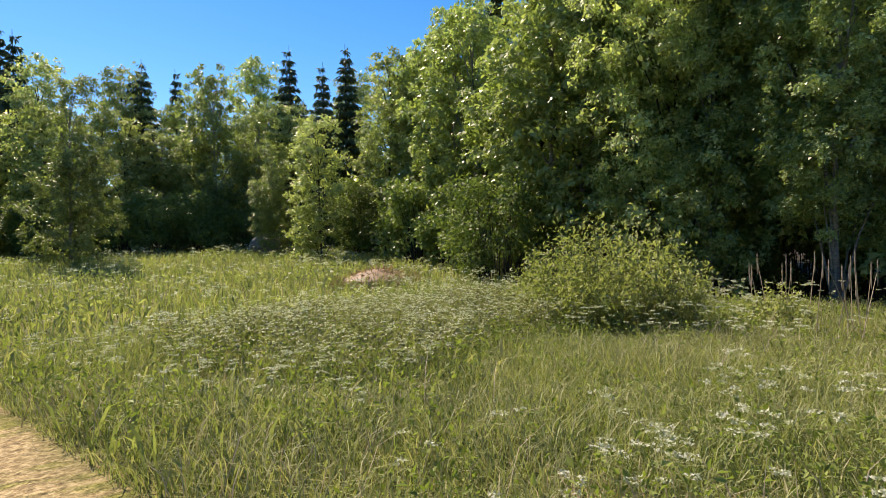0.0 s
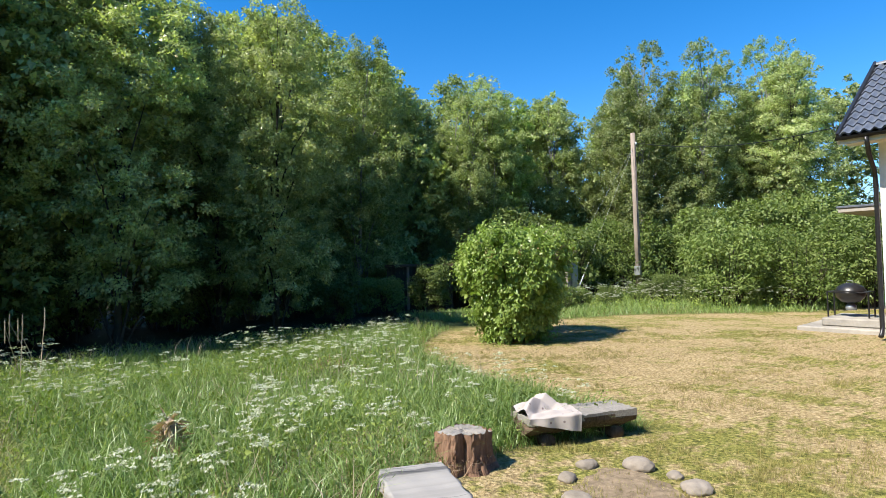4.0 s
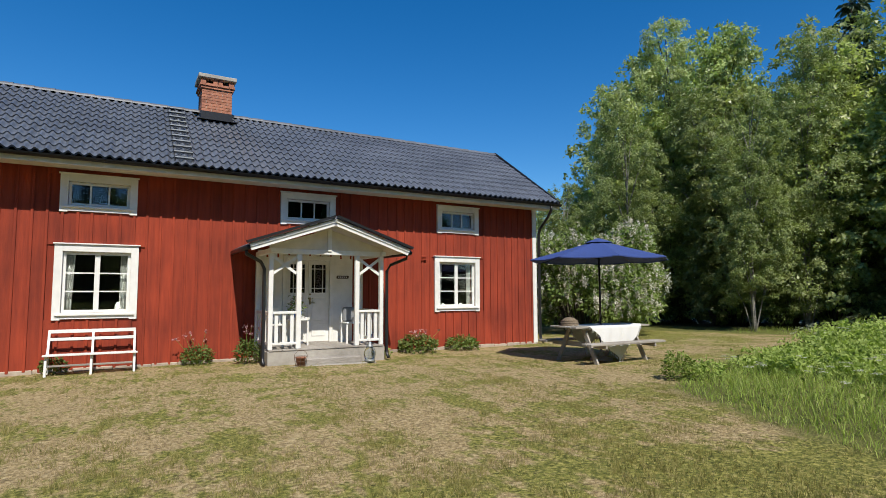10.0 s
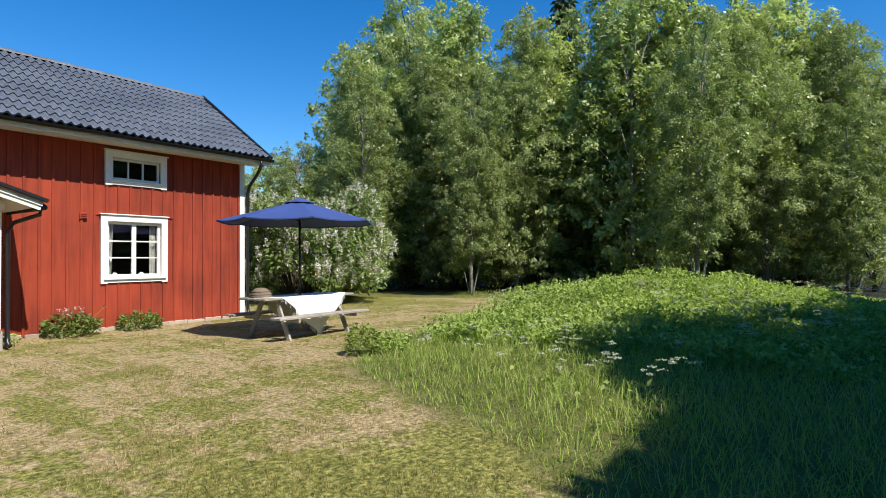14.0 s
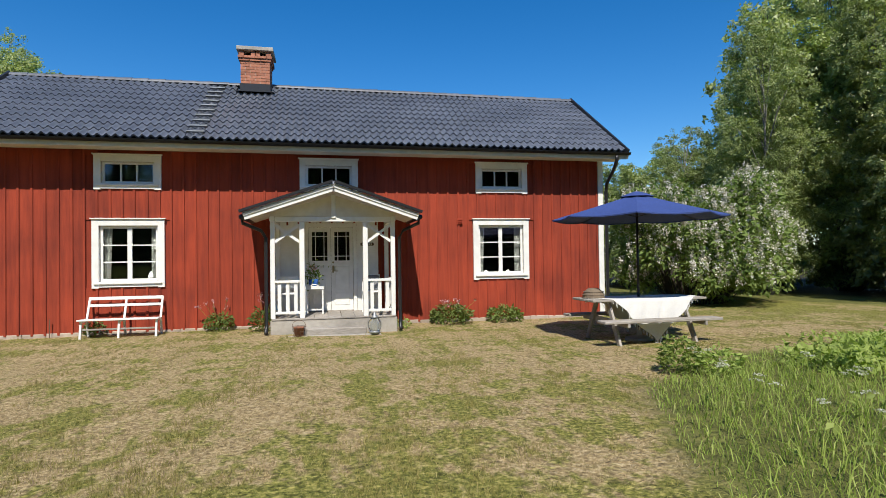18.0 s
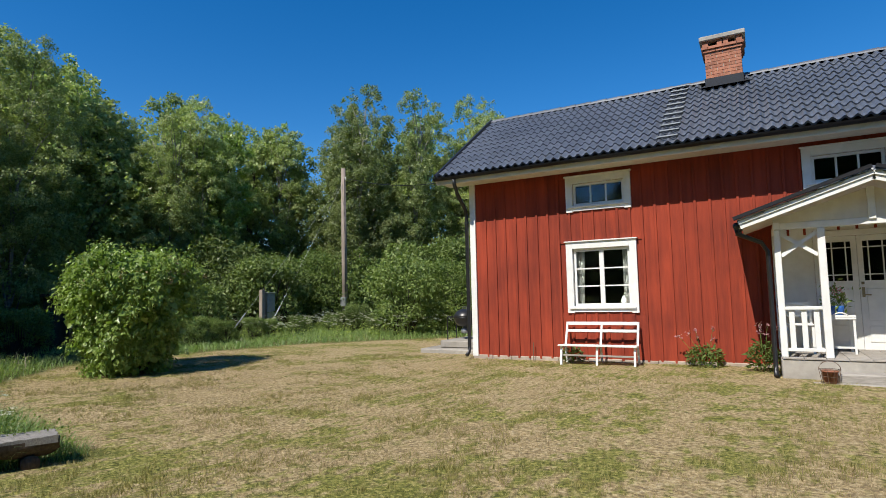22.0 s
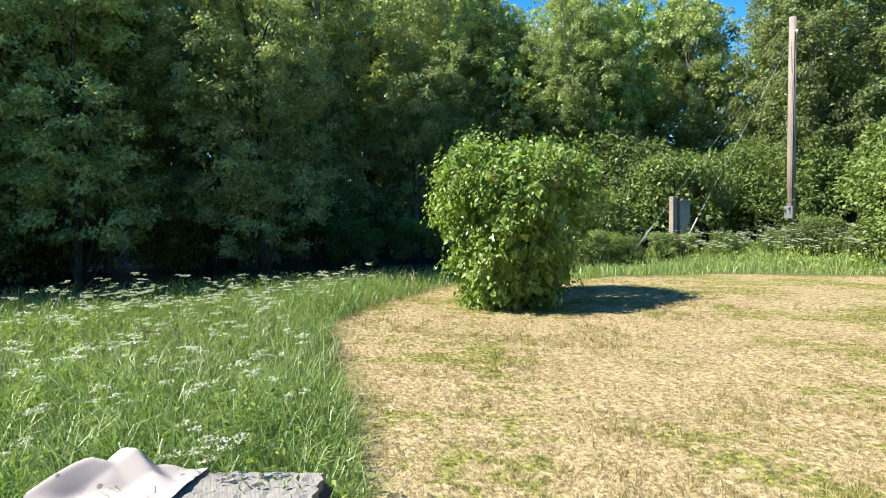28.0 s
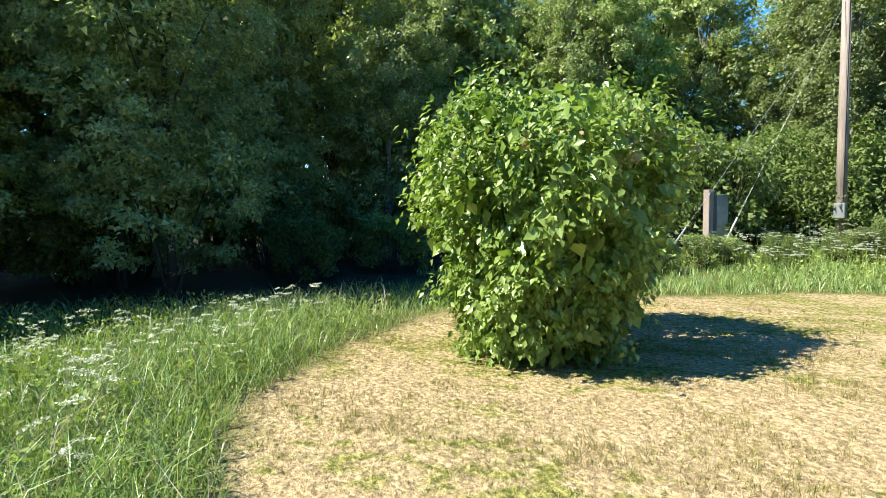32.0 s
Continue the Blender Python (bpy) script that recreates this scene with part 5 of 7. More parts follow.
# far side of the sloping meadow
along([(-15.5, -6), (-18, -10), (-21, -15), (-25, -22)], 2.4, 0.7, ["far_c", "far_b", "aspen_a", "far_b"], 0.8, 1.1, 13)
along([(-18, -4), (-23, -11), (-28, -18), (-31, -25)], 2.6, 0.9, ["far_a", "spruce_a", "far_b"], 1.05, 1.25, 14)
along([(-25, -28), (-20, -34), (-14, -38), (-7, -40), (4, -42)], 2.4, 0.8, ["far_b", "far_c", "far_b"], 0.7, 1.0, 15)
along([(-31, -31), (-24, -41), (-14, -46), (2, -49)], 2.2, 1.0, ["spruce_a", "spruce_a", "far_a"], 0.92, 1.2, 16)
for sx, sy, s in ((-18.8, -25.4, 0.72), (-9.6, -27.0, 0.98)):
    plant(PROTO["birch_c"], sx, sy, s, sx)
along([(-15, -8), (-18, -13), (-22, -21), (-23, -27), (-18, -33), (-11, -36), (0, -38)], 2.1, 0.7, ["under_b", "under", "under_c"], 0.9, 1.5, 32)
along([(-27, -31), (-20, -38), (-12, -42), (0, -46)], 2.6, 0.8, ["far_a", "far_c"], 0.6, 0.8, 33)
for kind, sx, sy, s in (("spruce_a", -22.2, -25.2, 0.85), ("spruce_a", -23.6, -24.6, 0.95), ("far_c", -20.4, -18.6, 0.95), ("far_b", -21.2, -17.4, 1.05), ("spruce_a", -27.5, -16.4, 1.25), ("far_c", -17.6, -20.2, 0.78), ("far_b", -22.8, -15.0, 1.1)):
    plant(PROTO[kind], sx, sy, s, sx * 3)
# undergrowth at the wood's edge
along([(-14.6, 9), (-17, 12.5), (-17.5, 16)], 1.7, 0.4, ["under", "under_b"], 0.4, 0.7, 17)
along([(-16.5, 17.5), (-16, 22), (-13.5, 25), (-9, 27), (-5, 28)], 1.5, 0.5, ["under_b", "under_b", "under", "under_c"], 1.0, 1.45, 18)
along([(-11.2, 22.6), (-9.5, 22.8), (-6.5, 24)], 1.4, 0.3, ["under_c", "under_b"], 0.55, 0.8, 19)
along([(-13.6, 14.8), (-13.4, 17.0), (-11.6, 19.6), (-9.6, 20.6)], 0.75, 0.3, ["under", "under_c"], 0.26, 0.42, 40)
for kind, sx, sy, s in (("under_b", -8.8, 19.8, 0.85), ("under_c", -7.2, 21.6, 1.0), ("under_b", -6.0, 23.0, 1.0), ("under", -15.2, 16.4, 0.9)):
    plant(SHRUBS[kind], sx, sy, s, sx)
along([(20.5, 24), (23.5, 18), (25.5, 11), (27.5, 6)], 2.0, 0.6, ["under", "under_b"], 0.5, 0.9, 20)
along([(12, 27), (16, 25), (19, 22)], 2.0, 0.5, ["under_b", "under"], 0.8, 1.2, 21)

# ---- bushes that stand alone ----
BUSH = (-9.6, 10.8)
def round_bush(x, y):
    """Leaves hanging in layers over a rounded body that is widest above its middle."""
    rng = np.random.default_rng(41)
    t = thing("round_bush", (x, y, gz(x, y)), "dense bright green leafy bush standing on the dry lawn", "bush")
    g0 = gz(x, y) - 0.04
    bm = bmesh.new()
    for k in range(16):
        a = k * 2.4
        limb(bm, (x + 0.25 * math.cos(a), y + 0.25 * math.sin(a), g0), (x + 0.95 * math.cos(a), y + 0.95 * math.sin(a), g0 + 1.0 + 1.4 * rng.random()), 0.025)
    part("stem", bm, "darkbark", t)

    def body(n, shell):
        z = 0.03 + 2.50 * rng.random(n) ** 0.8
        a = rng.random(n) * 6.283
        r = np.interp(z, [0, 0.3, 0.7, 1.2, 1.6, 2.0, 2.28, 2.44, 2.56], [0.62, 0.68, 0.84, 1.03, 1.17, 1.16, 1.02, 0.78, 0.36])
        r = r * (1 + 0.07 * np.sin(3 * a + 2.2 * z) + 0.07 * np.sin(7 * a - 5 * z) + 0.06 * np.sin(13 * a + 11 * z))
        r = r * (shell + (1.02 - shell) * rng.random(n) ** 0.5)
        p = np.stack([x + r * np.cos(a), y + r * np.sin(a), g0 + z + 0.06 * np.sin(5 * a + 3)], 1)
        away = np.stack([np.cos(a), np.sin(a), np.clip((z - 1.5) * 0.8, -0.2, 1.3)], 1)
        return p, away
    tips, grow = body(520, 0.72)
    per = 56
    grow = grow + np.array([0, 0, 0.35]) + rng.normal(0, 0.3, grow.shape)
    u = rng.random(520 * per)
    p = np.repeat(tips, per, axis=0) + np.repeat(grow, per, axis=0) * (u * 0.34 - 0.18)[:, None] + rng.normal(0, 0.058, (520 * per, 3))
    p[:, 2] = np.maximum(p[:, 2], g0 + 0.03)
    away = np.repeat(grow, per, axis=0)
    part("foliage", leaf_mesh("foliage", p, away * 0.45, 0.072, rng, 0.62, 1.0, 0.35, away * 0.4 + np.array([0, 0, 0.3])), "fresh", t)
    p, away = body(3000, 0.35)
    part("inner_foliage", leaf_mesh("inner_foliage", p, away * 0.3, 0.15, rng, 0.7, 0.8), "fresh", t)
    p, away = body(4000, 0.98)
    top = p[p[:, 2] > g0 + 1.9][:16]
    wilt = np.repeat(top, 22, axis=0) + rng.normal(0, 0.045, (22 * len(top), 3))
    part("faded_blossom", leaf_mesh("faded_blossom", wilt, rng.normal(0, 1, wilt.shape), 0.05, rng, 0.8, 0.2), "wilted", t, "faded brownish flower heads")
    return t


round_bush(*BUSH)
white_lilac = shrub("lilac_bush", "big lilac bush covered with pale pinkish white flowers", 42, 3.9, 5.4, 27000, 0.125, "lilac", 170, 0.7, flowers=("blossom", 1150, 0.048, 0.22), base=0.8)
white_lilac.matrix_basis = Matrix.Translation((14.6, 17.6, gz(14.6, 17.6) - 0.1))


def shoots(name, label, x, y, width, depth, h, count, mat, seed, turn=0.0, leaf=0.075):
    """Many leafy shoots rising and leaning outward from a broad root."""
    rng = np.random.default_rng(seed)
    t = thing(name, (x, y, gz(x, y)), label, "bush")
    rr, a = np.sqrt(rng.random(count)), rng.random(count) * 6.283
    lx, ly = rr * np.cos(a) * width / 2, rr * np.sin(a) * depth / 2
    bx, by = x + lx * math.cos(turn) - ly * math.sin(turn), y + lx * math.sin(turn) + ly * math.cos(turn)
    hh = h * (1.0 - 0.55 * rr ** 2) * (0.62 + 0.45 * rng.random(count)) * (0.85 + 0.25 * waves(bx, by, 2.4, seed))
    out = np.stack([(bx - x) * 0.28 + rng.normal(0, 0.14, count), (by - y) * 0.28 + rng.normal(0, 0.14, count)], 1)
    base = np.stack([bx - out[:, 0] * 0.5, by - out[:, 1] * 0.5, ground_z(bx, by) - 0.03], 1)
    tip = base + np.stack([out[:, 0], out[:, 1], hh], 1)
    side = np.tile(np.array([[0.006, 0.004, 0]]), (count, 1))
    part("stem", poly_mesh("stem", np.stack([base - side, base + side, tip], 1).reshape(-1, 3), np.arange(3 * count).reshape(-1, 3)), "darkbark", t)
    per = 26
    u = 0.12 + 0.9 * np.tile(np.linspace(0, 1, per), count) + rng.normal(0, 0.03, per * count)
    p = np.repeat(base, per, axis=0) * (1 - u[:, None]) + np.repeat(tip, per, axis=0) * u[:, None] + rng.normal(0, 0.035, (per * count, 3))
    d = rng.normal(0, 0.7, p.shape) + np.array([0, 0, 0.5])
    part("foliage", leaf_mesh("foliage", p, d, leaf, rng, 0.42, -0.2, 0.4, np.array([-0.1, -0.3, 0.3])), mat, t)
    return t


shoots("willow_shrub", "yellow-green willow shrub with upright shoots in the meadow", -9.2, -3.2, 2.9, 2.2, 2.25, 560, "willow", 43, radians(115))
shoots("willow_shrub", "small yellow-green willow shrub at the meadow's edge", -10.6, -1.0, 1.3, 1.0, 0.8, 90, "willow", 44)

# the first tree and bush of each kind stand deep in the wood
for k, o in enumerate(list(PROTO.values())):
    px, py = -34 - 4 * k, 30 + 2 * k
    o.matrix_basis = Matrix.Translation((px, py, gz(px, py)))
for k, o in enumerate(list(SHRUBS.values())):
    o.matrix_basis = Matrix.Translation((-17.5 - k, 16 + 3 * k, gz(-17.5 - k, 16 + 3 * k)))

# ---- grasses and flowers ----
def scatter(rng, n, x0, x1, y0, y1, keep):
    x, y = rng.uniform(x0, x1, n), rng.uniform(y0, y1, n)
    k = keep(x, y, rng.random(n))
    return np.stack([x[k], y[k], ground_z(x[k], y[k])], 1)


def stuff(name, me, mat, label, category):
    me.materials.append(MAT[mat])
    return tagged(new(name, me), label, category, kind="stuff")


gr = np.random.default_rng(51)


def in_house(x, y):
    return (x > HX0 - 0.05) & (x < HX1 + 0.05) & (y > HY0 - 0.02)


near_w = scatter(gr, 290000, -13.5, 0, -9, 11, lambda x, y, u: (edge_dist(x, y) < -0.02) & (u < np.clip(1.25 - np.hypot(x + 1.5, y - 3) / 14, 0.25, 1)))
hgt = 0.25 + 0.13 * waves(near_w[:, 0], near_w[:, 1], 0.9, 61) + 0.12 * waves(near_w[:, 0], near_w[:, 1], 3.2, 60)
hgt *= np.clip(-edge_dist(near_w[:, 0], near_w[:, 1]) / 0.5 + 0.4, 0.4, 1)
rich = near_w[:, 1] + 1.2 * waves(near_w[:, 0], near_w[:, 1], 1.0, 64) > 1.6
stuff("meadow_grass", blade_mesh("meadow_grass", near_w[rich], hgt[rich], 0.0085, gr, 1.15, 0.7), "grass", "tall lush green meadow grass beside the mown lawn", "grass")
stuff("meadow_grass", blade_mesh("meadow_grass", near_w[~rich], hgt[~rich] * 0.9, 0.0085, gr, 1.15, 0.7), "mixed", "meadow grass mixed with dry brown stems", "grass")
east = scatter(gr, 150000, 4, 22, -6, 15, lambda x, y, u: (edge_dist(x, y) < -0.02) & (u < np.clip(1.3 - np.hypot(x - 5, y - 4) / 14, 0.2, 1)))
hgt = 0.19 + 0.08 * waves(east[:, 0], east[:, 1], 1.1, 62)
hgt *= np.clip(-edge_dist(east[:, 0], east[:, 1]) / 1.3 + 0.3, 0.3, 1)
stuff("meadow_grass", blade_mesh("meadow_grass", east, hgt, 0.0075, gr, 1.0, 0.6), "sunny", "lush meadow grass on the low mound", "grass")
far_w = scatter(gr, 90000, -42, 0, -44, -3, lambda x, y, u: (edge_dist(x, y) < -0.1) & (u < np.clip(1.2 - np.hypot(x, y) / 45, 0.15, 1)))
stuff("meadow_grass", blade_mesh("meadow_grass", far_w, np.full(len(far_w), 0.34), 0.03, gr, 0.6), "mixed", "open meadow grass rising to the wood", "grass")
north = scatter(gr, 46000, -16, -4, 12, 27, lambda x, y, u: (edge_dist(x, y) < 0))
stuff("meadow_grass", blade_mesh("meadow_grass", north, 0.17 + 0.10 * waves(north[:, 0], north[:, 1], 2.5, 63), 0.012, gr, 1.0, 0.7), "grass", "rough grass along the far lawn edge", "grass")
def off_line(x, y):
    """How far from the line walked over the lawn and the ground just ahead of it."""
    spots = ((-1, 4), (1, 5.5), (3, 4.5), (3.2, 6.5), (0.5, 7), (-2, 8.5), (-4.5, 9.5), (-7, 10))
    return np.min([np.hypot(x - a, y - b) for a, b in spots], axis=0)


def lawn_mesh(name, pts, h, w, lean):
    me = tip_mesh(name, pts, h, w, gr, lean)
    me.attributes.new("lush", "FLOAT", "POINT").data.foreach_set("value", np.repeat(lushness(pts[:, 0], pts[:, 1]), 3))
    co = row_coords(pts[:, 0], pts[:, 1]).reshape(-1, 3)
    me.attributes.new("rows", "FLOAT_VECTOR", "POINT").data.foreach_set("vector", np.repeat(co, 3, axis=0).ravel())
    return me


lawn = scatter(gr, 2600000, -12, 17, -2.5, 15, lambda x, y, u: (edge_dist(x, y) > -0.15) & ~in_house(x, y) & (u < np.clip(1.05 - off_line(x, y) / 4.5, 0.04, 1) * (0.42 + 0.5 * waves(x, y, 9, 94) + 0.5 * waves(x, y, 23, 95))))
tall = 0.014 + 0.016 * np.clip(waves(lawn[:, 0], lawn[:, 1], 6, 91) * 2 + 0.3, 0, 1)
stuff("lawn_blades", lawn_mesh("lawn_blades", lawn, tall, 0.0048, 1.6), "short", "short dry straw-coloured mown grass", "grass")
tuft = scatter(gr, 130000, -11, 16, -2, 14.5, lambda x, y, u: (edge_dist(x, y) > -0.1) & (u < 0.35 + 0.65 * np.clip(1.2 - off_line(x, y) / 5, 0, 1)) & (waves(x, y, 3.4, 92) + 0.6 * waves(x, y, 9, 93) + 0.25 * lushness(x, y) > 0.46))
stuff("lawn_tufts", tip_mesh("lawn_tufts", tuft, np.full(len(tuft), 0.050), 0.0065, gr, 1.3), "olive", "greener tufts left standing in the mown lawn", "grass")

# small clumps that stand above the mown straw
def tufty(x, y):
    co = row_coords(x, y).reshape(-1, 3)
    return 1.0 * waves(co[:, 0] * 1.5, co[:, 1] * 0.8, 2.4, 97) + 0.8 * waves(co[:, 0] * 1.5, co[:, 1] * 0.8, 7.0, 98) + 0.3 * lushness(x, y)


cl = scatter(gr, 90000, -12, 17, -3, 15, lambda x, y, u: (edge_dist(x, y) > 0.05) & ~in_house(x, y) & (u < np.clip(1.1 - off_line(x, y) / 8, 0.12, 1) * (0.15 + 1.3 * tufty(x, y))))
per = 12
cp = np.repeat(cl, per, axis=0) + np.stack([gr.normal(0, 0.028, len(cl) * per), gr.normal(0, 0.024, len(cl) * per), np.zeros(len(cl) * per)], 1)
stuff("lawn_clumps", tip_mesh("lawn_clumps", cp, np.repeat(0.026 + 0.030 * gr.random(len(cl)), per), 0.0055, gr, 0.9), "olive", "small olive-brown clumps of grass in the dry lawn", "grass")

# cow parsley: stems and flat umbels
def parsley(name, pts, h, rng, label, florets=35, rad=0.042, size=0.0125):
    n = len(pts)
    hh = h * (0.75 + 0.5 * rng.random(n))
    lean = rng.normal(0, 0.08, (n, 2))
    top = pts + np.stack([lean[:, 0], lean[:, 1], hh], 1)
    side = np.stack([np.full(n, 0.004), np.zeros(n), np.zeros(n)], 1)
    v = np.stack([pts - side, pts + side, top], 1).reshape(-1, 3)
    f = np.arange(3 * n).reshape(-1, 3)
    t = thing(name, (0, 0, 0), label, "wild flowers", kind="stuff")
    part("stems", poly_mesh("stems", v, f), "weeds", t)
    k = rng.integers(2, 5, n)
    heads = np.repeat(top, k, axis=0) + rng.normal(0, 1, (k.sum(), 3)) * np.array([0.055, 0.055, 0.025])
    ray, ra = 7, rng.random(len(heads) * 7) * 6.283
    rr = rad * np.sqrt(rng.random(len(ra)))
    heads = np.repeat(heads, ray, axis=0) + np.stack([rr * np.cos(ra), rr * np.sin(ra), -rr * 0.3], 1)
    p = np.repeat(heads, max(1, florets // ray), axis=0)
    a, r = rng.random(len(p)) * 6.283, rad * 0.3 * np.sqrt(rng.random(len(p)))
    p = p + np.stack([r * np.cos(a), r * np.sin(a), -r * 0.4], 1)
    d = np.stack([np.cos(a), np.sin(a), 0.1 + 0 * a], 1)
    part("umbels", leaf_mesh("umbels", p, d, size, rng, 0.95, -0.1, 0.4, None, True), "umbel", t, "flat white flower heads")
    lv = np.repeat(pts, 7, axis=0) + rng.normal(0, 1, (7 * n, 3)) * np.array([0.10, 0.10, 0.0]) + np.stack([np.zeros(7 * n), np.zeros(7 * n), rng.random(7 * n) * np.repeat(hh, 7) * 0.6], 1)
    part("leaves", leaf_mesh("leaves", lv, rng.normal(0, 1, lv.shape), 0.07, rng, 0.5, 0.1), "weeds", t)
    return t


def patchy(x, y, seed, cut):
    return waves(x, y, 1.3, seed) > cut


pw = scatter(gr, 1900, -12.5, -1, -8, 9, lambda x, y, u: (edge_dist(x, y) < -0.35) & patchy(x, y, 71, -0.04) & ((u < 0.35) | (x > -4.8) | (x < -7.2) | (y < 5.6)))
parsley("cow_parsley", pw, 0.52, gr, "white flowering cow parsley in the meadow grass")
pb = scatter(gr, 90, -10.2, -6.4, 3.6, 7.6, lambda x, y, u: (edge_dist(x, y) < -0.3) & (waves(x, y, 2.2, 74) > -0.1))
parsley("cow_parsley", pb, 0.50, gr, "thick patch of white cow parsley behind the log bench", 35, 0.055, 0.014)
pf = scatter(gr, 2600, -30, -4, -34, -6, lambda x, y, u: patchy(x, y, 72, 0.0))
parsley("cow_parsley", pf, 0.5, gr, "white cow parsley scattered over the far meadow", 12, 0.06, 0.03)
pe = scatter(gr, 900, 6, 21, 0, 12, lambda x, y, u: (edge_dist(x, y) < -0.5) & patchy(x, y, 73, 0.12))
parsley("cow_parsley", pe, 0.5, gr, "white cow parsley on the grassy mound")
pn = scatter(gr, 420, -14, -7, 16.5, 22.5, lambda x, y, u: (edge_dist(x, y) < -0.3))
parsley("cow_parsley", pn, 0.6, gr, "white cow parsley round the wooden pole")

# leafy weeds on the mound
mp = scatter(gr, 6200, 9.0, 21, 0.5, 12, lambda x, y, u: (edge_dist(x, y) < -0.7))
mh = (0.22 + 0.42 * np.exp(-(((mp[:, 0] - 15) / 4.5) ** 2 + ((mp[:, 1] - 6.4) / 3.4) ** 2))) * (0.95 + 0.55 * waves(mp[:, 0], mp[:, 1], 2.4, 79) + 0.45 * waves(mp[:, 0], mp[:, 1], 6, 80))
lp = np.repeat(mp, 26, axis=0)
u = gr.random(len(lp))
lp = lp + np.stack([gr.normal(0, 0.07, len(lp)), gr.normal(0, 0.07, len(lp)), u * np.repeat(mh, 26)], 1)
stuff("raspberry_thicket", leaf_mesh("raspberry_thicket", lp, gr.normal(0, 1, lp.shape) + np.array([0, 0, 0.4]), 0.062, gr, 0.8, 0.1, 0.4, np.array([0, -0.3, 0.5]), True), "weeds", "dense bright green raspberry and nettle growth on the mound", "weeds")

# leafy herbs and dry stems between the grass
hp = scatter(gr, 100000, -13, 0, -9, 10, lambda x, y, u: (edge_dist(x, y) < -0.1) & (waves(x, y, 2.2, 81) + 0.6 * waves(x, y, 5.5, 84) > -0.05))
hp = hp + np.stack([np.zeros(len(hp)), np.zeros(len(hp)), 0.04 + 0.30 * gr.random(len(hp))], 1)
stuff("meadow_herbs", leaf_mesh("meadow_herbs", hp, gr.normal(0, 1, hp.shape) + np.array([0, 0, 0.5]), 0.045, gr, 0.45, 0.0), "weeds", "leafy green herbs among the meadow grass", "herbs")
dp = scatter(gr, 9000, -13, 0, -9, 10, lambda x, y, u: (edge_dist(x, y) < 0.1) & (waves(x, y, 1.6, 82) > 0.05))
stuff("dry_stems", blade_mesh("dry_stems", dp, np.full(len(dp), 0.40), 0.007, gr, 0.7, 0.5), "dry", "pale dry stems standing in the meadow", "dry grass")
ep = scatter(gr, 75000, -6.5, -1.5, -1.2, 5, lambda x, y, u: (edge_dist(x, y) < 0.1) & (edge_dist(x, y) > -1.5) & (u < np.exp(edge_dist(x, y) * 1.2) * (0.6 + 0.9 * waves(x, y, 2.4, 96))))
stuff("dry_edge_grass", blade_mesh("dry_edge_grass", ep, np.full(len(ep), 0.17), 0.008, gr, 1.1, 0.5), "straw", "dry straw-coloured grass along the edge of the meadow", "dry grass")
hp = scatter(gr, 26000, -36, -2, -38, -8, lambda x, y, u: (waves(x, y, 0.9, 83) > 0.0))
hp = hp + np.stack([np.zeros(len(hp)), np.zeros(len(hp)), 0.05 + 0.35 * gr.random(len(hp))], 1)
stuff("meadow_herbs", leaf_mesh("meadow_herbs", hp, gr.normal(0, 1, hp.shape) + np.array([0, 0, 0.5]), 0.13, gr, 0.5, 0.0), "willow", "leafy herbs over the far meadow", "herbs")


# a thicket of greyish flowering weeds and the heap of raked dry grass
wp = scatter(gr, 1700, -10.5, -3.6, -9.5, -3.4, lambda x, y, u: (edge_dist(x, y) < -0.4) & (np.hypot((x + 6.2) / 3.2, (y + 5.6) / 2.2) + 0.25 * waves(x, y, 2, 85) < 1))
parsley("meadowsweet", wp, 0.55, gr, "greyish flowering weeds thick in the meadow", 6, 0.025, 0.014)
lp = np.repeat(wp, 30, axis=0)
lp = lp + np.stack([gr.normal(0, 0.08, len(lp)), gr.normal(0, 0.08, len(lp)), 0.05 + 0.5 * gr.random(len(lp))], 1)
stuff("meadow_herbs", leaf_mesh("meadow_herbs", lp, gr.normal(0, 1, lp.shape) + np.array([0, 0, 0.3]), 0.05, gr, 0.5, 0.0), "sage", "greyish brown-green weed leaves in the meadow", "herbs")


def straw_heap(name, label, x, y, rx, ry, h, count, size, mat, seed):
    rng = np.random.default_rng(seed)
    a, r = rng.random(count) * 6.283, np.sqrt(rng.random(count))
    px_, py_ = x + rx * r * np.cos(a), y + ry * r * np.sin(a)
    z = ground_z(px_, py_) + h * np.exp(-2.2 * r * r) * (0.8 + 0.3 * waves(px_, py_, 5, seed))
    t = thing(name, (x, y, gz(x, y)), label, "dry grass")
    p = np.stack([px_, py_, z], 1)
    bm = bmesh.new()
    lathe(bm, (0, 0, 0), [(0.98, -0.05), (0.7, h * 0.32), (0.35, h * 0.75), (0.05, h * 0.93)], 18)
    bmesh.ops.transform(bm, matrix=Matrix.Translation((x, y, gz(x, y))) @ Matrix.Diagonal((rx, ry, 1, 1)), verts=bm.verts)
    part("core", bm, mat, t, smooth=True)
    part("straw", leaf_mesh("straw", p, rng.normal(0, 1, p.shape) * np.array([1, 1, 0.4]), size, rng, 0.10, 0.2, 0.5, np.array([0, 0, 0.4])), mat, t)
    return t


straw_heap("grass_heap", "low heap of raked reddish dry grass in the meadow", -12.9, -12.0, 1.5, 1.3, 0.42, 2600, 0.22, "straw", 86)
straw_heap("dry_tuft", "pale pinkish tuft of dead grass in the meadow", -6.3, 2.64, 0.17, 0.17, 0.46, 520, 0.13, "straw", 87)
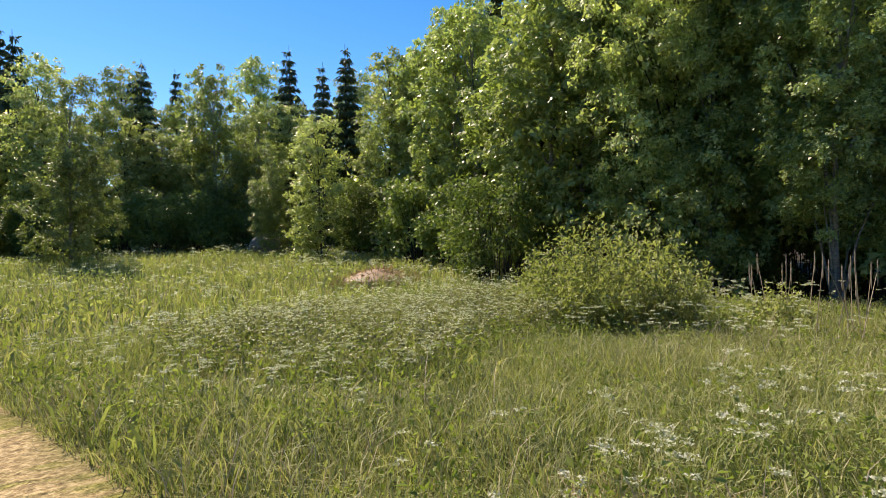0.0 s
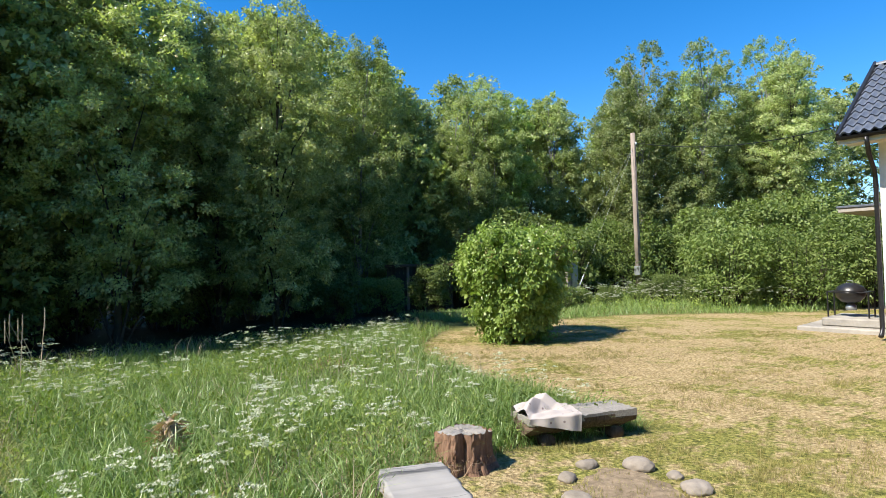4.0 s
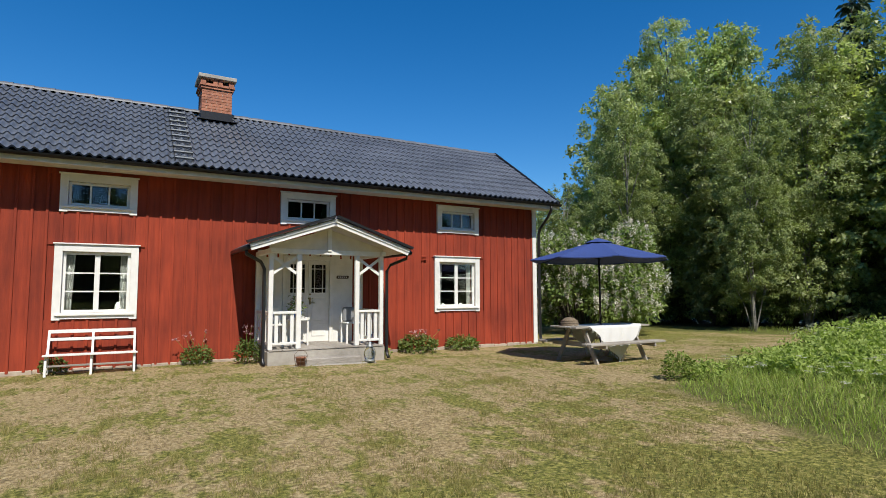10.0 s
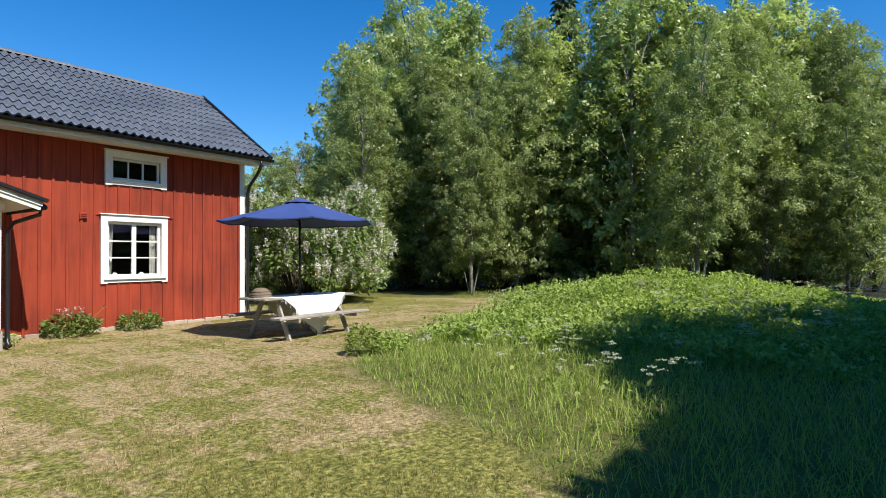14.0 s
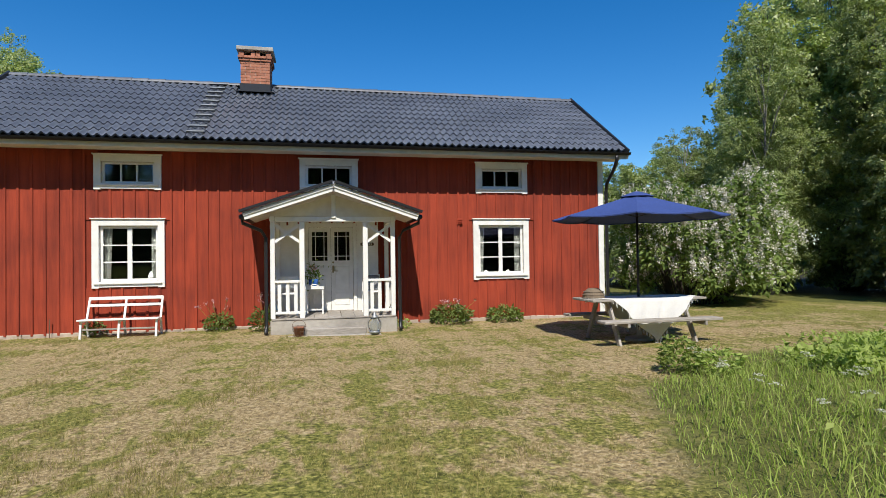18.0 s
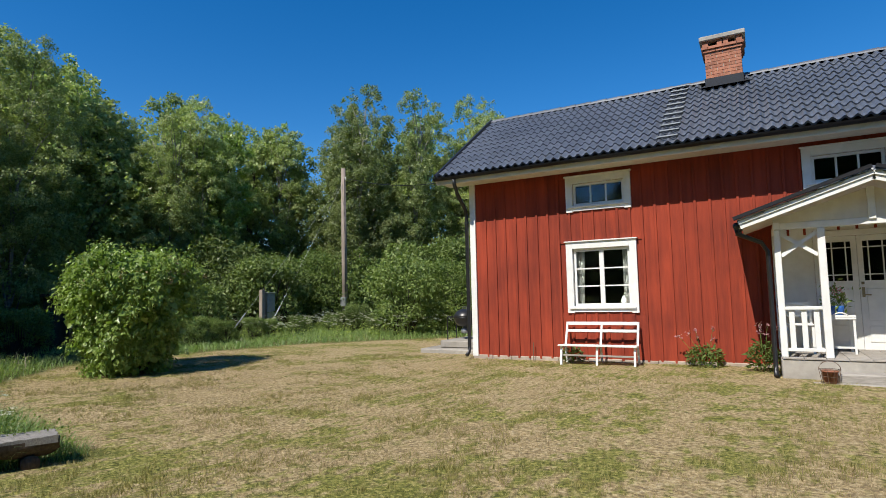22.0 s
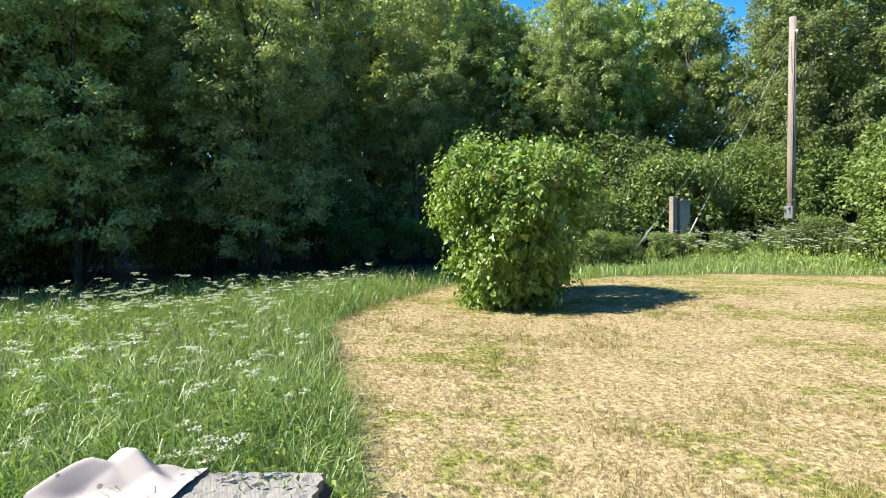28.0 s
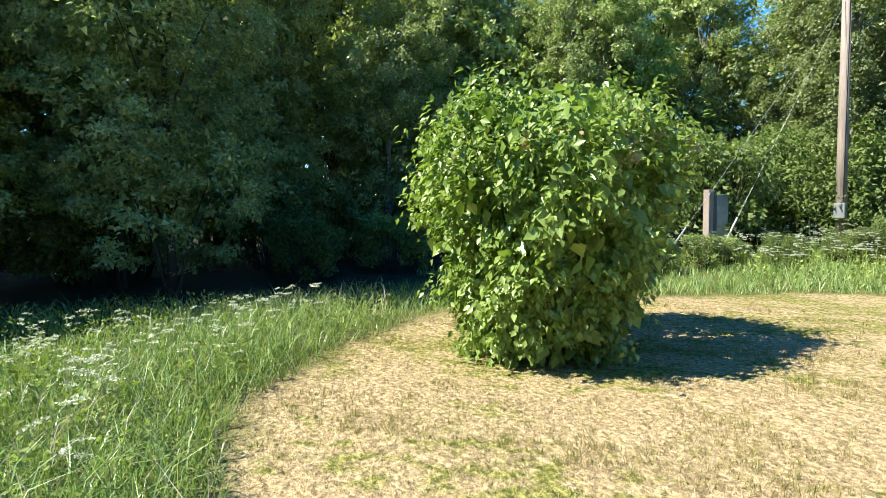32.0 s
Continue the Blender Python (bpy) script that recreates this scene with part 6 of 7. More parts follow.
straw_heap("grass_heap", "low patch of dead tan grass in the meadow", -9.3, 5.9, 0.55, 0.42, 0.14, 700, 0.16, "straw", 88)

# ---- things by the house ----
def bar(parent, name, a, b, w, h, mat, label="", bevel=0.004):
    bm = bmesh.new()
    beam(bm, a, b, w, h, bevel)
    return part(name, bm, mat, parent, label)


bench = thing("garden_bench", (-0.80, 14.62, 0), "white slatted garden bench with grey seat slat against the red wall", "bench")
BX0, BX1 = -1.50, -0.12
for bx in (BX0, -0.81, BX1):
    bar(bench, "front_leg", (bx, 14.36, -0.03), (bx, 14.42, 0.335), 0.04, 0.045, "white")
    bar(bench, "back_leg", (bx, 14.78, -0.03), (bx, 14.70, 0.36), 0.04, 0.045, "white")
    bar(bench, "back_upright", (bx, 14.70, 0.33), (bx, 14.88, 0.78), 0.04, 0.035, "white")
    bar(bench, "seat_bearer", (bx, 14.38, 0.325), (bx, 14.74, 0.33), 0.035, 0.04, "white")
bar(bench, "seat_slat", (BX0 - 0.05, 14.37, 0.362), (BX1 + 0.05, 14.37, 0.362), 0.09, 0.028, "white")
bar(bench, "seat_slat", (BX0 - 0.03, 14.49, 0.358), (BX1 + 0.03, 14.49, 0.358), 0.10, 0.026, "white")
bar(bench, "seat_slat", (BX0 - 0.03, 14.62, 0.352), (BX1 + 0.03, 14.62, 0.352), 0.10, 0.026, "white")
bar(bench, "foot_rail", (BX0 + 0.02, 14.43, 0.17), (BX1 - 0.02, 14.43, 0.17), 0.07, 0.03, "greywood", "bare grey rail")
bar(bench, "back_slat", (BX0 - 0.01, 14.855, 0.76), (BX1 + 0.01, 14.855, 0.76), 0.022, 0.065, "white")
bar(bench, "back_slat", (BX0 - 0.01, 14.80, 0.62), (BX1 + 0.01, 14.80, 0.62), 0.022, 0.055, "white")

# stone steps and the kettle grill at the gable end
steps = thing("stone_steps", (-4.6, 16.2, 0), "two broad worn concrete steps at the gable end", "steps")
part("step", boxed(-5.45, -3.72, 15.55, 17.3, -0.25, 0.09, bevel=0.025), "concrete", steps)
part("step", boxed(-5.05, -3.72, 15.85, 17.3, 0.092, 0.27, bevel=0.025), "concrete", steps)
grill = thing("kettle_grill", (-4.62, 16.4, 0.27), "black round kettle grill with lid in a black frame", "grill")
gc = (-4.62, 16.4, 0)
part("bowl", lathe(bmesh.new(), (gc[0], gc[1], 0.0), [(0.05, 0.58), (0.17, 0.61), (0.26, 0.70), (0.29, 0.80), (0.295, 0.83)], 24), "black", grill, smooth=True)
lid = part("lid", lathe(bmesh.new(), (gc[0], gc[1], 0.0), [(0.30, 0.831), (0.295, 0.86), (0.24, 0.95), (0.12, 1.02), (0.02, 1.035)], 24), "black", grill, "glossy black lid", smooth=True)
bm = bmesh.new()
tube(bm, [(gc[0] - 0.07, gc[1] - 0.02, 1.02), (gc[0] - 0.05, gc[1] - 0.02, 1.075), (gc[0] + 0.05, gc[1] - 0.02, 1.075), (gc[0] + 0.07, gc[1] - 0.02, 1.02)], 0.010, 8)
part("lid_handle", bm, "steel", lid, smooth=True)
part("ash_can", lathe(bmesh.new(), (gc[0], gc[1], 0.0), [(0.10, 0.42), (0.11, 0.50), (0.06, 0.575)], 16), "steel", grill, smooth=True)
for dx, dy in ((-0.38, -0.24), (0.38, -0.24), (-0.38, 0.24), (0.38, 0.24)):
    bm = bmesh.new()
    tube(bm, [(gc[0] + dx, gc[1] + dy, 0.27), (gc[0] + dx, gc[1] + dy, 0.84)], 0.016, 8)
    part("frame_leg", bm, "black", grill)
for dy in (-0.24, 0.24):
    bar(grill, "frame_rail", (gc[0] - 0.40, gc[1] + dy, 0.83), (gc[0] + 0.40, gc[1] + dy, 0.83), 0.025, 0.02, "black")
for dx in (-0.34, 0.34):
    bar(grill, "side_shelf", (gc[0] + dx, gc[1] - 0.22, 0.842), (gc[0] + dx, gc[1] + 0.22, 0.842), 0.09, 0.015, "black")

canopy = thing("rear_canopy", (-4.8, 19.4, 0), "flat roofed canopy with grey eaves behind the gable", "canopy")
part("roof", boxed(-5.35, -3.655, 18.4, 21.2, 2.86, 2.92, bevel=0.01), "tile", canopy)
part("eaves_board", boxed(-5.32, -3.658, 18.43, 21.17, 2.76, 2.858), "concrete", canopy, "weathered grey eaves board")

def leafy_plant(name, x, y, r, h, n, size, mat, label, flower=None, seed=1):
    rng = np.random.default_rng(seed)
    t = thing(name, (x, y, gz(x, y)), label, "plant")
    a, rr = rng.random(n) * 6.283, r * np.sqrt(rng.random(n))
    z = h * rng.random(n) ** 0.7 * (1 - 0.45 * (rr / r) ** 2)
    p = np.stack([x + rr * np.cos(a), y + rr * np.sin(a), gz(x, y) + 0.02 + z], 1)
    out = np.stack([np.cos(a), np.sin(a), 0.4 + 0 * a], 1)
    part("foliage", leaf_mesh("foliage", p, out, size, rng, 0.5, 0.2), mat, t)
    bm = bmesh.new()
    for k in range(9):
        q = p[k * 7 % n]
        tube(bm, [(x + 0.3 * (q[0] - x), y + 0.3 * (q[1] - y), gz(x, y) - 0.03), q], [0.006, 0.003], 4)
    part("stem", bm, "weeds", t)
    if flower:
        k, top = flower
        for j in range(k):
            fx, fy = x + rng.normal(0, r * 0.5), y + rng.normal(0, 0.05) - 0.03
            fz = gz(x, y) + top * (0.75 + 0.35 * rng.random())
            bm = bmesh.new()
            tube(bm, [(x, y, gz(x, y)), (fx, fy, fz)], [0.005, 0.003], 4)
            st = part("flower_stalk", bm, "weeds", t)
            q = np.repeat(np.array([[fx, fy, fz]]), 14, axis=0) + rng.normal(0, 0.02, (14, 3))
            part("flower_head", leaf_mesh("flower_head", q, rng.normal(0, 1, (14, 3)), 0.035, rng, 0.8, 0), "flowers", st, "pinkish red petals")
    return t


leafy_plant("columbine_plant", 1.02, 14.78, 0.30, 0.36, 420, 0.075, "lilac", "low leafy plant with pink flower stalks by the wall", (6, 0.62), 3)
leafy_plant("columbine_plant", 1.92, 14.35, 0.24, 0.50, 380, 0.075, "lilac", "leafy green plant with a few flower stalks beside the porch", (5, 0.80), 4)
leafy_plant("peony_plant", 6.05, 14.68, 0.46, 0.44, 800, 0.09, "lilac", "broad dark green peony plant with reddish buds at the wall", (9, 0.50), 5)
leafy_plant("peony_plant", 7.35, 14.70, 0.40, 0.36, 620, 0.09, "lilac", "small dark green peony plant at the foot of the wall", None, 6)
leafy_plant("weed_tuft", -1.42, 14.84, 0.20, 0.30, 200, 0.07, "lilac", "weeds growing up behind the white bench", None, 7)
leafy_plant("weed_tuft", 4.86, 14.0, 0.14, 0.22, 120, 0.06, "fresh", "small green weeds beside the porch base", None, 8)
leafy_plant("nettle_clump", 7.5, 8.3, 0.24, 0.46, 520, 0.07, "weeds", "tall nettle clump at the edge of the mown lawn", None, 9)
leafy_plant("nettle_clump", 7.85, 8.0, 0.24, 0.32, 300, 0.07, "weeds", "nettle clump at the edge of the mown lawn", None, 10)
leafy_plant("dark_weed", -5.45, 1.22, 0.16, 0.50, 420, 0.07, "lilac", "dark green upright weed in the meadow grass", None, 12)
pipe = thing("marker_stake", (-2.25, 14.86, 0), "thin rusty stake standing against the wall", "stake")
bm = bmesh.new()
tube(bm, [(-2.25, 14.87, -0.05), (-2.25, 14.89, 0.36)], 0.009, 6)
part("rod", bm, "rust", pipe)

# lantern and wire basket on the porch step
lan = thing("lantern", (4.17, 13.24, 0.03), "old grey metal storm lantern on the porch step", "lantern")
lc = (4.17, 13.235)
part("base", lathe(bmesh.new(), (*lc, 0.03), [(0.10, 0), (0.115, 0.03), (0.10, 0.05)], 16), "steel", lan, smooth=True)
gl = part("globe", lathe(bmesh.new(), (*lc, 0.08), [(0.09, 0), (0.125, 0.09), (0.12, 0.17), (0.075, 0.245)], 16), "glass", lan, smooth=True)
for k in range(6):
    a = k * math.pi / 3
    bm = bmesh.new()
    tube(bm, [(lc[0] + r * math.cos(a), lc[1] + r * math.sin(a), 0.08 + z) for r, z in ((0.10, 0), (0.132, 0.09), (0.127, 0.17), (0.08, 0.25))], 0.006, 6)
    part("cage_wire", bm, "steel", lan)
part("hood", lathe(bmesh.new(), (*lc, 0.33), [(0.08, 0), (0.07, 0.03), (0.035, 0.06), (0.03, 0.10), (0.012, 0.12)], 14), "steel", lan, smooth=True)
bk = thing("wire_basket", (2.72, 13.24, 0.03), "rusty wire basket holding a clay pot on the step", "basket")
bc = (2.72, 13.235)
part("clay_pot", lathe(bmesh.new(), (*bc, 0.032), [(0.075, 0), (0.095, 0.15), (0.105, 0.155), (0.105, 0.18)], 16), "brick", bk, smooth=True)
for zz, r in ((0.05, 0.10), (0.13, 0.115), (0.22, 0.13)):
    bm = bmesh.new()
    tube(bm, [(bc[0] + r * math.cos(k * math.pi / 8), bc[1] + r * math.sin(k * math.pi / 8), zz) for k in range(17)], 0.004, 5, False)
    part("wire_ring", bm, "rust", bk)
for k in range(10):
    a = k * math.pi / 5
    bm = bmesh.new()
    tube(bm, [(bc[0] + 0.10 * math.cos(a), bc[1] + 0.10 * math.sin(a), 0.035), (bc[0] + 0.13 * math.cos(a), bc[1] + 0.13 * math.sin(a), 0.225)], 0.0035, 5)
    part("wire", bm, "rust", bk)
bm = bmesh.new()
tube(bm, [(bc[0] + 0.13 * math.cos(a), bc[1], 0.22 + 0.12 * math.sin(a)) for a in np.linspace(0, math.pi, 11)], 0.005, 5)
part("handle", bm, "rust", bk)

# porch furniture
pt = thing("porch_table", (3.03, 14.55, FLOOR), "small white tray table with curved handles in the porch", "table")
part("tray", boxed(2.80, 3.20, 14.30, 14.82, 0.865, 0.895, bevel=0.006), "white", pt)
for y0, y1 in ((14.30, 14.315), (14.805, 14.82)):
    part("tray_rim", boxed(2.80, 3.20, y0, y1, 0.895, 0.935, bevel=0.004), "white", pt)
bm = bmesh.new()
tube(bm, [(2.90 + 0.2 * k / 8, 14.307, 0.93 + 0.04 * math.sin(math.pi * k / 8)) for k in range(9)], 0.011, 6)
part("tray_handle", bm, "white", pt, smooth=True)
for lx in (2.83, 3.17):
    for ly in (14.33, 14.79):
        part("leg", boxed(lx - 0.016, lx + 0.016, ly - 0.016, ly + 0.016, FLOOR, 0.865), "white", pt)
part("stretcher", boxed(2.846, 3.154, 14.325, 14.345, 0.42, 0.45), "white", pt)
pot = thing("flower_pot", (3.0, 14.5, 0.895), "blue glazed pot with a leafy flowering plant on the tray table", "potted plant")
part("pot", lathe(bmesh.new(), (2.98, 14.52, 0.896), [(0.075, 0), (0.10, 0.10), (0.105, 0.17), (0.095, 0.18)], 16), "blue", pot, smooth=True)
r7 = np.random.default_rng(77)
q = np.array([[2.98, 14.52, 1.18]]) + r7.normal(0, 1, (160, 3)) * np.array([0.085, 0.085, 0.11])
part("foliage", leaf_mesh("foliage", q, q - np.array([2.98, 14.52, 1.05]), 0.075, r7, 0.5, 0.2), "lilac", pot)
q = np.array([[2.98, 14.52, 1.30]]) + r7.normal(0, 1, (40, 3)) * np.array([0.08, 0.08, 0.05])
part("blossom", leaf_mesh("blossom", q, r7.normal(0, 1, (40, 3)), 0.04, r7, 0.8, 0), "flowers", pot)
for side, cx, lab in ((0, 2.45, "white wooden chair standing in the porch corner"), (1, 4.22, "white wooden chair with a grey cushion in the porch")):
    ch = thing("porch_chair", (cx, 14.5, FLOOR), lab, "chair", "chairs in the porch")
    part("seat", boxed(cx - 0.20, cx + 0.20, 14.22, 14.64, 0.77, 0.80, bevel=0.008), "white", ch)
    for lx in (cx - 0.18, cx + 0.18):
        part("front_leg", boxed(lx - 0.018, lx + 0.018, 14.24, 14.276, FLOOR, 0.77), "white", ch)
        part("back_leg", boxed(lx - 0.018, lx + 0.018, 14.60, 14.636, FLOOR, 1.16), "white", ch)
    for k in range(3):
        part("back_slat", boxed(cx - 0.16, cx + 0.16, 14.605, 14.63, 0.90 + k * 0.09, 0.955 + k * 0.09, bevel=0.004), "white", ch)
    if side:
        cu = thing("cushion", (cx, 14.5, 0.80), "grey square cushion leaning on the porch chair", "cushion")
        part("cover", boxed(cx - 0.18, cx + 0.18, 14.50, 14.60, 0.805, 1.14, bevel=0.035), "grey_cushion", cu)

# ---- picnic table with cloth and parasol ----
TX, TY = 8.66, 11.12
table = thing("picnic_table", (TX, TY, 0), "weathered grey wooden picnic table with fixed benches", "table")
for k in range(5):
    bar(table, "top_board", (TX - 1.08, TY - 0.32 + k * 0.16, 0.735), (TX + 1.08, TY - 0.32 + k * 0.16, 0.735), 0.15, 0.04, "greywood", bevel=0.008)
for s in (-1, 1):
    for k in range(2):
        bar(table, "bench_board", (TX - 1.08, TY + s * (0.60 + k * 0.14), 0.415), (TX + 1.08, TY + s * (0.60 + k * 0.14), 0.415), 0.13, 0.045, "greywood", bevel=0.008)
for lx in (TX - 0.70, TX + 0.72):
    for s in (-1, 1):
        bar(table, "leg", (lx, TY + s * 0.60, -0.06), (lx, TY + s * 0.20, 0.715), 0.045, 0.095, "greywood", bevel=0.006)
    bar(table, "bench_bearer", (lx + 0.047, TY - 0.80, 0.37), (lx + 0.047, TY + 0.80, 0.37), 0.045, 0.095, "greywood", bevel=0.006)
    bar(table, "top_bearer", (lx + 0.047, TY - 0.38, 0.69), (lx + 0.047, TY + 0.38, 0.69), 0.045, 0.045, "greywood", bevel=0.006)
cloth = thing("tablecloth", (TX + 0.15, TY, 0.757), "white fringed cotton cloth draped cornerwise over the picnic table", "tablecloth")
bm = bmesh.new()
n = 44
half, c0 = 0.78, Vector((TX + 0.04, TY - 0.06))
grid = {}
r8 = np.random.default_rng(88)


def drape(u, v):
    """Cloth lying on the top and hanging over both long edges."""
    a = radians(45)
    x, y = c0.x + (u * math.cos(a) - v * math.sin(a)), c0.y + (u * math.sin(a) + v * math.cos(a))
    edge0, edge1 = TY - 0.40, TY + 0.40
    z = 0.759 + 0.004 * math.sin(9 * x) * math.sin(7 * y)
    over = max(edge0 - y, y - edge1, 0.0)
    if over > 0:
        s = -1 if y < edge0 else 1
        fold = 0.035 * math.sin(11 * x + 2.0 * over) * min(1, over * 5)
        z = 0.76 - over * 0.97
        y = (edge0 if s < 0 else edge1) + s * (0.012 + 0.10 * over + abs(fold) * 0.6)
        x += fold
    side = max(x - (TX + 1.09), (TX - 1.09) - x, 0)
    if side > 0 and over == 0:
        z -= side
    return x, y, z


for i in range(n + 1):
    for j in range(n + 1):
        u, v = -half + 2 * half * i / n, -half + 2 * half * j / n
        grid[i, j] = bm.verts.new(drape(u, v))
for i in range(n):
    for j in range(n):
        bm.faces.new((grid[i, j], grid[i + 1, j], grid[i + 1, j + 1], grid[i, j + 1]))
part("sheet", bm, "cloth", cloth, smooth=True)
fr = []
for k in range(260):
    e, w = k % 4, -half + 2 * half * r8.random()
    u, v = ((w, -half), (w, half), (-half, w), (half, w))[e]
    x, y, z = drape(u, v)
    fr.append((x, y - 0.004, z))
fr = np.array(fr)
tagged(part("fringe", blade_mesh("fringe", fr + np.array([0, 0, -0.05]), np.full(len(fr), 0.06), 0.010, r8, 0.4), "cloth", cloth, "knotted white fringe"), kind="stuff")
dome = thing("food_cover", (7.80, TY + 0.05, 0.757), "brown woven dome cover lying on the picnic table", "food cover")
part("dome", lathe(bmesh.new(), (7.82, TY + 0.05, 0.757), [(0.19, 0.0), (0.19, 0.03), (0.165, 0.11), (0.10, 0.165), (0.03, 0.18)], 24), "wicker", dome, smooth=True)
for zz, r in ((0.012, 0.195), (0.06, 0.187), (0.11, 0.17)):
    bm = bmesh.new()
    tube(bm, [(7.82 + r * math.cos(k * math.pi / 12), TY + 0.05 + r * math.sin(k * math.pi / 12), 0.757 + zz) for k in range(25)], 0.008, 5, False)
    part("woven_band", bm, "wicker", dome)

UX, UY, UR = 8.66, TY, 1.50
para = thing("parasol", (UX, UY, 0.757), "open navy blue parasol standing in the picnic table", "parasol")
bm = bmesh.new()
tube(bm, [(UX, UY, 0.0), (UX, UY, 2.56)], 0.022, 10)
part("pole", bm, "black", para, "dark pole", smooth=True)
part("base", lathe(bmesh.new(), (UX, UY, 0), [(0.24, -0.05), (0.24, 0.04), (0.05, 0.09), (0.03, 0.22)], 20), "concrete", para)
tipz, rimz = 2.60, 2.17
rot0 = radians(14)
for k in range(8):
    a0, a1 = rot0 + k * math.pi / 4, rot0 + (k + 1) * math.pi / 4
    bm = bmesh.new()
    rows = []
    for i in range(7):
        f = i / 6
        row = []
        for j in range(5):
            g = j / 4
            p0 = Vector((math.cos(a0), math.sin(a0), 0)) * UR * f
            p1 = Vector((math.cos(a1), math.sin(a1), 0)) * UR * f
            p = p0.lerp(p1, g)
            z = tipz - (tipz - rimz) * f ** 0.92 - 0.035 * f * math.sin(math.pi * g)
            row.append(bm.verts.new((UX + p.x, UY + p.y, z)))
        rows.append(row)
    for i in range(6):
        for j in range(4):
            bm.faces.new((rows[i][j], rows[i][j + 1], rows[i + 1][j + 1], rows[i + 1][j]))
    bmesh.ops.remove_doubles(bm, verts=bm.verts, dist=1e-5)
    hem = [v for v in rows[6] if v.is_valid]
    low = [bm.verts.new(v.co + Vector((0, 0, -0.018))) for v in hem]
    for j in range(len(hem) - 1):
        bm.faces.new((hem[j], hem[j + 1], low[j + 1], low[j]))
    bmesh.ops.solidify(bm, geom=bm.faces[:], thickness=0.003)
    part("canopy_panel", bm, "navy", para)
    d = Vector((math.cos(a0), math.sin(a0), 0))
    bm = bmesh.new()
    tube(bm, [(UX, UY, tipz - 0.05), Vector((UX, UY, rimz - 0.018)) + d * UR * 0.99], 0.006, 5)
    rib = part("rib", bm, "black", para)
    bm = bmesh.new()
    tube(bm, [(UX, UY, tipz - 0.42), Vector((UX, UY, tipz - 0.24)) + d * UR * 0.5], 0.005, 5)
    part("strut", bm, "black", rib)
bm = bmesh.new()
lathe(bm, (UX, UY, tipz - 0.02), [(0.30, -0.045), (0.20, 0.0), (0.05, 0.05), (0.012, 0.055)], 8)
part("vent_cap", bm, "navy", para)

# ---- pole, cabinet and wires ----
PLX, PLY = -13.4, 22.35
pole = thing("utility_pole", (PLX, PLY, gz(PLX, PLY)), "weathered grey wooden electricity pole at the wood's edge", "pole")
bm = bmesh.new()
tube(bm, [(PLX + 0.05, PLY, gz(PLX, PLY) - 0.3), (PLX, PLY, 3.3), (PLX - 0.03, PLY, 6.95)], [0.13, 0.115, 0.095], 14)
part("shaft", bm, "pole", pole, smooth=True)
part("meter_box", boxed(PLX - 0.02, PLX + 0.24, PLY - 0.24, PLY - 0.12, 1.04, 1.42, bevel=0.01), "steel", pole, "pale grey metal box")
part("insulator", lathe(bmesh.new(), (PLX + 0.12, PLY - 0.03, 6.5), [(0.03, -0.05), (0.04, 0), (0.03, 0.05)], 10), "white", pole)
bm = bmesh.new()
tube(bm, [(PLX + 0.11, PLY - 0.08, z) for z in (0.3, 2.0, 4.0, 6.5)], 0.012, 6)
part("cable_run", bm, "black", pole)
bm = bmesh.new()
pts = []
for k in range(21):
    u = k / 20
    pts.append((PLX + 0.1 + u * (HX0 + 0.15 - PLX - 0.1), PLY - u * (PLY - 18.4), 6.5 + u * (5.15 - 6.5) - 0.5 * math.sin(math.pi * u)))
tube(bm, pts, 0.012, 5)
part("cable", bm, "black", thing("overhead_cable", pts[0], "black overhead cable from the pole to the house gable", "cable"))
CBX, CBY = -13.85, 18.5
cab = thing("cable_cabinet", (CBX, CBY, 0), "grey metal cable cabinet beside a wooden post in the weeds", "cabinet")
cz = gz(CBX, CBY)
part("body", boxed(CBX - 0.15, CBX + 0.10, CBY - 0.08, CBY + 0.28, cz + 0.3, 1.60, bevel=0.012), "steel", cab)
part("lid", boxed(CBX - 0.17, CBX + 0.12, CBY - 0.10, CBY + 0.30, 1.602, 1.64, bevel=0.006), "steel", cab)
part("plinth", boxed(CBX - 0.13, CBX + 0.08, CBY - 0.06, CBY + 0.26, cz - 0.2, cz + 0.3), "concrete", cab)
post = thing("wooden_post", (CBX, CBY - 0.25, 0), "square grey wooden post next to the cable cabinet", "post")
part("stem", boxed(CBX - 0.08, CBX + 0.08, CBY - 0.33, CBY - 0.17, cz - 0.2, 1.74, bevel=0.012), "pole", post)
for ay in (16.4, 18.15):
    g = thing("guy_wire", (-13.6, ay, 0), "thin steel guy wire with a pale guard tube", "wire", "guy wires of the pole")
    a, b2 = Vector((-13.6, ay, gz(-13.6, ay))), Vector((PLX, PLY, 6.4))
    bm = bmesh.new()
    tube(bm, [a, b2], 0.003, 5)
    part("strand", bm, "steel", g)
    d = (b2 - a).normalized()
    bm = bmesh.new()
    tube(bm, [a + d * 0.2, a + d * 1.25], 0.02, 8)
    part("guard_tube", bm, "steel", g)

# ---- low shed under the trees ----
SHX, SHY = -18.1, 14.6
SH = Matrix.Translation((SHX, SHY, gz(SHX, SHY))) @ Matrix.Rotation(radians(52), 4, "Z")
shed = thing("woodshed", (SHX, SHY, gz(SHX, SHY)), "low dark weathered board shed in the shade of the trees", "shed")
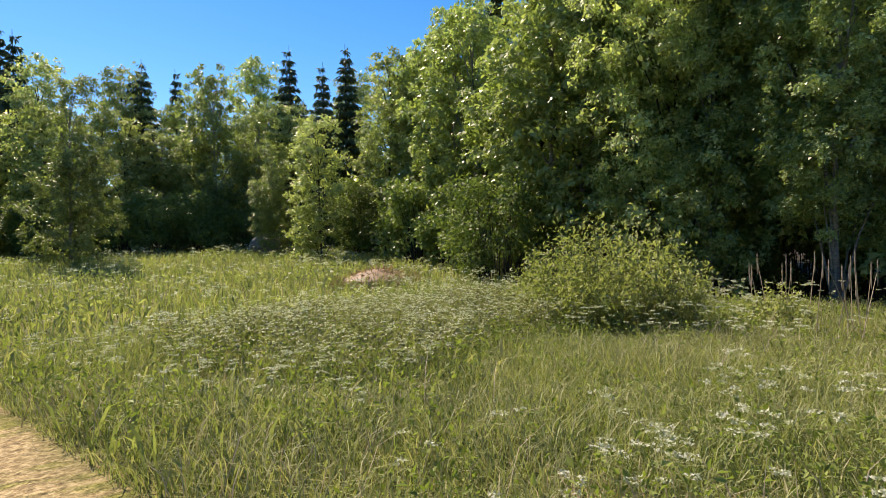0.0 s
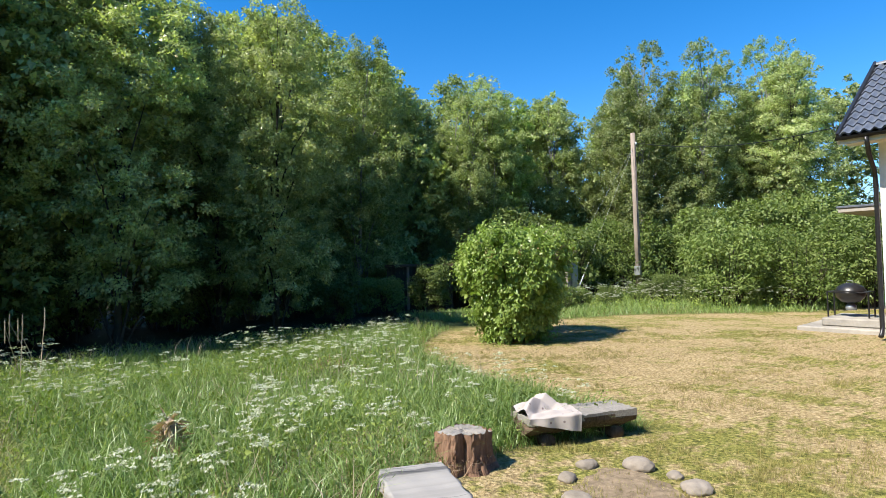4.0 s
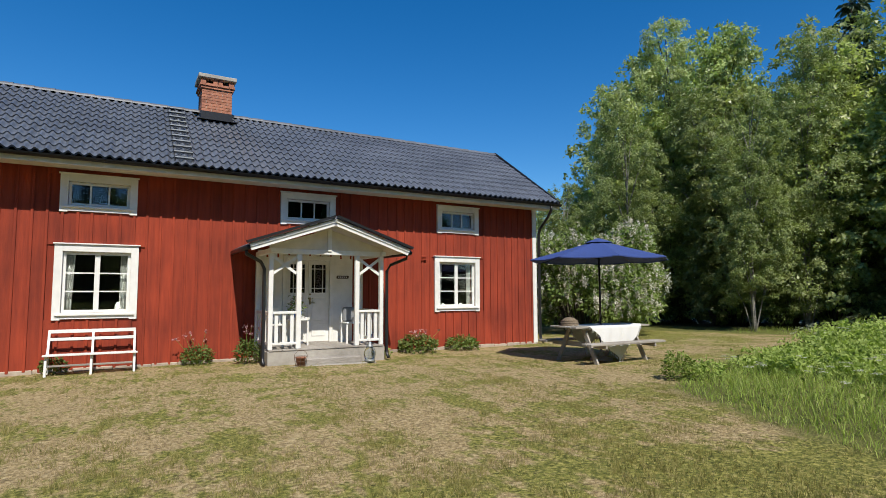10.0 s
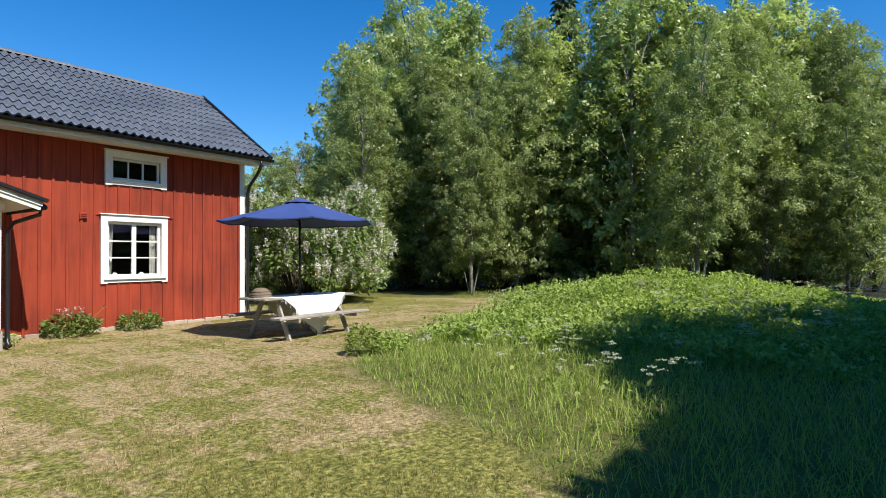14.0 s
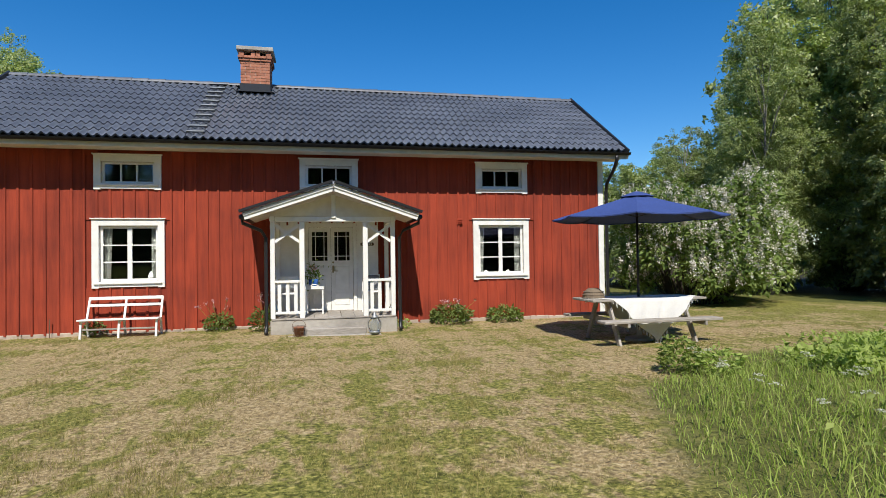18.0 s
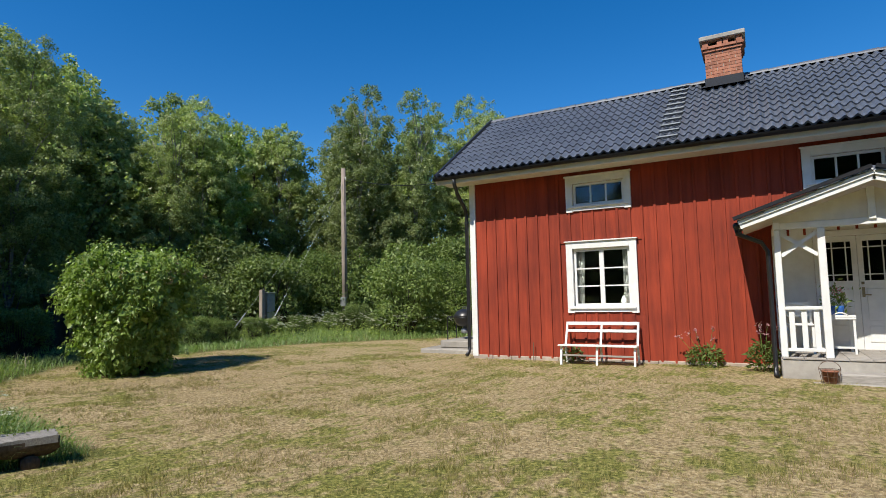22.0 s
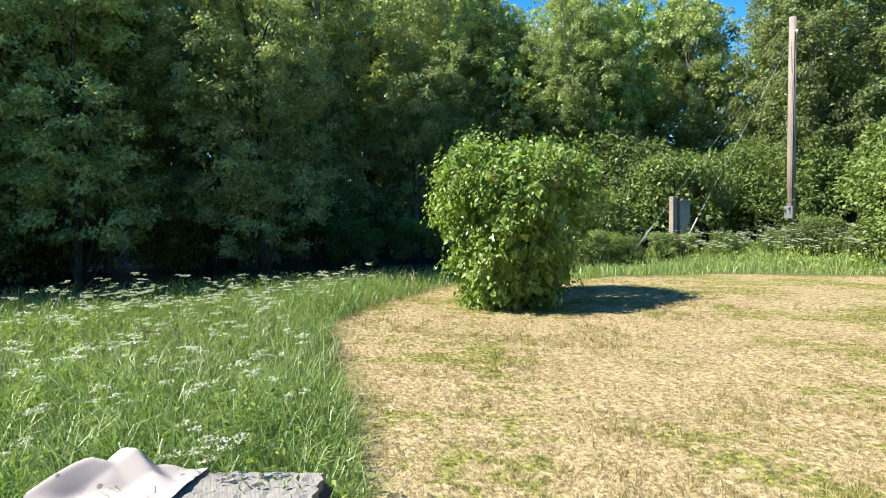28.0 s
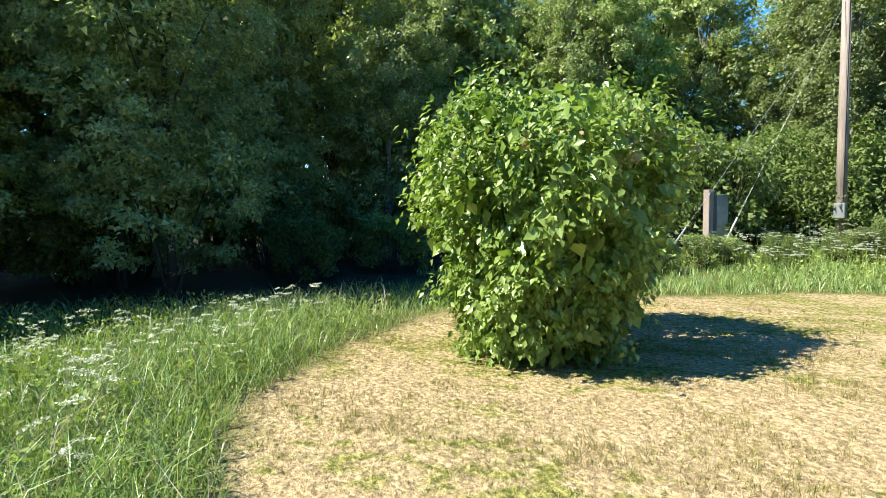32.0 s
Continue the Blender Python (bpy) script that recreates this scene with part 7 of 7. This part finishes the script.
for k in range(16):
    x0 = -1.2 + k * 0.15
    part("board", boxed(x0, x0 + 0.144, -0.9, -0.875, -0.1, 1.62 - 0.01 * (k % 3), SH), "darkbark", shed)
    part("board", boxed(x0, x0 + 0.144, 0.875, 0.9, -0.1, 1.35, SH), "bark", shed)
for xs in (-1.2, 1.2):
    for k in range(12):
        y0 = -0.87 + k * 0.145
        part("board", boxed(xs - 0.012, xs + 0.012, y0, y0 + 0.14, -0.1, 1.60 - 0.020 * k, SH), "bark", shed)
for px_ in (-0.43, 0.32):
    part("door_post", boxed(px_ - 0.05, px_ + 0.05, -0.93, -0.84, -0.1, 1.62, SH, 0.006), "pole", shed)
bm = bmesh.new()
beam(bm, (0, -1.02, 1.68), (0, 1.0, 1.40), 2.52, 0.05, 0.01)
bmesh.ops.transform(bm, matrix=SH, verts=bm.verts)
part("roof", bm, "bark", shed, "brown felt roof")
part("eaves_board", boxed(-1.26, 1.26, -1.05, -1.025, 1.60, 1.70, SH, 0.004), "bark", shed)

# ---- log seats round the fire ring ----
def log_seat(name, label, centre, turn, length, width, thick, top, mat_top="logtop"):
    """A split log: flat bleached top, rounded bark below, resting on two short round logs."""
    cx, cy = centre
    g = gz(cx, cy)
    m = Matrix.Translation((cx, cy, g + top)) @ Matrix.Rotation(turn, 4, "Z")
    t = thing(name, (cx, cy, g), label, "log bench")
    rr = np.random.default_rng(int(abs(cx) * 100))
    bm = bmesh.new()
    rings = []
    n = 14
    for i in range(n + 1):
        xx = -length / 2 + length * i / n
        ring = []
        for k in range(11):
            a = math.pi + math.pi * k / 10
            w = width / 2 * (1 + 0.04 * math.sin(5 * xx + 1))
            ring.append(bm.verts.new((xx + 0.02 * rr.normal() * (i in (0, n)), w * math.cos(a) * (1 + 0.03 * rr.normal()), -0.03 + thick * math.sin(a) * (1 + 0.05 * rr.normal()))))
        rings.append(ring)
    for r0, r1 in zip(rings, rings[1:]):
        for k in range(10):
            bm.faces.new((r0[k], r0[k + 1], r1[k + 1], r1[k]))
    bm.faces.new(rings[0]), bm.faces.new(rings[-1])
    bmesh.ops.transform(bm, matrix=m, verts=bm.verts)
    part("bark_side", bm, "bark", t, smooth=False)
    bm = bmesh.new()
    cells = {}
    for i in range(41):
        for j in range(13):
            xx, yy = -length / 2 + length * i / 40, -width / 2 * 1.02 + width * 1.02 * j / 12
            crack = -0.012 * math.exp(-((yy - 0.03 * math.sin(3 * xx) - 0.03) / 0.008) ** 2)
            cells[i, j] = bm.verts.new((xx + 0.012 * math.sin(j * 2.1) * (i in (0, 40)), yy + 0.01 * math.sin(xx * 7) * (j in (0, 12)), 0.004 * math.sin(6 * xx + yy * 9) + 0.003 * rr.normal() + crack))
    for i in range(40):
        for j in range(12):
            bm.faces.new((cells[i, j], cells[i + 1, j], cells[i + 1, j + 1], cells[i, j + 1]))
    rim = [cells[i, 0] for i in range(41)] + [cells[40, j] for j in range(1, 13)] + [cells[i, 12] for i in range(39, -1, -1)] + [cells[0, j] for j in range(11, 0, -1)]
    low = [bm.verts.new((v.co.x * 0.995, v.co.y * 0.99, -0.065)) for v in rim]
    for k in range(len(rim)):
        bm.faces.new((rim[k], rim[(k + 1) % len(rim)], low[(k + 1) % len(rim)], low[k]))
    bmesh.ops.transform(bm, matrix=m, verts=bm.verts)
    part("split_top", bm, mat_top, t, "pale grey cracked wood", smooth=False)
    for s in (-0.33, 0.33):
        bm = bmesh.new()
        p0, p1 = m @ Vector((s * length, -width * 0.40, -top + 0.04)), m @ Vector((s * length, width * 0.42, -top + 0.04))
        tube(bm, [p0, p1], max(0.05, (top - thick) / 2 + 0.02), 10)
        part("support_log", bm, "bark", t, smooth=True)
    return t, m


def throw(name, label, m, x0, x1, width, hang, mat, seed, folds=()):
    """A blanket laid over a log seat, hanging over its long edges; folds: (x, y, turn, length, breadth, height) of bunched ridges."""
    bm = bmesh.new()
    nx_, ny_ = 60, 56
    g = {}
    tot = width + 2 * hang
    for i in range(nx_ + 1):
        for j in range(ny_ + 1):
            u = i / nx_
            xx, s = x0 + (x1 - x0) * u, -tot / 2 + tot * j / ny_
            if folds:
                xx += 0.10 * math.sin(2.2 * s + 0.4) * (u - 0.2) - 0.16 * (1 - u) * max(0, -s / tot) * 0.6
            up = 0.004 * math.sin(31 * xx + 3 * s) + 0.004 * math.sin(23 * s - 7 * xx)
            for fx, fy, turn, L, B, H in folds:
                a, c_ = (xx - fx) * math.cos(turn) + (s - fy) * math.sin(turn), -(xx - fx) * math.sin(turn) + (s - fy) * math.cos(turn)
                up += H * math.exp(-(a / L) ** 2) * max(0, 1 - abs(c_ + 0.02 * math.sin(9 * a)) / B) ** 0.8
            up = max(0, up)
            if abs(s) <= width / 2:
                yy, zz = s, 0.022 + up
            else:
                o = abs(s) - width / 2
                o *= 1.0 if not folds else (0.35 + 0.9 * u if s < 0 else 0.6)
                yy, zz = math.copysign(width / 2 + 0.015 + 0.10 * o + 0.012 * math.sin(24 * xx) + up * 0.5, s), 0.022 - o * 0.95 + up * 0.3
            g[i, j] = bm.verts.new((xx, yy, zz))
    for i in range(nx_):
        for j in range(ny_):
            bm.faces.new((g[i, j], g[i + 1, j], g[i + 1, j + 1], g[i, j + 1]))
    bmesh.ops.transform(bm, matrix=m, verts=bm.verts)
    t = thing(name, m.translation[:], label, "blanket")
    part("cloth", bm, mat, t, smooth=True)
    return t


m_, nt, b, node, link = node_mat("dotted_blanket")
tc, vo = node("ShaderNodeTexCoord"), node("ShaderNodeTexVoronoi")
vo.inputs["Scale"].default_value = 13.0
link(tc.outputs["Object"], vo.inputs["Vector"])
spots = ramp(nt, vo.outputs["Distance"], [(0.15, (0.14, 0.10, 0.10)), (0.21, (0.40, 0.355, 0.33))])
link(mix(nt, 0.15, spots, ramp(nt, noise_tex(nt, 5, 4), [(0.3, (0.37, 0.32, 0.295)), (0.7, (0.45, 0.41, 0.385))])), b.inputs["Base Color"])
b.inputs["Roughness"].default_value = 0.95
MAT["dots"] = m_
m_, nt, b, node, link = node_mat("striped_rag_rug")
tc, mp = node("ShaderNodeTexCoord"), node("ShaderNodeMapping")
mp.inputs["Rotation"].default_value = (0, 0, radians(24))
wv = node("ShaderNodeTexNoise")
wv.noise_dimensions = "1D"
wv.inputs["Scale"].default_value, wv.inputs["Detail"].default_value = 5.0, 4.0
sx = node("ShaderNodeSeparateXYZ")
link(tc.outputs["Object"], mp.inputs[0])
link(mp.outputs[0], sx.inputs[0])
link(sx.outputs["X"], wv.inputs["W"])
link(mix(nt, 0.2, ramp(nt, wv.outputs["Fac"], [(0.34, (0.07, 0.07, 0.075)), (0.38, (0.24, 0.232, 0.224)), (0.56, (0.30, 0.29, 0.28)), (0.575, (0.05, 0.05, 0.053)), (0.60, (0.28, 0.27, 0.26))]), ramp(nt, noise_tex(nt, 60, 3), [(0.3, (0.18, 0.17, 0.16)), (0.7, (0.23, 0.22, 0.21))])), b.inputs["Base Color"])
b.inputs["Roughness"].default_value = 0.95
MAT["stripes"] = m_

_, m1 = log_seat("log_bench", "split log bench with a bleached cracked top on the grass", (-4.58, 6.21), radians(68), 1.24, 0.42, 0.17, 0.29)
throw("dotted_blanket", "crumpled white blanket with dark dots thrown over the log bench", m1, -0.62, -0.04, 0.44, 0.15, "dots", 5, ((-0.42, 0.06, 0.5, 0.26, 0.09, 0.11), (-0.28, 0.12, -0.3, 0.18, 0.07, 0.09), (-0.55, -0.04, 0.9, 0.22, 0.06, 0.07), (-0.35, -0.12, 0.25, 0.25, 0.05, 0.035), (-0.5, 0.17, 0.1, 0.2, 0.06, 0.06)))
_, m2 = log_seat("log_bench", "log bench covered with a rug beside the fire ring", (-3.66, 3.58), radians(-24), 1.70, 0.46, 0.13, 0.165)
throw("striped_rug", "pale grey striped rag rug laid over the log bench", m2, -0.86, 0.86, 0.50, 0.10, "stripes", 6)


def stump(x, y, r, h, label, turn=0.0, long_=1.0):
    g = gz(x, y)
    rr = np.random.default_rng(int(1000 * r))
    t = thing("tree_stump", (x, y, g), label, "stump")
    n = 64
    ang = [6.283185 * k / n for k in range(n)]
    lob = [1 + 0.10 * math.sin(3 * a + 1) + 0.07 * math.sin(7 * a) + 0.05 * math.sin(12 * a + 2) for a in ang]
    ridge = [0.035 * abs(math.sin(9.5 * a + 1.3 * math.sin(4 * a))) + 0.02 * rr.random() for a in ang]
    prof = [(1.30, -0.10), (1.22, 0.03), (1.12, 0.14), (1.06, 0.28), (1.02, 0.42), (1.0, 0.58), (0.99, 0.74), (1.0, 0.88), (0.99, 1.0)]

    def at(k, q, zz):
        w = r * q * (lob[k] - ridge[k] * (1.4 - zz) + 0.012 * rr.normal() * (zz > 0))
        px_, py_ = w * math.cos(ang[k]), w * math.sin(ang[k])
        return x + px_, y + py_, g + h * zz * (1 - 0.16 * px_ / r) + (0.010 * rr.normal() if zz > 0.95 else 0)
    bm = bmesh.new()
    rings = [[bm.verts.new(at(k, q, zz)) for k in range(n)] for q, zz in prof]
    for r0, r1 in zip(rings, rings[1:]):
        for k in range(n):
            bm.faces.new((r0[k], r0[(k + 1) % n], r1[(k + 1) % n], r1[k]))
    part("bark", bm, "redbark", t, "rough flaking reddish bark")
    bm = bmesh.new()
    rings = []
    for q in (0.985, 0.8, 0.6, 0.4, 0.2, 0.05):
        ring = []
        for k in range(n):
            px_, py_, pz_ = at(k, q, 0.9)
            split = 0.045 * math.exp(-((ang[k] - 1.1) / 0.06) ** 2) + 0.035 * math.exp(-((ang[k] - 3.9) / 0.05) ** 2) + 0.025 * math.exp(-((ang[k] - 5.2) / 0.05) ** 2)
            ring.append(bm.verts.new((px_, py_, g + h * (1.0 + 0.012 * math.cos(9 * q)) * (1 - 0.16 * (px_ - x) / r) - split * min(1, q * 1.4) + 0.003 * rr.normal())))
        rings.append(ring)
    for r0, r1 in zip(rings, rings[1:]):
        for k in range(n):
            bm.faces.new((r0[k], r0[(k + 1) % n], r1[(k + 1) % n], r1[k]))
    bm.faces.new(rings[-1])
    part("cut_top", bm, "logtop", t, "grey weathered cut wood")
    for k in range(7):
        a0, w, hi = k * 0.9 + 0.3, 0.22 + 0.10 * rr.random(), h * (0.45 + 0.45 * rr.random())
        bm = bmesh.new()
        slab = []
        for i in range(9):
            u = i / 8
            row = []
            for j in range(6):
                b_ = a0 + (j / 5 - 0.5) * w * (1 - 0.45 * u * u) * (0.85 + 0.3 * rr.random())
                rad_ = r * (1.29 - 0.30 * min(1, u * 1.6) + 0.07 * u * u + 0.02 * rr.normal() - 0.05 * abs(j / 5 - 0.5))
                row.append(bm.verts.new((x + rad_ * math.cos(b_), y + rad_ * math.sin(b_), g - 0.02 + hi * u)))
            slab.append(row)
        for q0, q1 in zip(slab, slab[1:]):
            for i in range(5):
                bm.faces.new((q0[i], q0[i + 1], q1[i + 1], q1[i]))
        bmesh.ops.solidify(bm, geom=bm.faces[:], thickness=0.012)
        part("bark_flake", bm, "redbark" if k % 2 else "bark", t)
    shape = Matrix.Translation((x, y, 0)) @ Matrix.Rotation(turn, 4, "Z") @ Matrix.Diagonal((long_, 1, 1, 1)) @ Matrix.Translation((-x, -y, 0))
    for o in t.children:
        o.data.transform(shape)
    return t


stump(-4.72, 4.74, 0.23, 0.31, "old tree stump with peeling bark beside the log bench", radians(130), 1.5)


def stone(name, x, y, r, h, label, category="stone", group="", seed=1, sink=0.3):
    rr = np.random.default_rng(seed)
    bm = bmesh.new()
    bmesh.ops.create_icosphere(bm, subdivisions=4, radius=1.0)
    for v in bm.verts:
        d = v.co.normalized()
        f = 1 + 0.14 * math.sin(3 * d.x + seed) * math.cos(2.5 * d.y + seed * 2) + 0.05 * math.sin(7 * d.x + 2 * seed) * math.sin(6 * d.z + 5 * d.y + seed) + 0.006 * rr.normal()
        v.co = Vector((d.x * r * f, d.y * r * f * 0.85, d.z * h * f)) 
    bmesh.ops.transform(bm, matrix=Matrix.Translation((x, y, gz(x, y) + h * (1 - 2 * sink))) @ Matrix.Rotation(seed, 4, "Z"), verts=bm.verts)
    return tagged(part(name, bm, "stone", smooth=True), label, category, group)


FX, FY2 = -3.45, 5.35
ash = thing("fire_pit", (FX, FY2, gz(FX, FY2)), "shallow old fire pit of bare brown soil", "fire pit")
bm = bmesh.new()
lathe(bm, (0, 0, 0), [(0.40, -0.12), (0.38, 0.004), (0.22, 0.012), (0.02, 0.014)], 28)
for v in bm.verts:
    k = 1 + 0.16 * math.sin(3 * math.atan2(v.co.y, v.co.x) + 1) + 0.08 * math.sin(8 * math.atan2(v.co.y, v.co.x))
    v.co.x, v.co.y = v.co.x * k, v.co.y * k
for v in bm.verts:
    v.co.x, v.co.y = v.co.x + FX, v.co.y + FY2
    v.co.z += gz(v.co.x, v.co.y)
part("ash_bed", bm, "ash", ash)
for k, (a, q, r_, h_) in enumerate(((1.9, 0.50, 0.15, 0.09), (2.8, 0.52, 0.10, 0.06), (3.7, 0.46, 0.09, 0.06), (4.6, 0.55, 0.12, 0.06), (5.7, 0.50, 0.09, 0.05), (0.6, 0.54, 0.13, 0.07), (1.2, 0.5, 0.08, 0.05))):
    stone("fire_ring_stone", FX + q * math.cos(a), FY2 + q * math.sin(a), r_, h_ * 0.75, "brownish field stone sunk in the fire ring", "stone", "stones of the fire ring", k + 3)
stone("meadow_boulder", -19.5, -26.8, 1.3, 0.8, "large grey boulder at the far meadow edge", seed=4)
stone("meadow_boulder", -23.5, -24.5, 1.1, 0.8, "grey boulder under the far trees", seed=9)
stone("mound_stone", 15.4, 6.6, 0.75, 0.34, "pale flat stone on top of the overgrown mound", seed=6)

# dry stalks of last year's plants
r9 = np.random.default_rng(99)
for cx, cy, k in ((-9.9, 0.2, 11), (-10.4, -0.9, 8), (-10.8, 1.8, 6)):
    t = thing("dry_stalk_clump", (cx, cy, gz(cx, cy)), "brown dry stalks of last year's weeds in the meadow", "dry plant", "dry weeds at the wood's edge")
    for j in range(k):
        x0, y0 = cx + r9.normal(0, 0.25), cy + r9.normal(0, 0.25)
        hh = 0.8 + 0.4 * r9.random()
        top = (x0 + r9.normal(0, 0.2), y0 + r9.normal(0, 0.2), gz(x0, y0) + hh)
        bm = bmesh.new()
        tube(bm, [(x0, y0, gz(x0, y0)), top], [0.007, 0.004], 4)
        st = part("stalk", bm, "dry", t)
        bm = lathe(bmesh.new(), top, [(0.003, -0.22), (0.010, -0.14), (0.006, -0.08), (0.013, -0.01), (0.007, 0.05), (0.009, 0.09), (0.002, 0.14)], 6)
        part("seed_head", bm, "dry", st)

# ---- roof tiles, one by one ----
for k, m in enumerate(TILES):
    o = new("tile", tile_me)
    o.parent = roof
    o.matrix_basis = m
